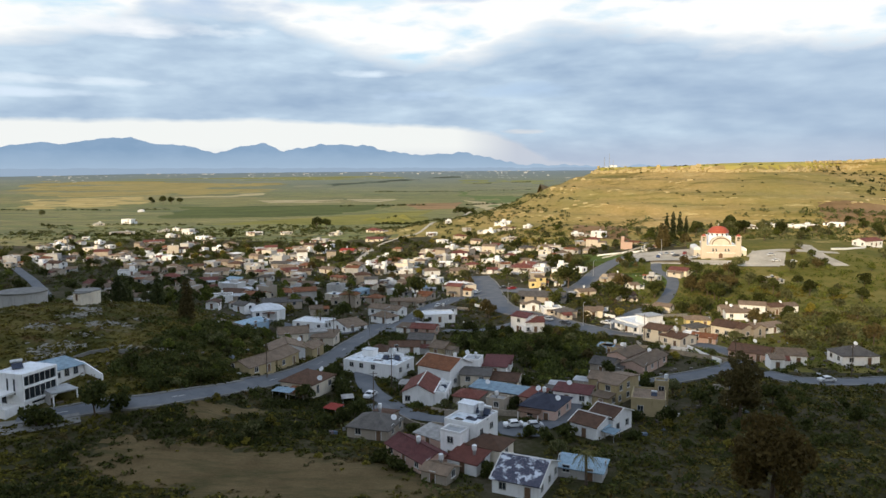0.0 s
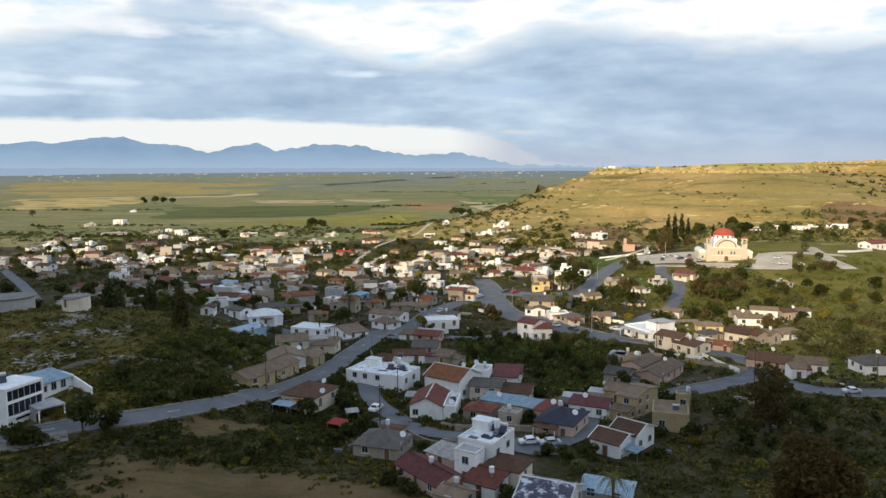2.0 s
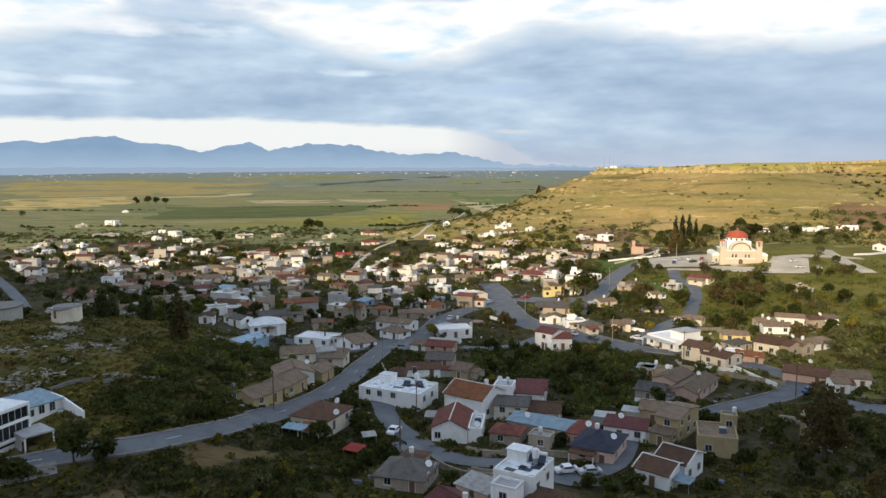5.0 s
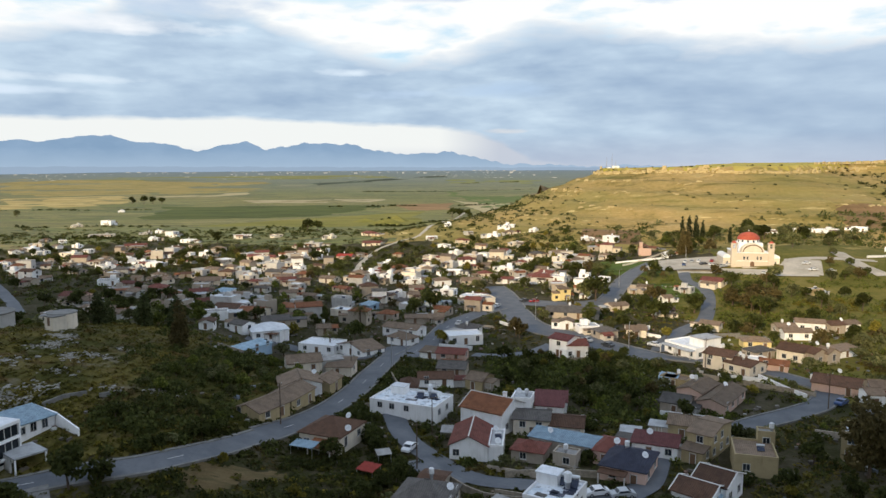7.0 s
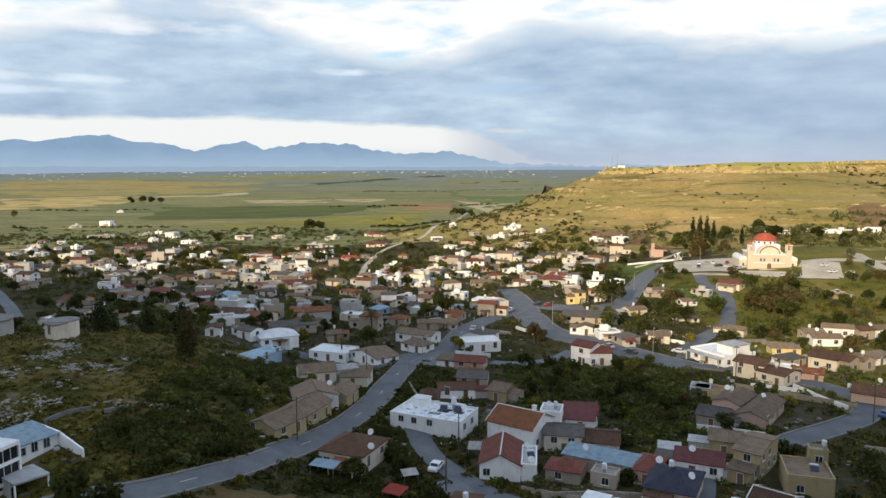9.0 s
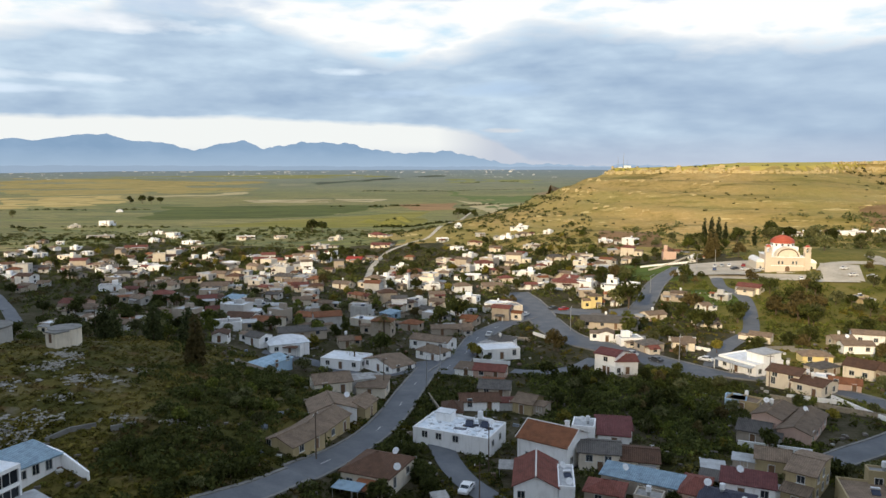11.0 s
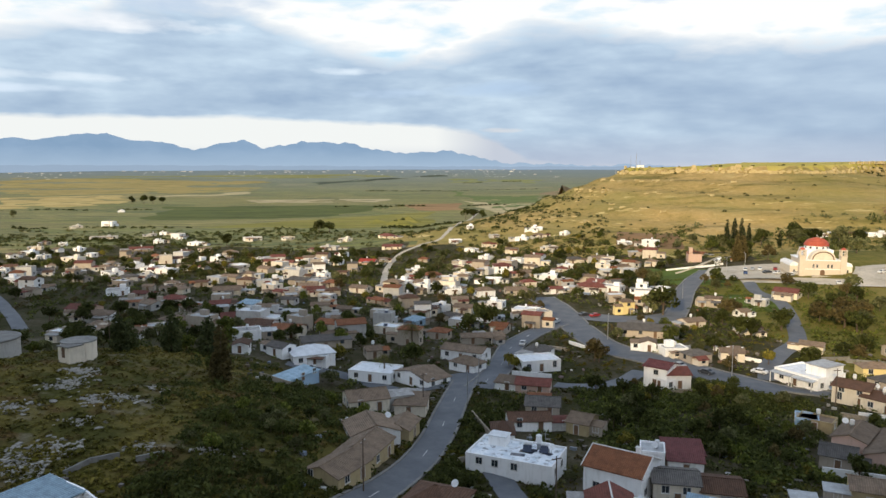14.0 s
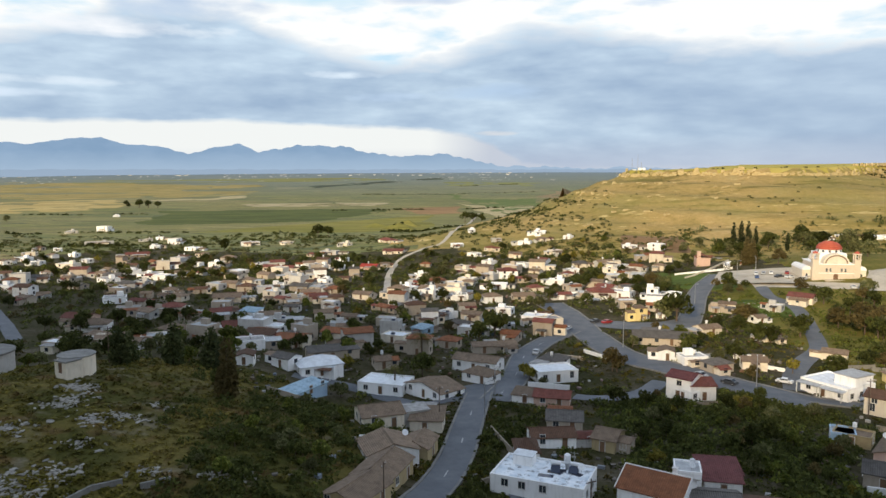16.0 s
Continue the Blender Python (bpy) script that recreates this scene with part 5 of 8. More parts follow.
house(105.2, 202.0, 0.1, 4, 10.4, 8.0, 2.7, "hip", "white", "grey", True, 1, rise=1.9, foot=2.5, label="white house with grey hipped roof beside the road")
house(70.4, 276.8, -0.4, -34, 6.6, 5.0, 2.3, "gable", "cream", "tan", True, 1, rise=0.8, foot=2.5, annex=True)
house(71.0, 225.6, -0.3, -26, 7.2, 4.6, 2.0, "gable", "pink", "orange", True, 1, rise=0.9, foot=2.5)
house(67.6, 229.2, -0.4, -30, 4.4, 4.0, 2.3, "flat", "white", "white", True, 1, foot=2.5, wins=[("f", 0.6, 0.9, 0)], annex=True)
house(76.6, 253.6, -0.9, -6, 8.4, 5.4, 2.5, "hip", "yellow", "tan", True, 1, rise=1.0, foot=2.5, label="low yellow house with worn tan roof")
house(72.6, 241.0, -0.8, 24, 7.6, 5.4, 2.5, "hip", "tan", "grey", True, 1, rise=1.0, foot=2.5)
house(94.2, 264.4, -0.5, -4, 9.0, 5.2, 2.6, "gable", "white", "tan", True, 1, rise=0.9, foot=2.5, label="long low white house with tan roof", wins=[("f", -2.6, 0.9, 0), ("f", 2.4, 0.9, 0)])
house(103.2, 274.6, -0.5, -18, 9.2, 5.2, 3.6, "gable", "white", "tan", True, 1, rise=0.9, foot=2.5, wins=[("f", -2.4, 1.4, 0), ("f", 2.0, 1.4, 0)])
house(93.6, 272.2, -0.6, 2, 6.6, 5.2, 2.7, "gable", "tan", "tan", True, 1, rise=0.9, foot=2.5, annex=True)
house(110.6, 273.4, -0.3, 14, 5.8, 5.2, 3.0, "gable", "tan", "brown", True, 1, rise=0.9, foot=2.5)
house(117.0, 275.6, -0.3, 18, 5.4, 5.0, 2.8, "gable", "white", "tan", True, 1, rise=0.9, foot=2.5)
house(14.6, 240.9, -0.2, -40, 6.4, 7.0, 5.2, "gable", "white", "maroon", True, 2, rise=1.0, foot=2.5)
house(17.8, 240.4, -0.0, 2, 6.1, 8.0, 3.6, "gable", "white", "red", True, 1, rise=1.0, foot=2.5)
house(14.5, 237.6, -0.2, -61, 4.8, 3.0, 2.3, "flat", "white", "slab", True, 1, foot=2.5)
house(-58.0, 171.6, 4.2, 62, 9.0, 7.2, 2.5, "gable", "stone", "tan", True, 1, rise=1.3, label="low mud-stone house with weathered tan roof beside the road", foot=3.0)
house(-54.9, 182.6, 3.0, 72, 10.0, 7.2, 2.9, "gable", "stone", "tan", True, 1, rise=1.4, label="ochre stone house with weathered tan roof beside the road", foot=3.0)
house(-55.0, 192.4, 2.8, 20, 9.6, 8.4, 3.0, "cross", "white", "tan", True, 1, rise=1.6, label="white gabled house with brown tiled roof", foot=3.0)
house(-49.4, 196.4, 2.2, 76, 7.0, 5.4, 2.7, "gable", "stone", "tan", True, 1, rise=1.2, foot=3.0)
house(-81.9, 237.4, 0.9, 62, 17.3, 5.0, 1.4, "mono", "blue", "blue", True, 1, label="low shed with a pale blue sheet roof", foot=2.5)
house(-80.8, 258.6, 0.7, 26, 11.8, 8.9, 2.9, "hip", "white", "white", True, 1, foot=2.5)
house(-29.0, 197.2, 1.3, 1, 4.3, 7, 2.5, "hip", "white", "brown", True, 1, foot=2.5)
house(4.8, 189.9, 0.3, -8, 7.1, 6, 2.5, "mono", "white", "maroon", True, 1, foot=2.5)
house(37.3, 209.3, 0.2, -23, 4.6, 5, 2.2, "flat", "blue", "slab", True, 1, foot=2.5)
house(-48.1, 245.6, -1.4, -47, 14.1, 8.0, 2.3, "cross", "white", "tan", True, 1, rise=1.6, foot=2.5)
house(-36.2, 266.1, -0.2, -25, 13.2, 6.8, 2.8, "gable", "white", "tan", True, 1, foot=2.5)
house(-35.7, 254.8, -0.4, -38, 8.7, 5.9, 2.3, "hip", "white", "tan", True, 1, rise=1.4, foot=2.5)
house(-61.2, 251.4, -2.0, -17, 12.7, 9.0, 2.5, "flat", "white", "white", True, 1, foot=2.5)
house(-58.9, 213.2, 2.6, 21, 8.9, 8, 2.7, "gable", "cream", "tan", True, 1, foot=2.5, annex=True)
house(-48.5, 213.4, 1.6, -4, 6.9, 7, 2.5, "mono", "cream", "tan", True, 1, foot=2.5, annex=True)
house(-25.2, 235.9, 0.2, -19, 6.2, 5, 1.8, "mono", "white", "tan", True, 1, foot=2.5)
house(-19.2, 233.6, 0.2, -13, 8.4, 6, 2.2, "gable", "pink", "red", True, 1, foot=2.5)
house(-16.1, 255.8, -0.1, 14, 11.1, 7.9, 2.7, "flat", "white", "white", True, 1, foot=2.5)
house(-18.7, 217.4, 0.5, -8, 7.6, 7, 2.2, "gable", "tan", "grey", True, 1, foot=2.5, annex=True)
house(-23.0, 206.4, 0.8, 5, 8.9, 6, 2.2, "gable", "white", "brown", True, 1, foot=2.5, annex=True)
house(-11.6, 205.2, 0.6, -29, 4.7, 7, 2.5, "gable", "stone", "tan", True, 1, foot=2.5, annex=True)

def front_house(x, y):
    """The house that stands at a place of the plan."""
    return min((o for o in scene.objects if o.name.split(".")[0] == "house"), key=lambda o: (o.matrix_basis.translation.x - x) ** 2 + (o.matrix_basis.translation.y - y) ** 2)


porch(front_house(-41.2, 161.3), 1.6, -4.8, 2.7, 5.2, 3.0, ROOF["orange"], 0.7)
porch(front_house(-14.0, 163.2), -2.2, 5.5, 2.4, 3.0, 2.0, ROOF["worn"])
porch(front_house(6.4, 174.0), 1.2, -3.8, 2.3, 3.2, 1.6, ROOF["worn"])
porch(front_house(27.0, 142.4), 1.0, -3.8, 2.2, 3.0, 2.4, ROOF["blue"])
porch(front_house(14.6, 152.4), -1.5, -5.2, 2.4, 5.0, 2.0, ROOF["brown"])


terrace = front_house(54.3, 244.3)
porch(terrace, -3.2, -5.5, 2.9, 6.0, 2.2, ROOF["slab"])
porch(terrace, 3.2, -5.5, 2.9, 6.0, 2.2, ROOF["slab"])
part("upper_floor", boxes((0.4, -2.0, 3.26, 6.0, 5.0, 5.7)), WALL["white"], terrace)
part("upper_roof", boxes((0.1, -2.3, 5.7, 6.3, 5.3, 5.9)), ROOF["slab"], terrace)


def shelter(x, y, yaw, w, d, h, material, label):
    """A sheet roof on four thin posts."""
    ob = thing("shelter", x, y, land(x, y), yaw, label, "shelter", "yard shelters")
    bm = bmesh.new()
    hull(bm, [(-w / 2, -d / 2, h - 0.3), (w / 2, -d / 2, h - 0.3), (w / 2, d / 2, h), (-w / 2, d / 2, h)],
         [(-w / 2, -d / 2, h - 0.22), (w / 2, -d / 2, h - 0.22), (w / 2, d / 2, h + 0.08), (-w / 2, d / 2, h + 0.08)])
    part("roof_sheet", bm, material, ob)
    for px in (-w / 2 + 0.2, w / 2 - 0.2):
        for py in (-d / 2 + 0.2, d / 2 - 0.2):
            bm = bmesh.new()
            tube(bm, (px, py, -0.4), (px, py, h - (0.26 if py < 0 else 0.02)), 0.06, None, 6)
            part("post", bm, STEEL, ob)


shelter(-45.2, 154.6, -20, 5.0, 2.8, 2.3, ROOF["blue"], "pale grey sheet awning on thin posts in a yard")
shelter(-32.3, 148.0, -25, 3.6, 3.2, 1.5, ROOF["bright"], "small shelter with a faded red sheet roof")
shelter(-30.4, 154.4, 20, 2.8, 2.4, 1.9, ROOF["worn"], "small garden shelter with a pale sheet roof")
shelter(25.8, 135.8, -40, 3.4, 2.6, 2.0, ROOF["blue"], "blue and white awning beside a house")
shelter(-18.4, 168.6, -5, 3.6, 3.6, 2.2, ROOF["worn"], "pale sheet carport beside a red-roofed house")
shelter(17.5, 165.5, -25, 5.5, 4.5, 2.2, ROOF["grey"], "patched sheet roof over a cluttered yard")
shelter(19.0, 171.0, -15, 4.5, 4.0, 2.0, ROOF["slab"], "pale patched sheet roof over a cluttered yard")

def dish(x, y, z, yaw):
    """A white satellite dish on a short pole."""
    ob = thing("satellite_dish", x, y, z, yaw, "white satellite dish on a short pole on a roof", "satellite dish", "satellite dishes")
    bm = bmesh.new()
    tube(bm, (0, 0, -0.5), (0, 0, 0.9), 0.045, None, 6)
    part("pole", bm, STEEL, ob)
    bm = bmesh.new()
    tilt = Vector((0, -0.8, 0.6))
    for k in range(4):
        r0, r1 = 0.16 + 0.16 * k, 0.16 + 0.16 * (k + 1)
        tube(bm, Vector((0, 0, 0.9)) + tilt * r0 * r0 * 0.35, Vector((0, 0, 0.9)) + tilt * (r1 * r1 * 0.35 + 0.02), r0, r1, 14)
    part("bowl", bm, TANK, ob)
    bm = bmesh.new()
    tube(bm, (0, -0.1, 0.55), (0, -0.62, 1.3), 0.02, None, 5)
    part("feed_arm", bm, STEEL, ob)
    ob.scale = (0.78, 0.78, 0.78)


for x, y, z, a in ((-3.6, 178.6, 7.2, 20), (-9.0, 158.4, 3.7, 10), (-9.2, 165.0, 3.7, 40), (13.2, 156.6, 4.6, -20), (17.0, 151.0, 4.2, 15), (21.0, 163.6, 3.9, 0), (1.6, 164.6, 3.6, 30), (-38.2, 163.0, 6.8, -30), (-37.6, 158.2, 6.0, 10),
                   (-17.6, 137.2, 4.2, 25), (0.4, 132.4, 8.4, 0), (-23.0, 184.6, 5.2, 35), (-21.0, 182.2, 5.2, -10), (46.6, 195.0, 4.0, 20), (40.0, 199.0, 4.6, -20), (61.5, 226.0, 3.6, 10), (-52.0, 195.0, 6.4, 30), (80.6, 209.4, 3.4, 10), (113.2, 273.4, 3.4, 15), (92.6, 266.6, 3.2, -10), (87.6, 236.4, 4.0, 20), (107.0, 204.6, 4.0, 0)):
    dish(x, y, z, a)

# ---- the wider village ----
house(-354.0, 682.8, -6.8, 20, 30.6, 12.0, 2.4, "flat", "white", "white", False, 1)
house(-411.8, 809.7, -5.7, -12, 17.6, 12.0, 5.0, "flat", "white", "white", False, 2)
house(-435.5, 790.7, -6.2, -40, 12.5, 9.4, 2.6, "flat", "white", "white", False, 1)
house(-323.2, 711.6, -7.0, 20, 9.7, 7.3, 2.3, "flat", "white", "tan", False, 1)
house(-317.5, 722.9, -6.8, 8, 8.7, 6.5, 2.7, "flat", "white", "white", False, 1)
house(-286.0, 678.6, -6.3, -22, 13.2, 9.9, 4.9, "flat", "white", "white", False, 2)
house(-253.8, 634.5, -6.8, -22, 15.9, 11.9, 2.4, "flat", "white", "white", False, 1)
house(-227.0, 582.6, -6.0, 8, 8.5, 6.5, 2.7, "hip", "cream", "tan", False, 1)
house(-200.6, 556.6, -5.5, 8, 13.7, 10.2, 2.6, "hip", "cream", "tan", False, 1)
house(-280.3, 593.0, -7.0, 20, 22.3, 12.0, 2.4, "gable", "tan", "red", False, 1)
house(-247.6, 544.8, -6.5, -40, 9.0, 6.7, 2.4, "gable", "tan", "orange", False, 1)
house(-276.4, 566.5, -6.8, -12, 12.0, 9.1, 2.4, "gable", "tan", "tan", False, 1)
house(-365.6, 602.2, -6.9, 8, 9.7, 7.2, 2.4, "flat", "white", "white", False, 1)
house(-341.2, 587.8, -6.8, -32, 9.3, 7.0, 2.4, "gable", "white", "tan", False, 1)
house(-361.7, 630.9, -7.1, 20, 8.0, 6.5, 2.5, "flat", "white", "white", False, 1)
house(-329.7, 595.8, -7.2, -22, 9.3, 7.0, 2.3, "flat", "white", "white", False, 1)
house(-297.6, 553.3, -6.2, -32, 9.4, 7.1, 2.4, "flat", "white", "white", False, 1)
house(-346.9, 561.3, -6.3, -22, 13.5, 10.1, 2.8, "flat", "white", "white", False, 1)
house(-379.2, 637.7, -7.1, -22, 7.2, 6.5, 2.7, "gable", "tan", "brown", False, 1)
house(-286.1, 507.8, -5.6, -12, 16.6, 11.7, 4.7, "flat", "cream", "white", False, 2)
house(-281.2, 478.6, -4.3, -22, 8.3, 6.2, 2.5, "gable", "white", "tan", False, 1)
house(-237.6, 487.6, -4.6, -40, 14.7, 11.0, 2.5, "flat", "white", "white", False, 1)
house(-251.9, 489.8, -4.4, -22, 7.4, 6.2, 2.7, "gable", "tan", "tan", False, 1)
house(-231.7, 447.9, -3.6, -40, 15.3, 11.5, 2.3, "flat", "white", "white", False, 1)
house(-219.3, 472.2, -4.3, 8, 17.4, 11.6, 2.3, "flat", "white", "white", False, 1)
house(-207.6, 434.6, -3.2, -12, 9.7, 7.3, 2.4, "flat", "grey", "slab", False, 1)
house(-232.0, 418.6, -2.3, -22, 9.6, 7.3, 2.3, "gable", "tan", "grey", False, 1)
house(-243.9, 392.8, -1.3, -12, 11.8, 8.8, 4.5, "gable", "white", "brown", False, 2)
house(-231.5, 386.3, -1.4, 20, 7.2, 6.1, 2.4, "gable", "grey", "tan", False, 1)
house(-194.0, 376.4, -1.3, 20, 12.6, 9.5, 2.4, "flat", "white", "white", False, 1)
house(-179.6, 369.3, -1.3, -12, 9.8, 7.3, 2.2, "gable", "tan", "red", False, 1)
house(-168.7, 382.4, -1.8, -12, 11.6, 8.7, 2.5, "hip", "cream", "tan", False, 1)
house(-164.7, 402.7, -1.9, 8, 7.6, 6.1, 2.5, "gable", "tan", "brown", False, 1)
house(-189.1, 488.4, -4.8, -22, 14.2, 10.6, 2.4, "gable", "white", "tan", False, 1)
house(-173.4, 490.1, -5.1, -40, 14.1, 10.6, 2.3, "flat", "white", "white", False, 1)
house(-151.4, 433.8, -2.4, -12, 9.9, 7.4, 2.7, "hip", "cream", "tan", False, 1)
house(-148.6, 459.5, -3.3, -32, 11.7, 8.8, 2.7, "gable", "tan", "tan", False, 1)
house(-169.3, 517.3, -5.0, -12, 7.4, 6.3, 2.6, "flat", "white", "white", False, 1)
house(-124.2, 380.1, -1.5, -32, 10.6, 7.9, 4.6, "flat", "cream", "white", False, 2)
house(-144.6, 379.5, -1.5, 8, 16.6, 11.3, 2.4, "gable", "cream", "tan", False, 1)
house(-134.1, 459.6, -3.4, 20, 11.5, 8.6, 2.6, "flat", "cream", "slab", False, 1)
house(-110.0, 392.4, -1.4, 8, 11.3, 8.5, 2.2, "gable", "grey", "tan", False, 1)
house(-100.5, 399.5, -1.2, -22, 9.9, 7.4, 2.4, "hip", "tan", "orange", False, 1)
house(-84.2, 383.1, -0.8, -22, 11.4, 8.6, 2.2, "gable", "cream", "tan", False, 1)
house(-123.9, 343.3, -1.1, -22, 10.5, 7.9, 2.6, "mono", "white", "blue", False, 1)
house(-115.4, 339.1, -1.4, 8, 10.3, 7.7, 2.4, "gable", "white", "tan", False, 1)
house(-93.5, 350.8, -1.3, -12, 5.2, 6.2, 2.6, "flat", "white", "slab", False, 1)
house(-186.0, 331.9, -1.1, -12, 15.5, 11.4, 2.6, "gable", "pink", "red", False, 1)
house(-132.8, 321.9, -0.9, -32, 10.0, 7.6, 2.5, "gable", "tan", "grey", False, 1)
house(-138.0, 598.2, -6.1, -12, 17.5, 12.0, 2.7, "flat", "white", "white", False, 1)
house(-132.0, 634.9, -3.6, -32, 12.4, 9.3, 2.5, "flat", "white", "white", False, 1)
house(-187.4, 675.5, -6.1, -32, 10.6, 8.0, 2.4, "flat", "cream", "tan", False, 1)
house(-217.8, 669.0, -6.1, 20, 21.2, 12.0, 2.6, "flat", "white", "white", False, 1)
house(-146.2, 582.7, -6.1, -22, 9.0, 6.8, 2.5, "gable", "tan", "red", False, 1)
house(-99.2, 644.1, -1.8, -40, 17.9, 12.0, 2.6, "hip", "cream", "red", False, 1)
house(-88.0, 579.0, -3.5, -12, 19.9, 12.0, 2.6, "gable", "cream", "red", False, 1)
house(-96.2, 503.0, -4.3, -12, 13.8, 10.3, 2.3, "gable", "pink", "bright", False, 1)
house(-119.5, 550.6, -5.3, -32, 6.9, 6.4, 2.6, "flat", "white", "white", False, 1)
house(-66.8, 405.7, -1.5, -40, 11.0, 8.2, 2.4, "flat", "white", "white", False, 1)
house(-88.1, 513.8, -4.3, 8, 7.8, 6.3, 2.3, "gable", "tan", "tan", False, 1)
house(-54.5, 382.6, -1.2, -32, 8.7, 6.6, 4.3, "flat", "white", "white", False, 2)
house(-62.3, 461.0, -3.3, 20, 9.4, 7.0, 2.5, "flat", "white", "white", False, 1)
house(-43.7, 408.5, -1.8, 8, 10.9, 8.2, 4.4, "flat", "cream", "white", False, 2)
house(-37.0, 481.9, -4.0, -40, 15.0, 11.2, 2.5, "flat", "cream", "white", False, 1)
house(-62.3, 515.8, -4.6, -12, 8.4, 6.4, 2.5, "hip", "tan", "orange", False, 1)
house(-61.4, 355.7, -0.9, 8, 9.9, 7.5, 2.3, "gable", "grey", "grey", False, 1)
house(-46.4, 342.8, -1.2, -40, 9.6, 7.1, 2.2, "flat", "white", "slab", False, 1)
house(-38.5, 356.3, -1.0, 8, 9.0, 6.7, 2.4, "gable", "grey", "tan", False, 1)
house(-62.7, 300.0, -0.4, -22, 9.9, 7.5, 2.3, "flat", "white", "white", False, 1)
house(-54.6, 313.3, -1.2, -40, 7.1, 6.2, 2.5, "mono", "blue", "blue", False, 1)
house(-44.7, 292.3, -0.4, -22, 7.7, 6.2, 2.5, "hip", "tan", "orange", False, 1)
house(-29.1, 321.7, -1.0, 8, 8.1, 6.2, 2.3, "mono", "white", "blue", False, 1)
house(-100.0, 255.6, 4.2, 8, 5.4, 6.3, 2.4, "cross", "white", "brown", False, 1)
house(-89.5, 258.6, 2.6, -32, 7.7, 6.4, 2.6, "gable", "white", "grey", False, 1)
house(-79.2, 258.1, 0.5, -12, 10.3, 7.7, 2.4, "flat", "white", "blue", False, 1)
house(-81.9, 271.8, 1.3, 20, 11.2, 8.4, 2.6, "gable", "tan", "grey", False, 1)
house(-64.1, 266.7, -0.1, 20, 5.4, 6.3, 2.4, "gable", "tan", "tan", False, 1)
house(-289.4, 646.8, -6.6, 8, 10.7, 8.0, 2.6, "flat", "white", "white", False, 1)
house(-237.0, 570.5, -6.4, -12, 11.0, 8.2, 2.5, "gable", "tan", "brown", False, 1)
house(-202.6, 477.1, -4.6, -12, 10.5, 7.9, 2.4, "gable", "white", "tan", False, 1)
house(-211.1, 526.5, -5.4, -22, 7.8, 6.4, 2.4, "flat", "white", "white", False, 1)
house(-304.9, 473.3, -4.4, 20, 9.9, 7.5, 2.7, "gable", "tan", "brown", False, 1)
house(-346.3, 540.1, -5.8, -40, 10.5, 7.9, 2.8, "gable", "white", "tan", False, 1)
house(-323.0, 537.4, -5.5, -12, 10.2, 7.7, 2.4, "flat", "white", "white", False, 1)
house(-185.8, 390.4, -1.8, 8, 6.9, 6.1, 2.3, "gable", "tan", "tan", False, 1)
house(-131.0, 416.0, -1.9, 20, 7.0, 6.1, 2.5, "flat", "white", "white", False, 1)
house(-109.9, 354.3, -1.0, -12, 8.3, 6.2, 2.2, "gable", "grey", "grey", False, 1)
house(-83.2, 334.5, -1.2, -12, 8.2, 6.2, 2.5, "gable", "tan", "tan", False, 1)
house(-71.7, 353.4, -0.9, -40, 8.6, 6.4, 2.2, "gable", "tan", "orange", False, 1)
house(-102.4, 444.0, -2.8, -12, 7.9, 6.2, 2.4, "gable", "tan", "brown", False, 1)
house(-22.7, 510.4, -2.5, -40, 10.4, 7.8, 2.6, "flat", "white", "white", False, 1)
house(-15.3, 451.7, -2.1, 8, 13.4, 10.0, 4.5, "hip", "white", "red", False, 2)
house(-3.4, 491.1, -1.4, -40, 10.0, 7.5, 2.6, "flat", "white", "white", False, 1)
house(-22.2, 411.1, -1.1, -12, 11.0, 8.2, 2.5, "flat", "white", "white", False, 1)
house(-5.9, 399.2, -0.7, 20, 9.1, 6.8, 2.6, "hip", "cream", "red", False, 1)
house(-13.2, 380.8, -1.4, 8, 12.6, 9.4, 2.5, "gable", "tan", "tan", False, 1)
house(6.7, 418.9, -0.2, -12, 10.1, 7.6, 2.4, "flat", "white", "white", False, 1)
house(17.2, 451.2, -1.4, -12, 7.9, 6.3, 2.4, "hip", "cream", "red", False, 1)
house(21.8, 462.7, -1.0, 20, 7.6, 6.3, 2.5, "flat", "white", "white", False, 1)
house(38.5, 446.0, -0.6, -12, 10.3, 7.7, 4.6, "flat", "cream", "white", False, 2)
house(26.6, 395.4, 0.4, -40, 11.1, 8.3, 2.3, "gable", "cream", "red", False, 1)
house(4.9, 380.8, -0.7, 8, 7.7, 6.1, 2.4, "gable", "white", "red", False, 1)
house(41.7, 372.4, 0.7, -22, 6.5, 6.1, 4.7, "flat", "white", "white", False, 2)
house(50.8, 372.6, 1.2, -40, 7.1, 6.1, 2.3, "flat", "white", "white", False, 1)
house(18.3, 596.6, 8.7, -12, 11.4, 8.6, 2.8, "flat", "white", "white", False, 1)
house(17.7, 574.1, 5.8, 20, 8.7, 6.5, 2.4, "hip", "cream", "tan", False, 1)
house(4.9, 569.3, 4.1, -22, 11.7, 8.8, 2.4, "flat", "white", "white", False, 1)
house(-5.0, 527.8, 0.0, -12, 10.8, 8.1, 2.8, "gable", "cream", "tan", False, 1)
house(-14.1, 592.1, 3.8, 8, 9.7, 7.3, 2.4, "flat", "white", "white", False, 1)
house(8.9, 500.7, -0.5, -32, 11.5, 8.7, 2.7, "gable", "white", "red", False, 1)
house(34.8, 567.4, 7.9, -40, 7.8, 6.5, 2.5, "flat", "white", "white", False, 1)
house(20.0, 527.7, 2.0, 20, 10.8, 8.0, 2.7, "flat", "cream", "slab", False, 1)
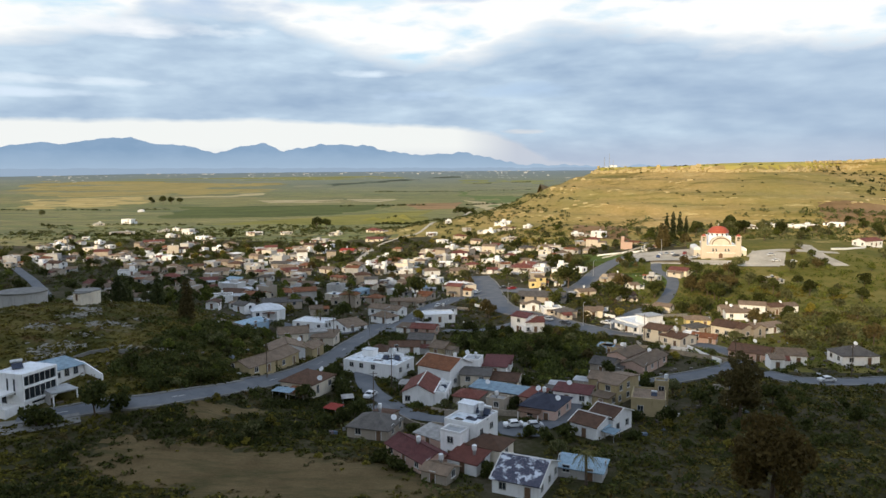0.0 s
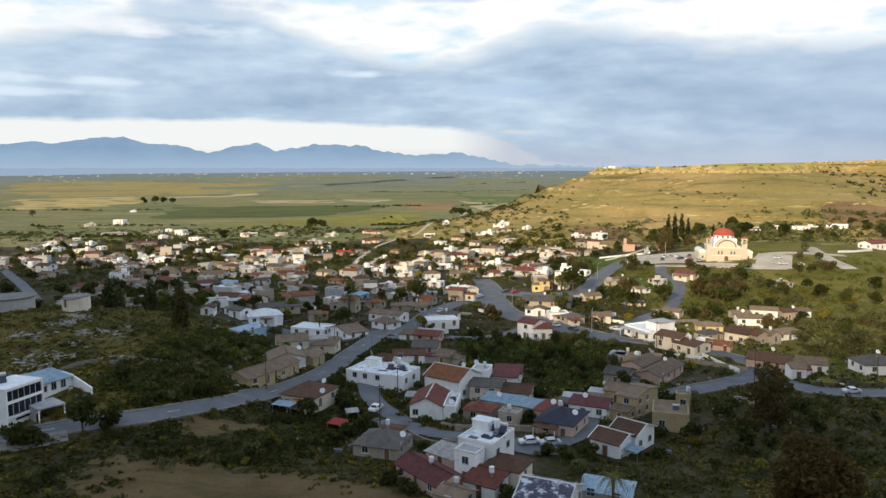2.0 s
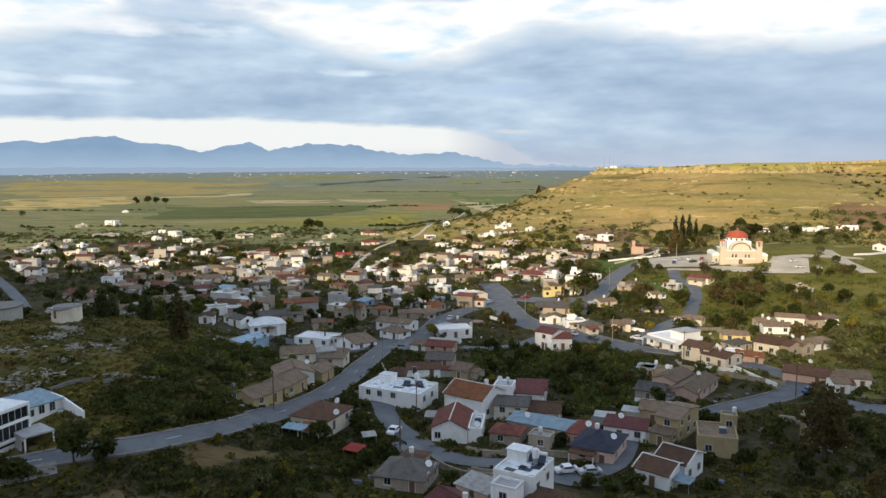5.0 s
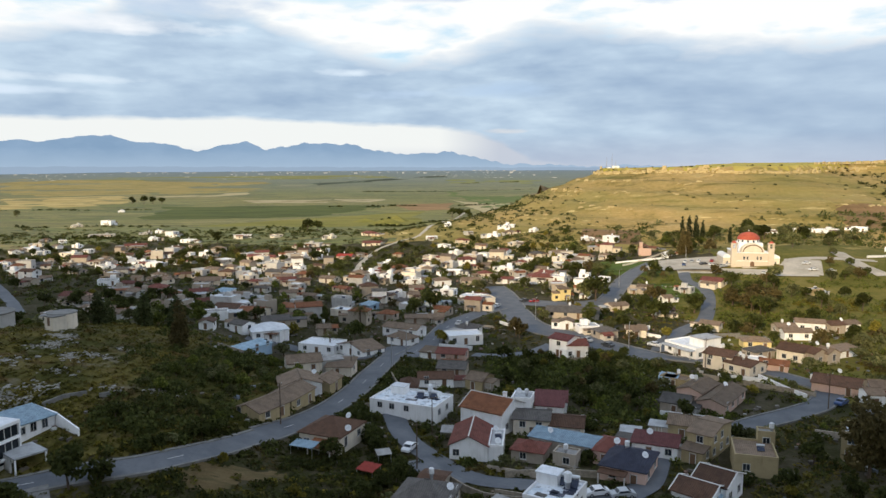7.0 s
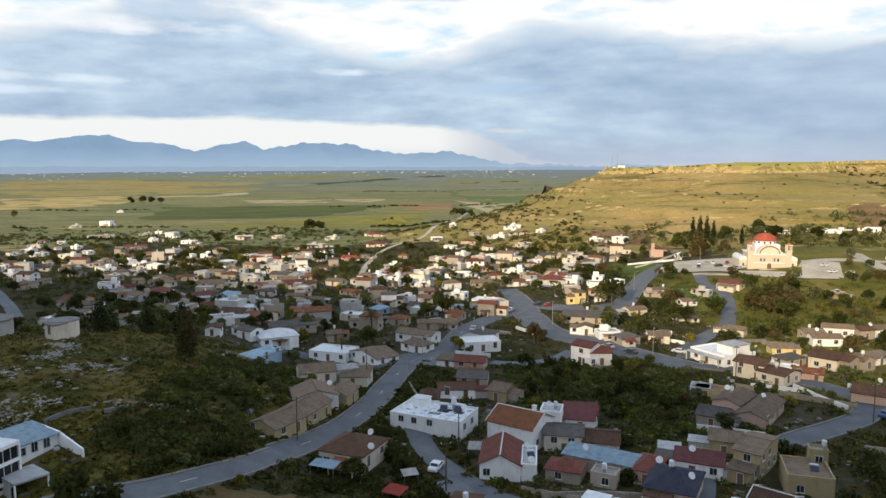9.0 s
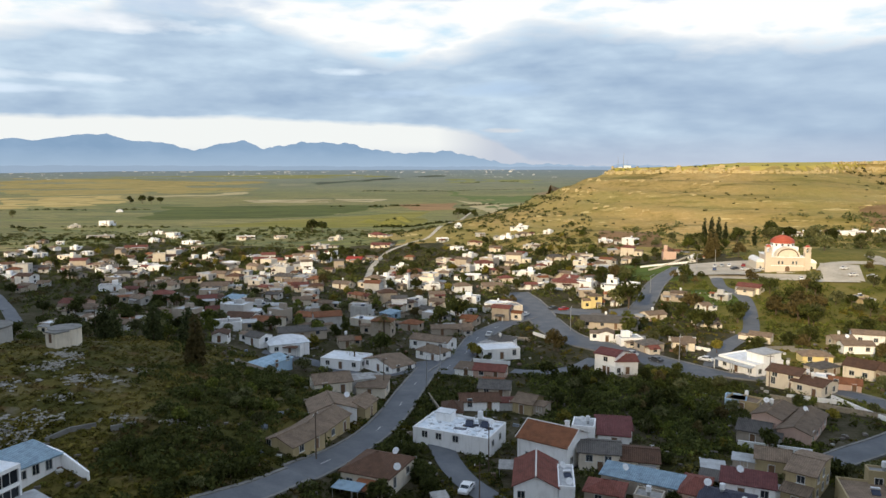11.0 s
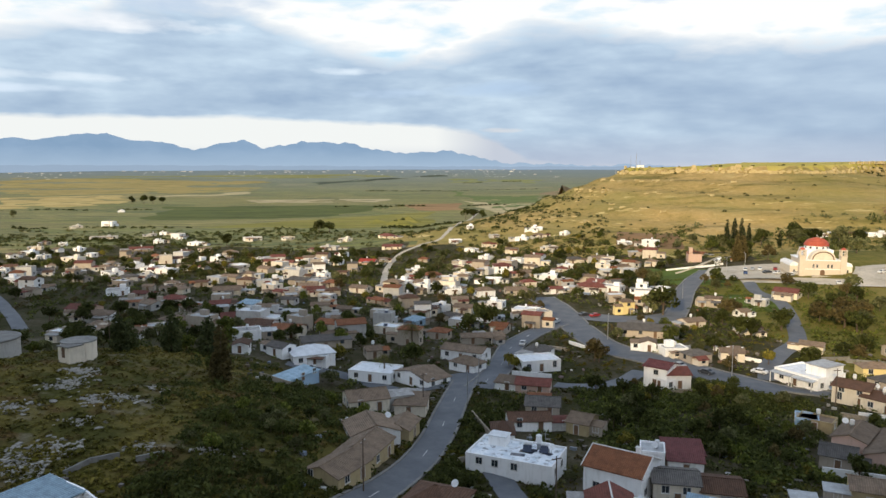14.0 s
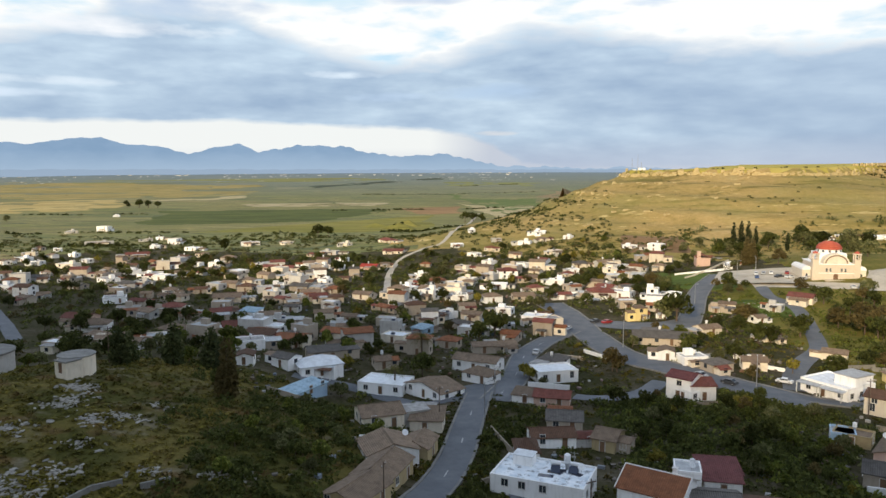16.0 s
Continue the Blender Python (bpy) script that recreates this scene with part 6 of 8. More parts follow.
house(-31.3, 636.3, 6.9, 20, 6.1, 6.5, 2.6, "flat", "white", "white", False, 1)
house(-42.8, 589.2, 0.3, 8, 12.1, 9.1, 2.5, "flat", "white", "white", False, 1)
house(-19.2, 561.3, 0.4, 20, 10.7, 8.0, 2.7, "hip", "cream", "orange", False, 1)
house(-31.4, 543.1, -1.1, -40, 10.4, 7.8, 2.4, "flat", "white", "white", False, 1)
house(1.8, 469.9, -2.6, -32, 8.9, 6.6, 2.3, "gable", "cream", "tan", False, 1)
house(69.5, 532.9, 4.8, 20, 10.3, 7.7, 2.5, "flat", "white", "white", False, 1)
house(83.2, 520.8, 4.9, -40, 12.2, 9.2, 4.6, "flat", "white", "white", False, 2)
house(100.9, 479.5, 3.9, -40, 9.4, 7.1, 2.3, "gable", "tan", "orange", False, 1)
house(101.6, 442.5, 5.5, -40, 6.2, 6.1, 2.1, "flat", "white", "white", False, 1)
house(27.2, 337.0, -0.9, 8, 6.3, 6.2, 4.9, "hip", "yellow", "tan", False, 2)
house(36.6, 339.9, -0.8, -22, 5.2, 6.2, 2.2, "gable", "white", "tan", False, 1)
house(60.0, 346.7, 0.2, -22, 8.0, 6.2, 2.3, "flat", "tan", "tan", False, 1)
house(65.3, 350.1, 0.6, -22, 8.6, 6.4, 2.4, "gable", "cream", "tan", False, 1)
house(45.1, 313.6, -0.8, 20, 9.2, 6.9, 2.2, "gable", "cream", "tan", False, 1)
house(60.5, 302.2, -0.5, 8, 9.0, 6.7, 2.4, "gable", "cream", "brown", False, 1)
house(82.4, 345.6, 0.8, -40, 7.6, 6.1, 2.5, "flat", "white", "white", False, 1)
house(68.9, 329.4, -0.5, 20, 5.2, 6.2, 2.3, "gable", "white", "tan", False, 1)
house(97.9, 356.6, 2.3, -40, 12.9, 9.7, 2.6, "gable", "cream", "red", False, 1)
house(207.8, 531.6, 11.3, -32, 10.3, 7.7, 2.5, "flat", "white", "white", False, 1)
house(195.6, 533.1, 10.0, -12, 8.7, 6.5, 2.7, "flat", "white", "white", False, 1)
house(222.5, 526.3, 11.0, -32, 11.8, 8.9, 2.6, "flat", "white", "white", False, 1)
house(231.3, 525.8, 11.4, 20, 15.9, 11.9, 2.5, "flat", "white", "white", False, 1)
house(250.8, 523.0, 12.8, -32, 12.9, 9.7, 2.6, "flat", "white", "white", False, 1)
house(229.0, 438.5, 8.0, 27, 15.0, 8.5, 3.2, "gable", "white", "red", True, 1, rise=1.6, foot=4.0, label="long white house with red tiled roof in a meadow")
house(134.9, 339.6, 1.3, 20, 8.5, 6.3, 2.4, "flat", "stone", "slab", False, 1)
house(25.2, 297.1, -0.1, -12, 23.2, 11.3, 2.3, "gable", "tan", "grey", False, 1)
house(20.2, 276.5, 0.0, -12, 5.6, 6.2, 2.6, "cross", "white", "tan", False, 1)
house(26.6, 272.3, -0.5, 8, 8.7, 6.6, 2.4, "flat", "white", "slab", False, 1)
house(31.1, 264.8, -0.4, 20, 8.6, 6.5, 2.5, "hip", "tan", "grey", False, 1)
house(42.1, 266.5, -0.1, -12, 7.8, 6.3, 2.4, "gable", "cream", "tan", False, 1)
house(-12.3, 334.4, -1.3, -22, 13.1, 9.9, 2.5, "flat", "white", "white", False, 1)
house(-8.4, 329.8, -1.2, 20, 10.8, 8.1, 2.4, "flat", "white", "white", False, 1)
house(-11.9, 312.4, -1.0, -22, 8.1, 6.2, 4.8, "gable", "tan", "red", False, 2)
house(-28.0, 287.9, -0.6, 20, 9.3, 7.0, 2.2, "gable", "tan", "tan", False, 1)
house(-14.2, 268.3, -0.3, -40, 8.6, 6.5, 2.2, "mono", "white", "grey", False, 1)
house(-34.2, 285.8, -0.4, 8, 8.2, 6.2, 2.3, "gable", "tan", "tan", False, 1)
house(-40.2, 321.8, -1.2, -40, 8.5, 6.4, 2.4, "gable", "tan", "grey", False, 1)
house(-24.1, 302.8, -0.7, -22, 7.1, 6.2, 2.5, "gable", "tan", "orange", False, 1)

# ---- the domed church ----
def arch_pts(w, spring, top, n=12):
    return [(-w / 2, 0.0)] + [(-math.cos(math.pi * i / n) * w / 2, spring + math.sin(math.pi * i / n) * (top - spring)) for i in range(n + 1)] + [(w / 2, 0.0)]


def wall_piece(bm, outline, y0, y1, dz=0.0, dx=0.0):
    hull(bm, [(x + dx, y1, z + dz) for x, z in outline], [(x + dx, y0, z + dz) for x, z in outline])


church = thing("church", 128.6, 397.8, 6.6, -8, "large cream church with red dome and twin bell towers", "church")
church.scale = (0.755, 0.77, 0.80)
bm = boxes((-10.5, -13, -2, 10.5, 13, 8.6))
part("nave", bm, SANDSTONE, church)
bm = boxes((-10.9, -13.4, 8.6, 10.9, 13.4, 9.1), (-10.7, -13.2, 3.6, 10.7, -13.0, 3.9))
part("cornice", bm, WALL["white"], church)
bm = bmesh.new()
wall_piece(bm, arch_pts(14.5, 0.2, 5.6), -13.2, 13.2, 9.1)
part("vault", bm, WALL["cream"], church)
bm = bmesh.new()
ring = arch_pts(12.6, 0.1, 4.9)[1:-1]
inner = arch_pts(11.4, 0.1, 4.3)[1:-1]
for (a, b), (c, d) in zip(zip(ring, ring[1:]), zip(inner, inner[1:])):
    hull(bm, [(a[0], -13.2, a[1] + 9.15), (b[0], -13.2, b[1] + 9.15), (d[0], -13.2, d[1] + 9.15), (c[0], -13.2, c[1] + 9.15)],
         [(a[0], -13.45, a[1] + 9.15), (b[0], -13.45, b[1] + 9.15), (d[0], -13.45, d[1] + 9.15), (c[0], -13.45, c[1] + 9.15)])
bmesh.ops.recalc_face_normals(bm, faces=bm.faces)
part("arch_moulding", bm, TIMBER, church, "dark round arch moulding over the front")
part("crossing", boxes((-7.6, -7.6, 9.1, 7.6, 7.6, 14.4)), WALL["white"], church)
bm = bmesh.new()
tube(bm, (0, 0, 14.4), (0, 0, 16.3), 6.9, 6.9, 24)
drum = part("drum", bm, WALL["white"], church)
for i in range(12):
    a = i * 30 + 15
    hang(FARWIN, drum, math.sin(radians(a)) * 6.88, -math.cos(radians(a)) * 6.88, 14.75, a, "window")
bm = bmesh.new()
for i in range(6):
    a, b = i * 15, (i + 1) * 15
    tube(bm, (0, 0, 16.3 + 4.6 * math.sin(radians(a))), (0, 0, 16.3 + 4.6 * math.sin(radians(b))), 7.3 * math.cos(radians(a)), max(0.15, 7.3 * math.cos(radians(b))), 24)
part("dome", bm, DOME_RED, church, "red rounded dome", True)
part("cross", boxes((-0.09, -0.09, 20.8, 0.09, 0.09, 22.6), (-0.55, -0.08, 21.7, 0.55, 0.08, 21.88)), TRIM, church)
for s in (-1, 1):
    x = s * 11.6
    tower = part("bell_tower", boxes((x - 1.7, -13.6, -2, x + 1.7, -10.2, 11.2)), SANDSTONE, church)
    part("ledge", boxes((x - 1.95, -13.85, 11.2, x + 1.95, -9.95, 11.6)), SANDSTONE, tower)
    for px in (-1.4, 1.4):
        for py in (-13.3, -10.5):
            part("pillar", boxes((x + px - 0.3, py - 0.3, 11.6, x + px + 0.3, py + 0.3, 14.4)), SANDSTONE, tower)
    part("belfry_cap", boxes((x - 1.9, -13.8, 14.4, x + 1.9, -10.0, 14.9)), SANDSTONE, tower)
    bm = bmesh.new()
    tube(bm, (x, -11.9, 14.9), (x, -11.9, 15.7), 1.6, 1.2, 16)
    tube(bm, (x, -11.9, 15.7), (x, -11.9, 16.2), 1.2, 0.2, 16)
    part("cupola", bm, DOME_RED, tower, "small red cupola")
    bm = bmesh.new()
    tube(bm, (x, -11.9, 12.6), (x, -11.9, 13.4), 0.5, 0.25, 10)
    part("bell", bm, STEEL, tower)
    x = s * 15.2
    bm = boxes((x - 2.6, -10, -2, x + 2.6, 10, 5.2))
    part("side_aisle", bm, WALL["cream"], church)
    bm = bmesh.new()
    wall_piece(bm, arch_pts(5.4, 0.1, 2.2), -10.3, 10.3, 5.2, x)
    part("aisle_vault", bm, WALL["white"], church)
    window(church, x, -10.0, 1.2, 0, True, True)
    window(church, s * 5.2, -13.0, 4.6, 0, True, True)
    window(church, s * 3.1, -13.0, 4.6, 0, True, True)
bm = bmesh.new()
wall_piece(bm, arch_pts(2.6, 2.2, 3.5), -13.12, -12.9)
part("door", bm, TIMBER, church)
bm = boxes((-6.5, -16.5, -2, 6.5, -13.0, 0.25), (-7.0, -17.2, -2, 7.0, -16.5, 0.08))
part("front_steps", bm, PAVING, church)

# ---- old belfry church among the trees ----
old = thing("chapel", 90.0, 454.0, land(90.0, 454.0), -10, "small old orange stone chapel with a belfry", "chapel")
old.scale = (0.7, 0.7, 0.8)
part("nave", boxes((-5, -5, -2, 5, 9, 5.5)), WALL["pink"], old)
part("belfry", boxes((-4.6, -5.2, 5.5, -2.0, -2.6, 9.5), (-4.8, -5.4, 9.5, -1.8, -2.4, 9.9)), WALL["pink"], old)
bm = bmesh.new()
slope_roof(bm, 10, 14, 5.5, "cross", 2.2, 0.3)
bmesh.ops.translate(bm, verts=bm.verts, vec=(0, 2, 0))
part("roof", bm, ROOF["orange"], old)

# ---- modern white house on the slope ----
villa = thing("modern_house", -93.8, 136.0, 7.5, 75, "white modern two-storey house with long dark window bands", "house")
part("plinth", boxes((-4.1, -3.5, -4, 4.1, 3.6, 1.5)), WALL["white"], villa)
part("wall", boxes((-4.25, -3.7, 6.75, 4.25, 3.7, 7.3), (-4.25, -3.7, 1.5, -3.9, 3.7, 6.75), (3.9, -3.7, 1.5, 4.25, 3.7, 6.75), (-3.9, 3.35, 1.5, 3.9, 3.7, 6.75)), WALL["white"], villa)
part("floor_slab", boxes((-3.9, -3.7, 4.25, 3.9, 3.35, 4.75)), WALL["white"], villa)
part("lower_slab", boxes((-4.25, -4.1, 1.5, 4.25, -3.7, 1.9)), WALL["white"], villa)
part("roof", boxes((-4.0, -3.4, 7.3, 4.0, 3.5, 7.36)), ROOF["white"], villa)
for z, h in ((1.92, 2.3), (4.77, 1.96)):
    p = part("window_band", boxes((-3.85, -3.42, z, 3.85, -3.36, z + h)), GLASS, villa, "long dark window band")
    for x in (-2.6, -1.3, 0.0, 1.3, 2.6):
        part("mullion", boxes((x - 0.05, -3.48, z, x + 0.05, -3.3, z + h)), FRAME, p)
part("slit_window", boxes((-2.2, -3.56, 0.75, 1.6, -3.48, 1.15)), GLASS, villa)
for y in (-1.4, 0.4):
    part("slit_window", boxes((-4.29, y - 0.22, 3.0, -4.2, y + 0.22, 6.2)), GLASS, villa)
part("terrace_wall", boxes((-7.6, -2.4, -4, -4.25, 3.4, 1.0)), WALL["white"], villa)
part("terrace_roof", boxes((-7.8, -1.6, 3.4, -4.25, 3.6, 3.75)), WALL["white"], villa)
part("terrace_door", boxes((-4.33, 0.9, 1.0, -4.2, 2.6, 3.2)), GLASS, villa)
for y in (-1.4, 3.3):
    part("terrace_post", boxes((-7.6, y - 0.13, 1.0, -7.34, y + 0.13, 3.4)), WALL["white"], villa)
carport = thing("carport", -87.6, 137.2, 7.4, 55, "open carport with a flat pale concrete roof", "carport")
part("carport_roof", boxes((-2.6, -2.6, 2.5, 2.6, 3.0, 2.78)), ROOF["slab"], carport)
part("back_wall", boxes((-2.4, 2.7, -3, 2.4, 2.95, 2.5)), WALL["grey"], carport)
part("side_wall", boxes((-2.6, -1.0, -3, -2.35, 2.95, 2.5)), WALL["grey"], carport)
for x in (-2.4, 2.4):
    part("carport_post", boxes((x - 0.12, -2.5, -3, x + 0.12, -2.26, 2.5)), WALL["white"], carport)
heater(*(villa.matrix_world @ Vector((-1.2, 1.0, 7.36))), 40).scale = (1.3, 1.3, 1.1)
wing = thing("house_wing", -94.8, 145.1, 9.9, 64, "low white modern house wing with pale blue sloped roof", "house")
bm = bmesh.new()
hull(bm, [(-6, -3.5, -4), (6, -3.5, -4), (6, 3.5, -4), (-6, 3.5, -4)], [(-6, -3.5, 2.3), (6, -3.5, 2.3), (6, 3.5, 3.0), (-6, 3.5, 3.0)])
part("wall", bm, WALL["white"], wing)
bm = bmesh.new()
hull(bm, [(-6.3, -4.1, 2.28), (6.3, -4.1, 2.28), (6.3, 3.8, 3.05), (-6.3, 3.8, 3.05)], [(-6.3, -4.1, 2.5), (6.3, -4.1, 2.5), (6.3, 3.8, 3.27), (-6.3, 3.8, 3.27)])
part("roof", bm, ROOF["blue"], wing)
bm = bmesh.new()
hull(bm, [(6.05, -3.5, -4), (6.35, -3.5, -4), (6.35, 3.5, -4), (6.05, 3.5, -4)], [(6.05, -3.5, 2.6), (6.35, -3.5, 2.6), (6.35, 3.5, 3.2), (6.05, 3.5, 3.2)])
hull(bm, [(5.4, -10.6, -5), (5.7, -10.6, -5), (6.35, -3.5, -5), (6.05, -3.5, -5)], [(5.4, -10.6, 1.0), (5.7, -10.6, 1.0), (6.35, -3.5, 2.6), (6.05, -3.5, 2.6)])
bmesh.ops.recalc_face_normals(bm, faces=bm.faces)
part("wing_wall", bm, WALL["white"], wing, "tapering white end wall")
for i in range(5):
    window(wing, -4.4 + i * 2.1, -3.5, 0.55, 0, True, i > 2)
drive = strip("driveway", smooth_line([(-80, 131), (-83, 129), (-88, 126), (-95, 123)]), (-3, -1, 1, 3), (0.22, 0.25, 0.25, 0.22), CONCRETE)
tagged(drive, "pale concrete driveway before the modern house", "driveway", "", "structure")

# ---- water tanks on the hill ----
tank = thing("water_reservoir", -147, 216, land(-147, 216) + 1.2, 0, "round concrete water reservoir on the scrub hill", "reservoir")
bm = bmesh.new()
tube(bm, (0, 0, -4), (0, 0, 4.0), 7.0, 7.0, 40)
part("drum", bm, WALL["grey"], tank)
bm = bmesh.new()
tube(bm, (0, 0, 4.0), (0, 0, 4.4), 7.25, 7.25, 40)
part("lid", bm, CONCRETE, tank)
pump = thing("pump_house", -119.5, 204, land(-119.5, 204) + 1.9, -28, "round concrete tank with a square pump room on the scrub hill", "pump house")
bm = bmesh.new()
tube(bm, (-1.0, 1.6, -3), (-1.0, 1.6, 1.8), 3.5, 3.5, 32)
part("tank", bm, WALL["cream"], pump)
bm = bmesh.new()
tube(bm, (-1.0, 1.6, 1.8), (-1.0, 1.6, 2.05), 3.65, 3.65, 32)
part("tank_lid", bm, CONCRETE, pump)
part("wall", boxes((-0.6, -3.4, -3, 3.0, 0.2, 1.7)), WALL["cream"], pump)
part("roof_slab", boxes((-0.8, -3.6, 1.7, 3.2, 0.0, 1.92)), CONCRETE, pump)
hang(DOOR, pump, 1.2, -3.4, -0.5, 0)

# ---- mast and huts on the hill's edge ----
for x, y, h in ((128, 778, 13), (138, 782, 8), (112, 772, 6), (133, 776, 15), (121, 775, 7)):
    m = thing("mast", x, y, land(x, y), 0, "thin steel aerial mast on the hilltop", "mast", "hilltop masts")
    bm = bmesh.new()
    tube(bm, (0, 0, -0.5), (0, 0, h), 0.25, 0.12, 6)
    part("post", bm, STEEL, m)
    part("hut", boxes((0.6, -1.5, -0.5, 3.6, 1.5, 2.4)), WALL["white"], m)


# ---- roof clutter of the two white flat-roofed houses ----
def clutter(cx, cy, z, yaw, w, d, seed):
    r, m = random.Random(seed), pose(cx, cy, z, 0, 0, yaw)
    hut = thing("roof_hut", *(m @ Vector((-w * 0.28, d * 0.28, 0))), yaw, "small white stair hut on a flat roof", "hut", "roof huts")
    part("wall", boxes((-1.7, -1.3, -0.1, 1.7, 1.3, 1.7)), WALL["white"], hut)
    part("roof", boxes((-1.85, -1.45, 1.7, 1.85, 1.45, 1.85)), ROOF["white"], hut)
    for i in range(3):
        q = m @ Vector((w * (0.12 + 0.1 * i), d * r.uniform(0.05, 0.3), 0))
        heater(q.x, q.y, q.z, yaw + r.uniform(-15, 15), i != 1)
    for i in range(5):
        q = m @ Vector((w * r.uniform(-0.4, 0.4), d * r.uniform(-0.35, 0.2), 0))
        mat = thing("roof_mat", q.x, q.y, q.z + 0.01, yaw + r.uniform(-20, 20), "dark flat sheet lying on a roof", "sheet", "roof sheets")
        part("sheet", boxes((-r.uniform(0.6, 1.4), -0.6, 0, r.uniform(0.6, 1.4), 0.5, 0.07)), r.choice([PANEL, ROOF["navy"], ROOF["grey"]]), mat)
    a = thing("aerial", *(m @ Vector((w * 0.3, d * 0.35, 0))), yaw, "thin television aerial on a roof", "aerial", "roof aerials")
    bm = bmesh.new()
    tube(bm, (0, 0, -0.1), (0, 0, 3.2), 0.03, None, 6)
    part("post", bm, STEEL, a)
    part("arm", boxes((-0.7, -0.02, 2.9, 0.7, 0.02, 2.95)), STEEL, a)


clutter(-27.3, 182.6, 4.87, -23, 15.0, 8.6, 1)
clutter(-1.6, 129.6, 8.07, -28, 6.4, 8.0, 2)

# distant town on the plain
r = random.Random(3)
bm = bmesh.new()
for i in range(230):
    a, q = r.choice([(-31, 2.2), (-22, 3.0), (-16, 2.0), (-9, 2.6), (-5, 2.4), (-1, 2.2), (3, 2.0)]), r.choice([3150, 3500, 3900, 4200, 4420])
    a = radians(r.gauss(*a))
    q += r.uniform(-60, 60)
    x, y, w = math.sin(a) * q, math.cos(a) * q, r.choice([4, 5, 6, 8, 10, 18])
    box(bm, x, y, land(x, y) - 2, x + w, y + 8, land(x, y) + r.uniform(0.6, 1.9))
tagged(part("distant_town", bm, WALL["grey"]), "pale houses of far towns on the plain", "town", "", "stuff")


# broken limestone ledges along the flat-topped hill
r = random.Random(9)
vs, fs = [], []
def slab_rock(x, y, l, d, h, a):
    o = len(vs)
    z = land(x, y)
    ca, sa = math.cos(a), math.sin(a)
    for zz, k in ((-1.0, 1.0), (h, 0.8)):
        for sx, sy in ((-1, -1), (1, -1), (1, 1), (-1, 1)):
            px, py = sx * l * k * r.uniform(0.75, 1.1), sy * d * k * r.uniform(0.75, 1.1)
            vs.append((x + px * ca - py * sa, y + px * sa + py * ca, z + zz * r.uniform(0.8, 1.15)))
    for f in ((4, 5, 6, 7), (0, 1, 5, 4), (1, 2, 6, 5), (2, 3, 7, 6), (3, 0, 4, 7)):
        fs.append(tuple(o + i for i in f))


edge = smooth_line(CREST[3:12], 3.0)
for i, q in enumerate(edge[:-1]):
    t = edge[i + 1] - q
    a = math.atan2(t.y, t.x)
    if waves(q.x * 0.03, 2) > -0.45:
        for k in range(2):
            slab_rock(q.x + r.gauss(0, 1.5) + math.sin(a) * r.uniform(0, 5), q.y + r.gauss(0, 1.5) - math.cos(a) * r.uniform(0, 5), r.uniform(1.2, 3.5), r.uniform(0.6, 1.4), r.uniform(0.8, 2.4), a + r.gauss(0, 0.2))
for i in range(520):
    x, y = r.uniform(40, 520), r.uniform(560, 770)
    k, _, m = rise_of(x, y)
    if 0.15 < k < 0.98 and math.sin(m * 0.17 + 0.02 * x) > 0.35 and waves(x * 0.02, y * 0.05) > -0.1:
        slab_rock(x, y, r.uniform(0.8, 3.2), r.uniform(0.4, 1.0), r.uniform(0.3, 1.0), r.gauss(0, 0.35))
tagged(soup("limestone_ledges", vs, fs, LEDGE), "pale broken limestone ledges on the hillside", "rocks", "", "stuff")

# ---- gardens, trees and scrub ----
SITES = [(o.matrix_world.translation.x, o.matrix_world.translation.y) for o in scene.objects if o.get("category") in ("house", "church", "chapel")]


def clear_of(x, y, room):
    return all(abs(x - a) > room or abs(y - b) > room or (x - a) ** 2 + (y - b) ** 2 > room * room for a, b in SITES)


# houses that fill the quarters farther off
rng = random.Random(11)
quarters = [(-330, -110, 360, 470, 36), (-120, 0, 330, 480, 12), (-40, 90, 400, 500, 18), (-270, -60, 440, 545, 18), (-140, -70, 262, 330, 6), (-190, -50, 255, 390, 18), (-150, 0, 280, 410, 24), (0, 60, 300, 420, 8)]
for x0, x1, y0, y1, n in quarters:
    for x, y in scatter(n, x0, x1, y0, y1, n, lambda x, y: clear_of(x, y, 10.5) and not on_road(x, y, 6)):
        SITES.append((x, y))
        wall = rng.choice(["white", "grey", "cream", "tan", "white", "grey", "tan"])
        roof = rng.choice(["flat", "flat", "flat", "gable", "gable", "hip"])
        top = rng.choice(["white", "slab"]) if roof == "flat" else rng.choice(["tan", "tan", "brown", "orange", "grey", "tan", "red"])
        w = rng.uniform(8, 13)
        house(x, y, land(x, y), rng.choice([-32, -22, -12, 8, 20]), w, w * 0.75, rng.choice([2.7, 2.9, 2.9, 5.2]), roof, wall, top)

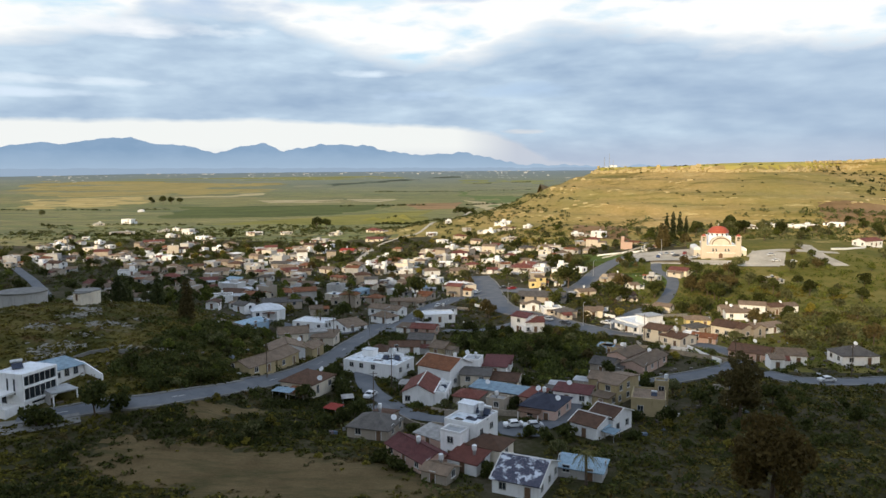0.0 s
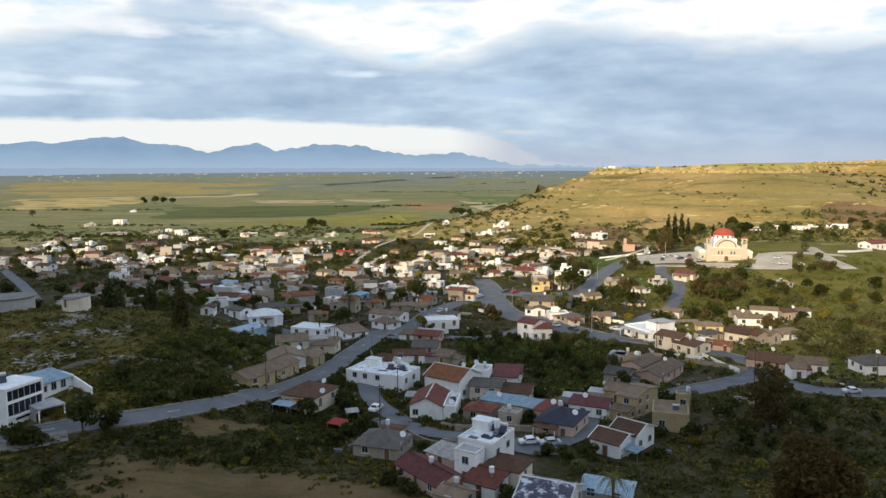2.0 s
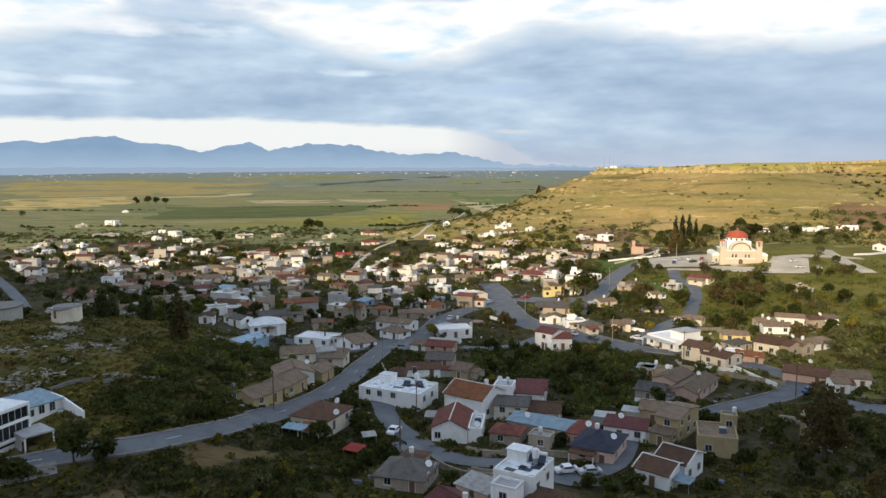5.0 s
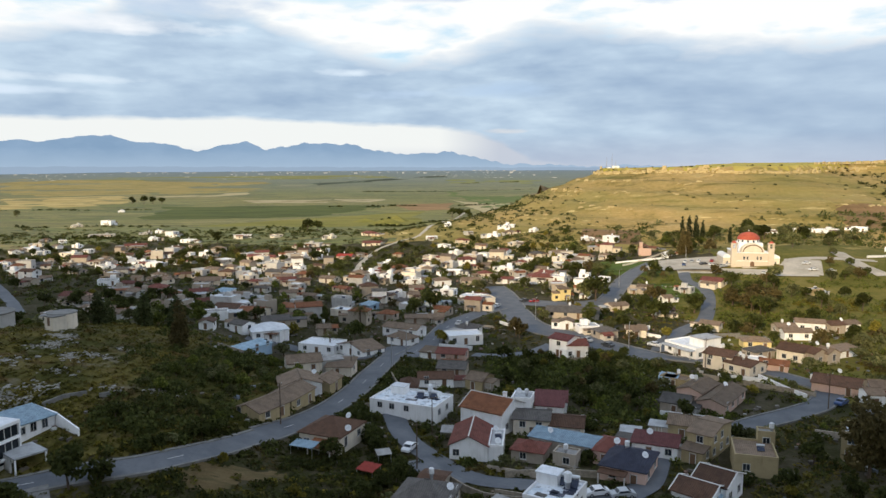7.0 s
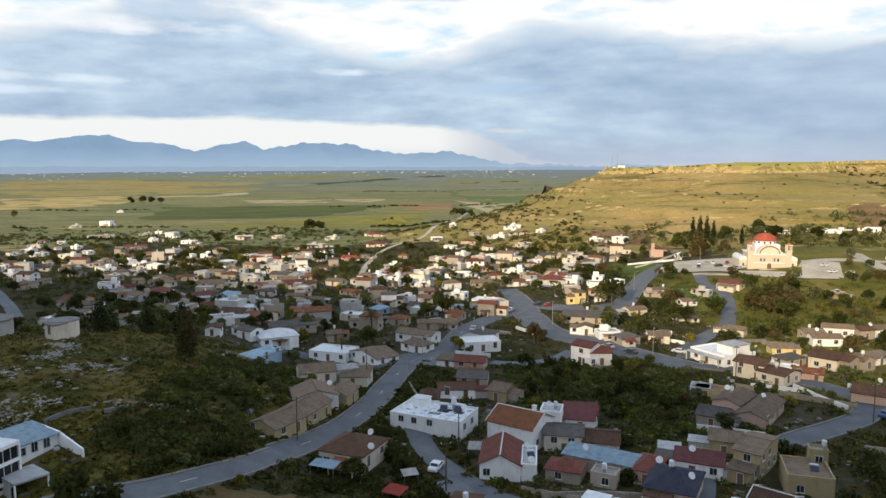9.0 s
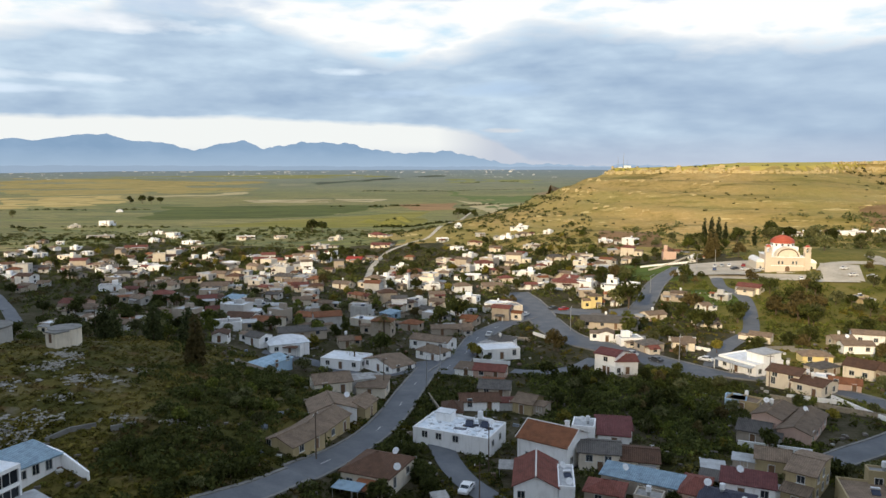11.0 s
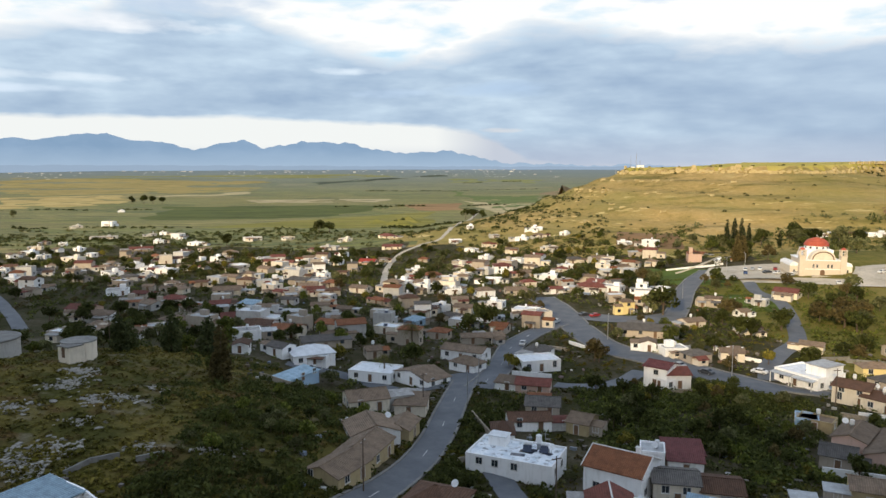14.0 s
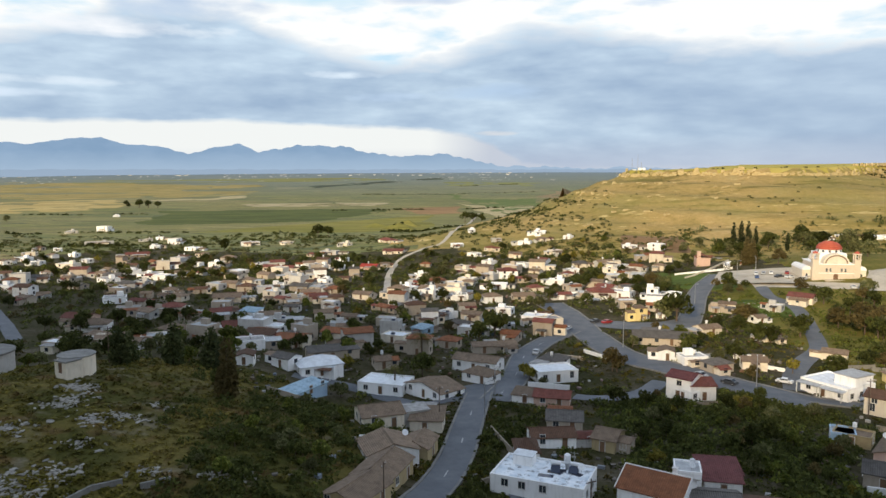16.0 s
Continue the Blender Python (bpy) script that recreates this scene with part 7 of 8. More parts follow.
for kind, x, y, s in (("pine", -121, 232, 0.9), ("pine", -119.5, 223.8, 0.85), ("pine", -112.0, 236.0, 1.0), ("pine", -103.7, 239.3, 0.95), ("cypress", -98, 228, 0.8), ("brown_pine", -89, 206, 1.05),
                      ("round", -93, 213, 0.8), ("tall", 56, 150, 1.15), ("round", 66, 158, 0.9), ("palm", -52.9, 277.6, 1.25), ("palm", -58.9, 251.4, 1.05), ("yellow", -22.7, 253.3, 0.9), ("palm", 18, 113, 1.0),
                      ("round", -35.0, 297.0, 1.3), ("rust", 2.6, 262.5, 1.1), ("cypress", 110.9, 447.5, 1.35),
                      ("rust", 119.1, 427.8, 1.5), ("olive", 174.9, 520.1, 1.6), ("olive", 181.9, 524.7, 1.6), ("yellow", 50.5, 260.6, 1.0), ("rust", 1.5, 263.7, 1.3), ("round", -29.3, 306.7, 1.6), ("cypress", 156.3, 500.7, 1.0), ("olive", 170.7, 501.2, 1.8), ("round", 180.4, 505.8, 1.6), ("tall_rust", 46.5, 108, 1.1),
                      ("brown_pine", 107.6, 439.2, 1.25), ("brown_pine", 111.1, 440.6, 1.1), ("olive", 190.3, 497.8, 2.2), 
                      ("round", 39.8, 331.7, 1.9), ("olive", 36.5, 335.0, 1.7), ("rust", 62.0, 327.9, 1.5), ("rust", 66.3, 331.1, 1.2), ("round", 73.6, 305.4, 1.35), ("olive", 77.0, 313.5, 1.3), ("rust", 92.5, 317.7, 1.6), ("rust", 96.5, 308.4, 1.6), ("round", 94.5, 322.0, 1.4), ("rust", 100.0, 316.5, 1.7), ("olive", 103.0, 309.0, 1.5), ("rust", 105.5, 325.5, 1.5), ("rust", 111.5, 323.5, 1.4), ("round", 98.0, 303.0, 1.3),
                      ("olive", 99.1, 312.4, 1.3), ("rust", 107.8, 318.0, 1.5), ("olive", 104.0, 322.0, 1.4), ("olive", 168.0, 436.0, 1.9), ("olive", 196.0, 452.0, 1.3), ("round", 205.0, 470.0, 1.3), ("olive", 188.0, 486.0, 1.5), ("olive", 127.1, 362.4, 1.45), ("cypress", 130.9, 519.0, 1.45), ("cypress", 134.8, 517.1, 1.6), ("cypress", 140.2, 519.5, 1.5), ("cypress", 144.0, 517.0, 1.25),
                      ("round", 148.8, 510.0, 1.5), ("olive", 124.0, 508.0, 1.5), ("round", 116.0, 502.0, 1.4), ("round", 176.0, 526.0, 1.7), ("olive", 174.5, 404.0, 1.0),
                      ("round", -76.5, 130.5, 1.25), ("yellow", -23.9, 257.5, 0.9), 
                      ("round", -174, 740, 2.2), ("round", -165, 744, 1.8), ("round", -228, 632, 1.6), ("round", -34, 930, 2.2), ("round", -24, 934, 2.0), ("round", -14, 930, 1.8),
                      ("round", -570, 1250, 2.6), ("round", -556, 1253, 2.2), ("round", -590, 1249, 2.2), ("round", -540, 1252, 2.0), ("olive", -599, 943, 2.0)):
    tree(kind, x, y, s)

pick = random.Random(21)
mixed = ["olive", "round", "round", "olive", "round", "yellow", "rust", "olive", "green", "round", "round"]
for x, y in scatter(330, -330, 60, 255, 560, 31, lambda x, y: clear_of(x, y, 6.2)):
    tree(pick.choice(mixed), x, y, pick.uniform(0.6, 1.15))
for x, y in scatter(80, 20, 130, 250, 520, 32, lambda x, y: clear_of(x, y, 7)):
    tree(pick.choice(mixed), x, y, pick.uniform(0.6, 1.2))
for x, y in scatter(110, 72, 290, 205, 398, 33, lambda x, y: clear_of(x, y, 8) and y < 402 - 0.05 * x and y > 200 + 0.1 * (x - 72)):
    tree(pick.choice(["olive", "olive", "green", "round", "rust"]), x, y, pick.uniform(0.7, 1.2))
for x, y in scatter(60, 90, 420, 470, 545, 34, lambda x, y: clear_of(x, y, 7)):
    tree(pick.choice(["round", "olive", "green", "round", "olive"]), x, y, pick.uniform(0.8, 1.5))
for x, y in scatter(80, -70, 85, 120, 250, 35, lambda x, y: clear_of(x, y, 7.5)):
    tree(pick.choice(["round", "green", "olive", "yellow", "round"]), x, y, pick.uniform(0.4, 0.8))

bank_side = lambda x, y: ((x + 79) / 8) ** 2 + ((y - 147) / 6) ** 2 > 1 + 0.4 * waves(x * 0.3, y * 0.3)
hill = lambda x, y: bank_side(x, y) and ((x + 122) / 70) ** 2 + ((y - 190) / 66) ** 2 < 1 and clear_of(x, y, 7) and not (-106 < x < -78 and 120 < y < 150)
scrub("hill_heath", "heath", scatter(8000, -200, -46, 118, 268, 40, hill), 0.52, 14, "low heath in green, yellow and rust over the hill", 0.26, 0.8)
scrub("hill_scrub", "dark", scatter(170, -112, -50, 125, 262, 41, lambda x, y: hill(x, y) and x + 0.3 * (y - 190) > -92 + 8 * waves(x * 0.1, y * 0.1)), 1.5, 60, "dark green scrub over the hill")
scrub("hill_scrub", "heath", scatter(700, -195, -50, 125, 262, 42, hill), 0.95, 40, "yellow-green and rusty scrub on the hill", 0.3, 0.55)
scrub("slope_bushes", "dark", scatter(260, -84, -50, 148, 232, 44, lambda x, y: clear_of(x, y, 6.0)), 1.8, 84, "dense dark bushes on the slope above the road", 0.34)
plot = lambda x, y: clear_of(x, y, 6.0)
scrub("plot_bushes", "dark", scatter(560, -10, 46, 180, 246, 45, plot), 1.8, 70, "dense green bushes on the unbuilt plot", 0.34)
scrub("plot_bushes", "green", scatter(300, -10, 46, 180, 246, 46, plot), 1.3, 50, "lighter green bushes on the unbuilt plot")


def bare_at(x, y):
    """Above 0 on the bare field, with a wandering edge."""
    u, v = (x + 38) / 33, (y - 114.5 + 0.13 * (x + 38)) / 10.5
    p, q, r = ((x + 58) ** 2 + (y - 139.5) ** 2) / 22, ((x + 51) / 7) ** 2 + ((y - 143) / 2.6) ** 2, 0.28 * waves(x * 0.35, y * 0.4) + 0.2 * waves(x * 1.1, y * 1.3)
    return max(1 - u * u - v * v, 0.9 - p, 0.9 - q) + r


keep_f = random.Random(5)
near_f = lambda x, y: clear_of(x, y, 6.0) and bare_at(x, y) < 0.05 + 0.5 * keep_f.random() ** 4
scrub("field_weeds", "weeds", scatter(6500, -105, 0, 88, 165, 39, near_f), 0.62, 14, "rank green weeds round the bare field", 0.27, 0.65)
scrub("field_bushes", "dark", scatter(430, -78, 0, 95, 165, 47, lambda x, y: clear_of(x, y, 6.0) and bare_at(x, y) < -0.15 and waves(x * 0.12, y * 0.15) > -0.25), 1.4, 56, "dark bushes round the bare field")
scrub("field_bushes", "yellow", scatter(160, -80, -5, 90, 150, 48, near_f), 0.6, 30, "yellow flowering weeds round the bare field")
scrub("rough_weeds", "heath", scatter(6200, 12, 125, 90, 185, 38, plot), 0.7, 14, "rank green weeds on the rough field", 0.29, 0.65)
scrub("verge_bushes", "dark", scatter(560, 15, 130, 80, 182, 49, plot), 1.5, 56, "dark bushes on the rough field")
scrub("garden_weeds", "weeds", scatter(2600, -75, 120, 160, 300, 37, plot), 0.8, 15, "weeds and low plants between the houses", 0.3)
scrub("garden_bushes", "dark", scatter(1900, -330, 130, 225, 560, 51, plot), 1.6, 34, "dark garden bushes between the houses")
scrub("garden_bushes", "green", scatter(1000, -330, 130, 225, 560, 52, plot), 1.2, 30, "green garden bushes between the houses")
scrub("grove_undergrowth", "green", scatter(1900, 60, 320, 190, 402, 53, plot), 1.9, 28, "green undergrowth in the olive grove", 0.4)
scrub("grove_bushes", "yellow", scatter(46, 112, 168, 299, 330, 55, plot), 2.0, 60, "bright yellow-green bushes on the meadow", 0.4)
scrub("hillside_bushes", "olive", scatter(190, 60, 520, 540, 770, 54, plot), 1.3, 30, "sparse olive-green bushes on the hillside", 0.5)
scrub("plain_hedges", "dark", [(x + pick.uniform(-3, 3), y + pick.uniform(-3, 3)) for x0, x1, y0, sl in ((-420, -250, 660, 20), (-700, -420, 830, -60), (-120, 30, 790, 30), (-230, 40, 1150, 60), (-900, -500, 1080, 40), (-260, 160, 1750, 160), (-60, 200, 2300, 250))
                               for x, y in ((x0 + (x1 - x0) * i / 110, y0 + sl * i / 110 + 6 * math.sin(i * 0.2)) for i in range(111)) if waves(x * 0.05, y0) > -0.25], 2.6, 16, "dark hedges between the farmed plots", 1.1)
scrub("far_groves", "dark", scatter(1500, -480, 60, 470, 800, 71, lambda x, y: waves(x * 0.02, y * 0.03) > -0.1 and clear_of(x, y, 6)), 2.2, 26, "dark trees and hedges at the village edge", 0.7)
scrub("far_groves", "olive", scatter(1000, -480, 80, 470, 760, 72, lambda x, y: clear_of(x, y, 6)), 2.2, 18, "olive groves at the village edge", 0.8)
scrub("foot_grove", "olive", scatter(560, 90, 440, 462, 575, 73, lambda x, y: clear_of(x, y, 7) and waves(x * 0.03, y * 0.04) > -0.35), 2.6, 26, "olive trees along the foot of the hill", 0.75)
scrub("foot_grove", "dark", scatter(320, 90, 440, 462, 575, 74, lambda x, y: clear_of(x, y, 7) and waves(x * 0.03, y * 0.04) > -0.2), 3.0, 26, "dark trees along the foot of the hill", 0.75)
scrub("right_slope", "dark", scatter(260, 330, 520, 600, 760, 75), 2.4, 20, "green bushes on the shaded slope", 0.8)

for x, y in scatter(34, -8, 44, 186, 240, 61, plot):
    tree(pick.choice(["round", "olive", "green", "round", "rust"]), x, y, pick.uniform(0.45, 0.8))
for x, y in scatter(26, -82, -52, 150, 228, 62, lambda x, y: clear_of(x, y, 6.0)):
    tree(pick.choice(["round", "olive", "green"]), x, y, pick.uniform(0.35, 0.65))
for x, y in scatter(70, -180, -60, 240, 360, 63, lambda x, y: clear_of(x, y, 6.2)):
    tree(pick.choice(["round", "round", "olive", "green"]), x, y, pick.uniform(0.7, 1.2))

scrub("village_trees", "dark", scatter(1500, -330, 60, 285, 560, 81, lambda x, y: clear_of(x, y, 7) and waves(x * 0.03, y * 0.035) > -0.5), 2.5, 40, "dark carob and citrus trees crowding the gardens", 0.5)
scrub("village_trees", "rust", scatter(480, -330, 60, 262, 560, 82, lambda x, y: clear_of(x, y, 7)), 2.0, 36, "brownish almond trees in the gardens", 0.45)
scrub("grove_trees", "olive", scatter(620, 92, 300, 205, 330, 83, lambda x, y: clear_of(x, y, 8) and y < 262 + 0.32 * (x - 90)), 2.9, 60, "crowded olive trees of the grove", 0.5)
scrub("grove_trees", "rust", scatter(200, 92, 300, 205, 330, 84, lambda x, y: clear_of(x, y, 8) and y < 262 + 0.32 * (x - 90)), 2.8, 60, "brownish trees of the grove", 0.5)
scrub("grove_trees", "dark", scatter(90, 66, 300, 200, 330, 85, lambda x, y: clear_of(x, y, 8)), 2.6, 44, "dark trees of the grove", 0.5)

# single large bushes at the houses and along the road
for x, y, k in ((-33.8, 163.5, 0.75), (-32.5, 161.0, 0.7), (-40.1, 171.5, 0.5), (-31.0, 170.2, 0.6), (-32.2, 158.3, 0.65), (-36.5, 172.5, 0.55), (-19.8, 206.4, 0.5), (-14.5, 155.3, 0.5), (11.4, 175.9, 0.55), (27.0, 176.3, 0.6),
                (21.8, 155.9, 0.5), (40.0, 169.0, 0.7), (7.9, 157.6, 0.55), (9.9, 136.0, 0.55), (13.0, 134.0, 0.6), (17.2, 135.0, 0.7), (18.4, 157.6, 0.45), (1.7, 115.6, 0.6), (-14.8, 117.6, 0.6), (-17.5, 121.0, 0.6),
                (-74.8, 134.6, 0.95), (-73.0, 133.6, 0.8), (-57.3, 152.4, 0.6), (-86.0, 126.0, 0.95), (-83.5, 126.8, 0.7), (69.2, 192.5, 0.5), (-68.5, 145.5, 0.6), (-62.0, 154.0, 0.7), (-64.5, 150.5, 0.65), (-70.5, 142.8, 0.55),
                (-47.5, 157.0, 0.5), (-27.0, 151.0, 0.6), (-29.5, 144.0, 0.6), (-13.5, 137.0, 0.5), (30.5, 136.5, 0.6), (33.0, 146.5, 0.6)):
    if not on_road(x, y, 0.2):
        tree("round", x, y, k * 1.1).location.z -= 2.0 * k

scrub("kerb_weeds", "weeds", [(q.x - t.y * o, q.y + t.x * o) for mid, w in ROADS if 4.2 < w * 2 < 6.1 and mid[0].y < 200 for q, q2 in zip(mid, mid[1:]) for t in ((q2 - q).normalized(),) for o in (w + 0.9, -w - 0.9, w + 1.7, -w - 1.7, w + 2.6, -w - 2.6)], 0.8, 26, "weeds and low bushes along the road", 0.28)
scrub("roadside_bushes", "dark", scatter(230, -50, -20, 166, 236, 86, lambda x, y: clear_of(x, y, 6.5)), 1.5, 60, "dense dark bushes along the main road", 0.32)

# bushes and climbers along the house walls
r = random.Random(56)
spots = {"dark": [], "green": [], "olive": []}
for o in [o for o in scene.objects if o.get("category") == "house" and o.name.startswith("house")]:
    w = next(c for c in o.children if c.name.startswith("wall"))
    hx, hy = max(v.co.x for v in w.data.vertices), max(v.co.y for v in w.data.vertices)
    for k in range(r.randint(4, 8)):
        side = r.choice("ffflrb")
        u = r.uniform(-1, 1)
        q = {"f": (u * hx, -hy - r.uniform(0.8, 3.2)), "b": (u * hx, hy + r.uniform(0.8, 3)), "l": (-hx - r.uniform(0.8, 3), u * hy), "r": (hx + r.uniform(0.8, 3), u * hy)}[side]
        q = o.matrix_world @ Vector((*q, 0))
        if not on_road(q.x, q.y, 0.6):
            spots[r.choice(["dark", "dark", "green", "olive"])].append((q.x, q.y))
for k, v in spots.items():
    scrub("house_bushes", k, v, 1.35, 26, {"dark": "dark bushes growing against the houses", "green": "green garden shrubs beside the houses", "olive": "grey-green shrubs beside the houses"}[k], 0.36)

# low walls round the yards
r = random.Random(55)
for x, y in list(SITES):
    if 120 < y < 420 and -200 < x < 110 and r.random() < 0.45:
        a, l, o = radians(r.choice([-25, -15, 10])), r.uniform(7, 15), r.uniform(8.5, 10.5) * r.choice([-1, 1])
        p = Vector((x - math.sin(a) * o, y + math.cos(a) * o))
        t = Vector((math.cos(a), math.sin(a))) * l / 2
        if not any(on_road(*(p + t * k), 0.8) for k in (-1, -0.5, 0, 0.5, 1)) and all(clear_of(*(p + t * k), 6.0) for k in (-1, 0, 1)):
            garden_wall([tuple(p - t), tuple(p), tuple(p + t)], r.uniform(0.8, 1.6), r.choice([STONEWALL, CONCRETE, WALL["white"], WALL["tan"]]), "low weathered yard wall between houses")

# odds and ends lying in the yards
r = random.Random(91)
vs, fs = [], []
for x, y in scatter(1100, -140, 110, 135, 420, 92, lambda x, y: clear_of(x, y, 5.5) and not clear_of(x, y, 13)):
    z, a, l, d, h = land(x, y), r.uniform(0, 3.14), r.uniform(0.2, 0.7), r.uniform(0.15, 0.45), r.uniform(0.2, 0.7)
    o = len(vs)
    for zz in (-0.2, h):
        for sx, sy in ((-1, -1), (1, -1), (1, 1), (-1, 1)):
            vs.append((x + sx * l * math.cos(a) - sy * d * math.sin(a), y + sx * l * math.sin(a) + sy * d * math.cos(a), z + zz))
    for f in ((4, 5, 6, 7), (0, 1, 5, 4), (1, 2, 6, 5), (2, 3, 7, 6), (3, 0, 4, 7)):
        fs.append(tuple(o + i for i in f))
tagged(soup("yard_clutter", vs, fs, LITTER), "boxes, scrap and odds and ends in the yards", "clutter", "", "stuff")

# brown and green plots at the foot of the hill
plot_of("brown_plot", [(62, 520), (100, 505), (112, 560), (72, 572)], ((0.16, 0.10, 0.05), (0.24, 0.15, 0.08), (0.30, 0.20, 0.11)), "brown ploughed plot below the hill", 0.2)
plot_of("brown_plot", [(250, 530), (340, 540), (370, 610), (270, 590)], ((0.17, 0.11, 0.055), (0.25, 0.16, 0.08), (0.31, 0.21, 0.11)), "brown ploughed plot below the hill", 0.2)
plot_of("green_plot", [(54.3, 390.5), (82.3, 377.6), (90.4, 421.8), (60.6, 447.6)], ((0.06, 0.09, 0.02), (0.10, 0.14, 0.03), (0.15, 0.18, 0.05)), "green meadow plot between the houses", 0.2)
plot_of("green_plot", [(60.0, 343.6), (90.0, 332.8), (91.6, 358.4), (65.9, 366.9)], ((0.06, 0.09, 0.02), (0.10, 0.14, 0.03), (0.15, 0.18, 0.05)), "green meadow plot between the houses", 0.2)

# bare stubble field in the foreground, and two small bare patches
vs, fs, at = [], [], {}
for j in range(70):
    for i in range(110):
        x, y = -84 + i * 0.8, 98 + j * 0.72
        if bare_at(x + 0.4, y + 0.36) > 0:
            for di, dj in ((0, 0), (1, 0), (1, 1), (0, 1)):
                if (i + di, j + dj) not in at:
                    at[(i + di, j + dj)] = len(vs)
                    px, py = x + di * 0.8, y + dj * 0.72
                    vs.append((px, py, land(px, py) + 0.05))
            fs.append(tuple(at[(i + di, j + dj)] for di, dj in ((0, 0), (1, 0), (1, 1), (0, 1))))
bare = ground_material("bare_dry_soil", [(0.3, (0.090, 0.063, 0.029)), (0.5, (0.140, 0.101, 0.049)), (0.7, (0.180, 0.133, 0.068))], 0.16, ((0.22, 5.0, 0.68, None, (0.45, 1.7, 1)), [(0.48, 0.0), (0.66, 0.8)], (0.068, 0.063, 0.026)))
tagged(soup("bare_field", vs, fs, bare), "bare brown stubble field with soft edges", "field", "", "structure")

# pale rocks breaking out of the hill
def rock(seed):
    bm = bmesh.new()
    bmesh.ops.create_icosphere(bm, subdivisions=2, radius=1)
    r = random.Random(seed)
    o = Vector((r.uniform(0, 9), r.uniform(0, 9), 0))
    for v in bm.verts:
        v.co *= 0.75 + 0.5 * noise.noise(v.co * 1.6 + o)
        v.co.z *= 0.45
    return mesh_of("rock", bm, ROCK)


ROCKS = [rock(s) for s in range(5)]
vs, fs = [], []
for i, (cx, cy, n, sx, sy) in enumerate(((-104, 160, 60, 6, 3.0), (-101, 164, 26, 4, 2.2), (-114, 196, 34, 4.5, 2.2), (-112, 189, 22, 3.5, 2), (-104, 182, 26, 4, 1.8), (-100, 185, 22, 4, 1.6), (-116, 176, 30, 5, 2.4), (-113, 186, 14, 5, 1.6), (-88, 166, 16, 3, 1.4), (-78, 166, 14, 4, 1.5), (-74, 169, 10, 2.5, 1.2), (-102, 173, 12, 4, 1.5), (-97, 192, 10, 3, 1.3), (-101, 156, 20, 4, 1.5))):
    r = random.Random(i)
    for k in range(n * 3):
        x, y = cx + r.gauss(0, sx * 0.42), cy + r.gauss(0, sy * 0.6)
        slab_rock(x, y, r.uniform(0.15, 0.6), r.uniform(0.12, 0.4), r.uniform(0.03, 0.22), r.uniform(0, 3.1))
    for k in range(n // 4):
        x, y = cx + r.gauss(0, sx * 0.6), cy + r.gauss(0, sy)
        ob = new("rock", ROCKS[(i + k) % 5])
        z = r.uniform(0.35, 0.9)
        ob.matrix_world = pose(x, y, land(x, y) + 0.05, 0, 0, r.uniform(0, 360)) @ Matrix.Diagonal((z * 1.4, z, z * 0.6, 1))
        tagged(ob, "pale weathered limestone rock on the hill", "rock", "rocks of the hill")
tagged(soup("rock_outcrops", vs, fs, ROCK), "broken pale limestone breaking out of the scrub hill", "rocks", "", "stuff")

# water heaters on the roofs of the village
r = random.Random(77)
for o in [o for o in scene.objects if o.get("category") == "house" and o.name.split(".")[0] == "house"]:
    top = max((o.matrix_world @ Vector(c)).z for ch in o.children if ch.name.startswith("roof") for c in ch.bound_box) if any(ch.name.startswith("roof") for ch in o.children) else None
    flat_top = any(ch.name.startswith("parapet") for ch in o.children)
    if top is None or r.random() > (0.55 if flat_top else 0.16):
        continue
    p = o.matrix_world.translation
    ob = heater(p.x + r.uniform(-1, 1), p.y + r.uniform(-1, 1), top if flat_top else top - 0.45, o.matrix_world.to_euler().z * 57.3 + r.uniform(-20, 20), flat_top and r.random() < 0.5)
    ob.scale = (0.8, 0.8, 0.62)

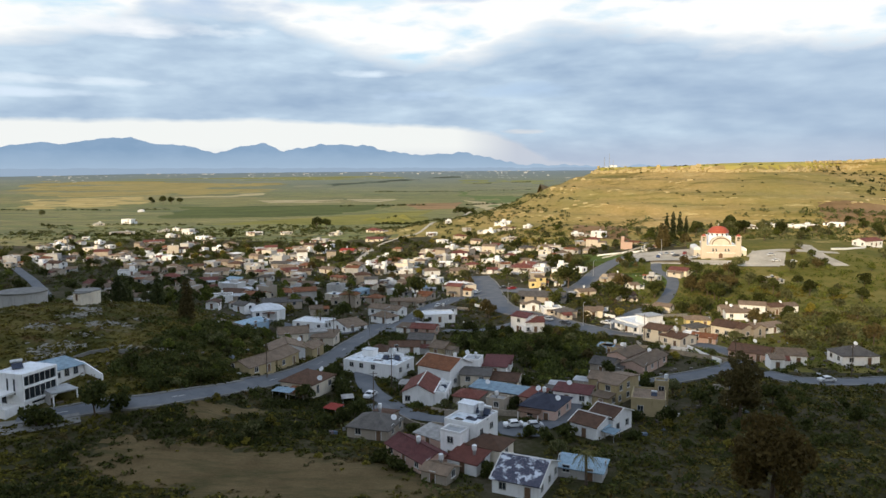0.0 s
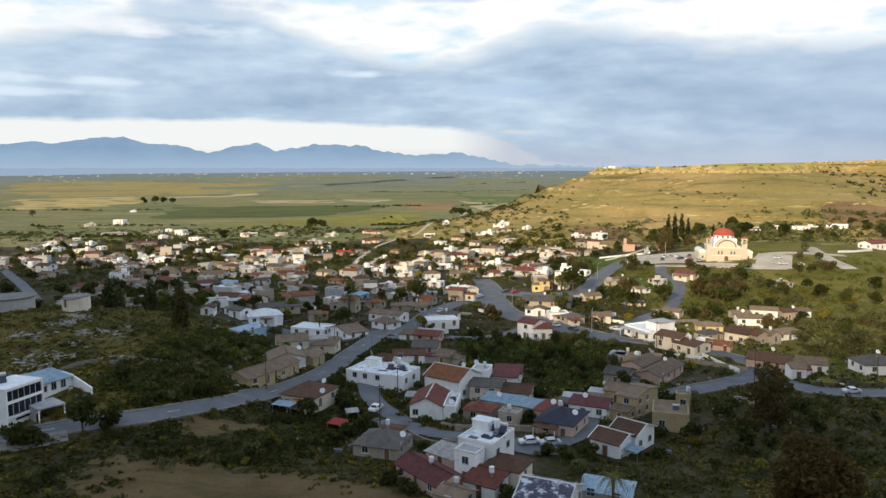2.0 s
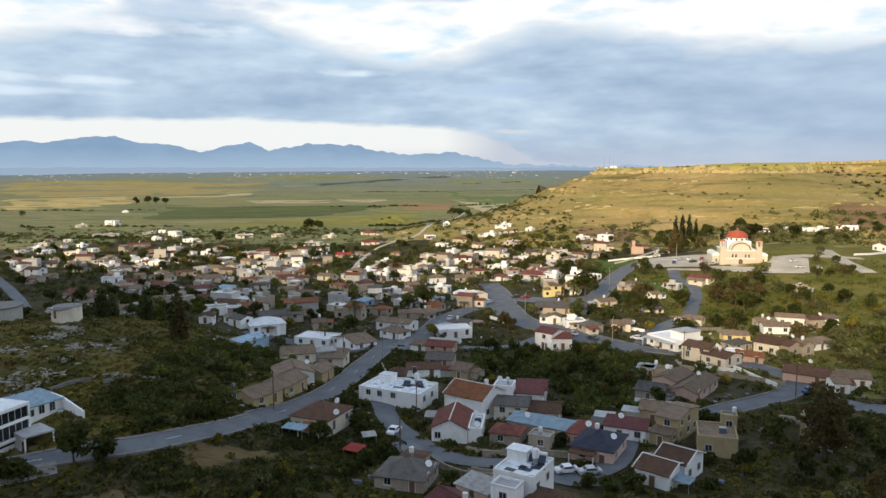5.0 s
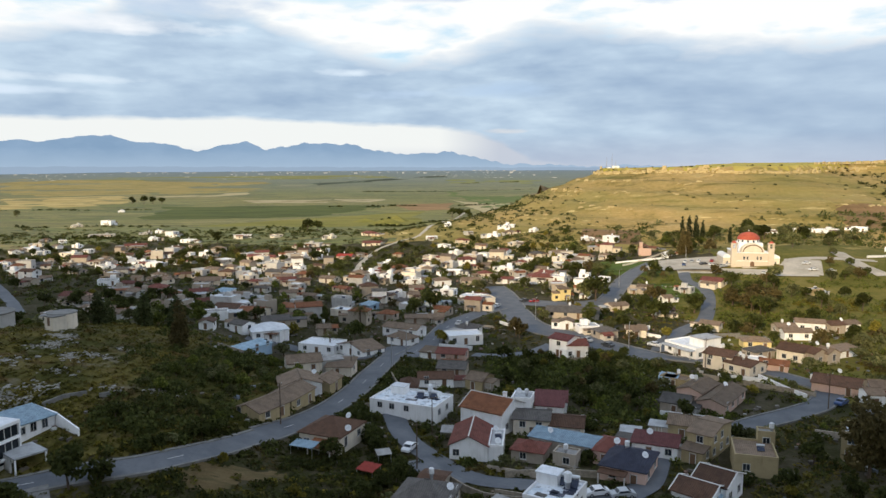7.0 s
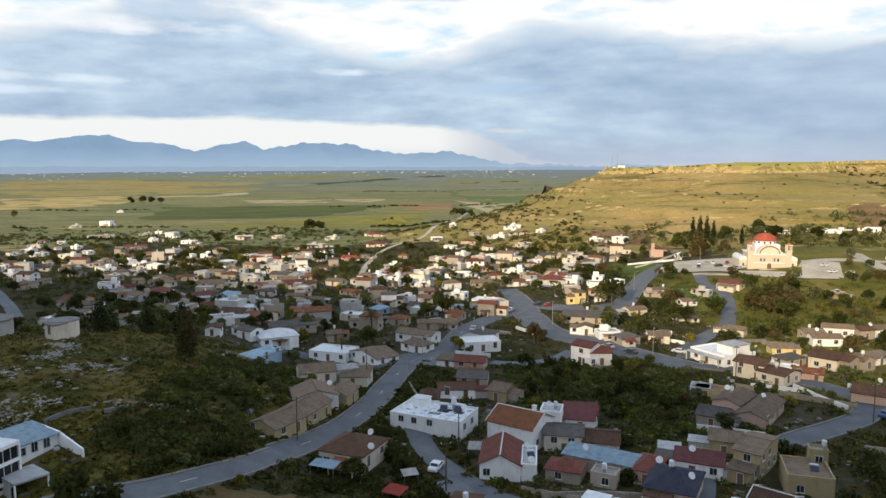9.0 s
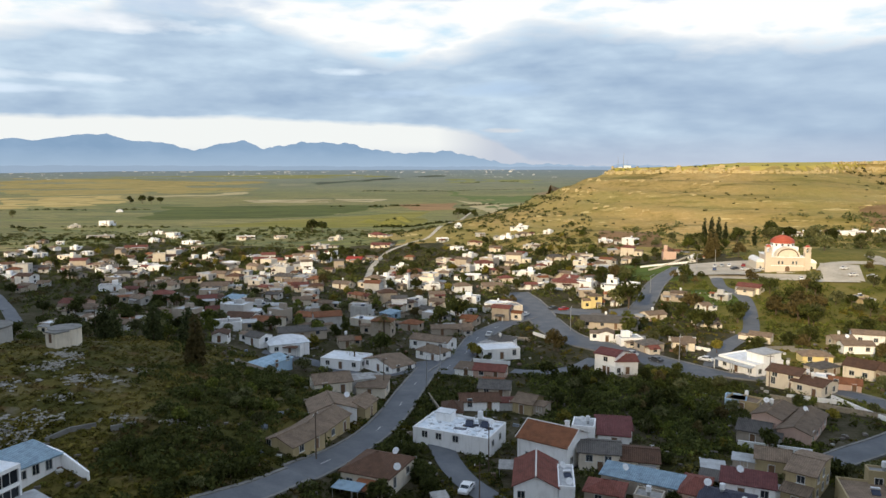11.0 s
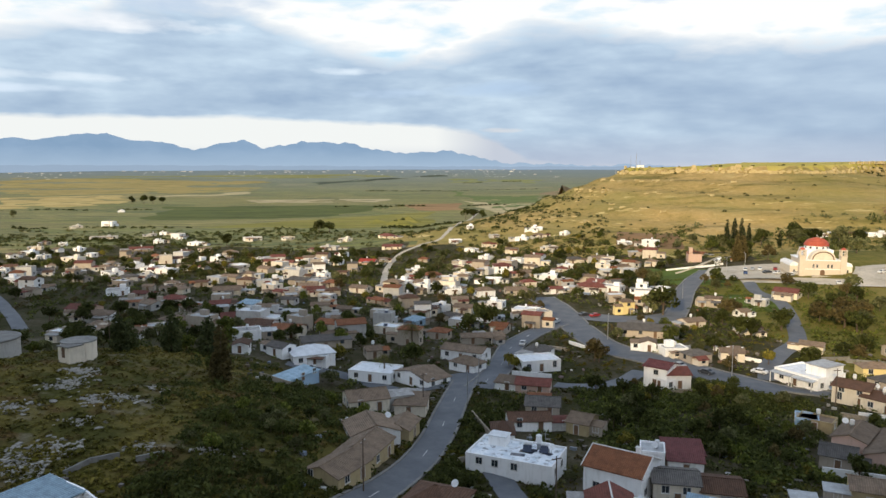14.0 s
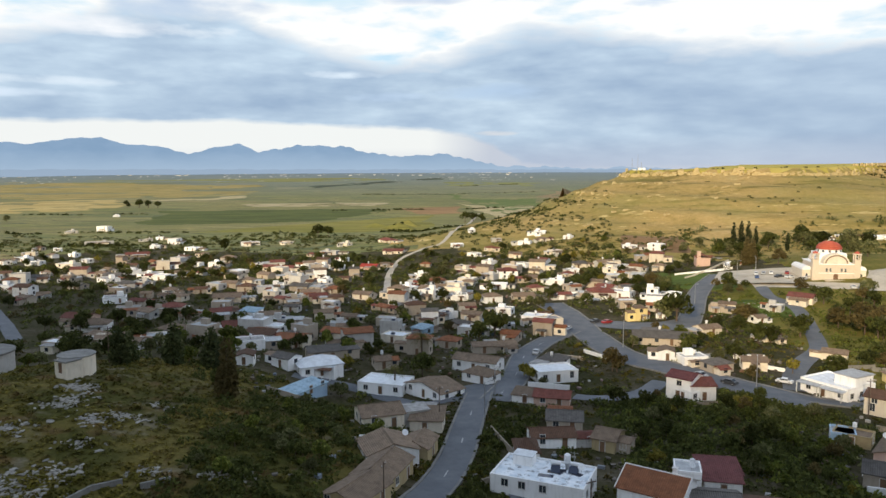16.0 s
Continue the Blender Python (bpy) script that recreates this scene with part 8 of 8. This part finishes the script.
for x, y, a, c in ((7, 142, 12, "white"), (11, 141, 8, "silver"), (109.7, 394.2, 20, "white"), (113.2, 389.3, 20, "silver"), (116.7, 391.5, 25, "white"), (106.1, 397.1, 15, "dark"), (126.2, 371.2, 70, "white"),
                   (129.8, 371.3, 72, "silver"), (-2.7, 319.5, 60, "white"), (9.7, 332.1, 30, "dark"), (13.6, 330.3, 30, "red"), (44.5, 252.0, -40, "white"), (24.2, 257.7, -60, "silver"), (150.6, 373.7, 10, "white"),
                   (158.0, 371.6, 5, "white"), (100.5, 409.0, 65, "white"), (103.4, 407.6, 65, "silver"), (106.4, 406.0, 65, "white"), (112.4, 403.0, 65, "red"), (97.0, 399.5, 70, "blue"), (152.5, 385.0, 20, "white"), (-26, 160, 70, "white"), (73, 193, 40, "blue"), (88, 180, 5, "white"), (-17.9, 282.7, 75, "silver"), (29.6, 250.9, -50, "dark")):
    car(x, y, a, c)
for x, y, l in ((-53.2, 168.0, False), (-46, 214, False), (-33.0, 236.0, True), (-24, 152, False), (-22, 168, False), (10.5, 290.1, True), (35.6, 248.3, True), (52, 226, False), (-124, 228, False), (-36, 222, True),
                (68, 189, False), (96, 184, False), (90.6, 406.7, True), (102.0, 413.4, True), (55.6, 359.7, True)):
    pole(x, y, 8.0 if l else 9.0, l)
for pts in (((63.1, 216.6), (63.9, 212.9), (64.8, 207.1), (65.8, 202.2), (67.4, 198.2)), ((16.2, 282.2), (20.5, 275.6), (25.0, 272.6)), ((68.3, 430.7), (82.5, 431.3), (98.2, 432.6)), ((192.4, 404.8), (204.0, 411.0), (213.0, 418.0), (222.0, 426.0)), ((43.6, 268.5), (49.3, 262.6)), ((-3.0, 283.9), (2.2, 275.8))):
    garden_wall(pts, 1.1, WALL["white"], "low whitewashed wall along the street")
for pts in (((-35, 212), (-31, 196), (-32, 188), (-38, 183)), ((48, 216), (60, 206), (70, 199)), ((-60, 171), (-53, 188), (-48, 203)), ((-8, 150), (4, 151), (12, 149)), ((-20, 150), (-12, 140), (-2, 139))):
    garden_wall(pts)
for pts in (((-95.7, 156.1), (-93.6, 159.9), (-89.9, 161.6)), ((-86.8, 160.3), (-83.4, 162.7))):
    garden_wall(pts, 0.9, CONCRETE, "low grey terrace wall on the scrub hill")
garden_wall(((69.3, 417.3), (78.1, 425.9), (96.4, 446.9), (107.0, 462.2)), 1.0, WALL["cream"], "pale wall along the church forecourt")
tunnel = thing("polytunnel", -523.6, 1072, land(-523.6, 1072), 20, "white arched farm tunnel on the plain", "polytunnel")
bm = bmesh.new()
wall_piece(bm, arch_pts(9, 0.5, 3.8), -6, 6)
part("cover", bm, WALL["white"], tunnel)
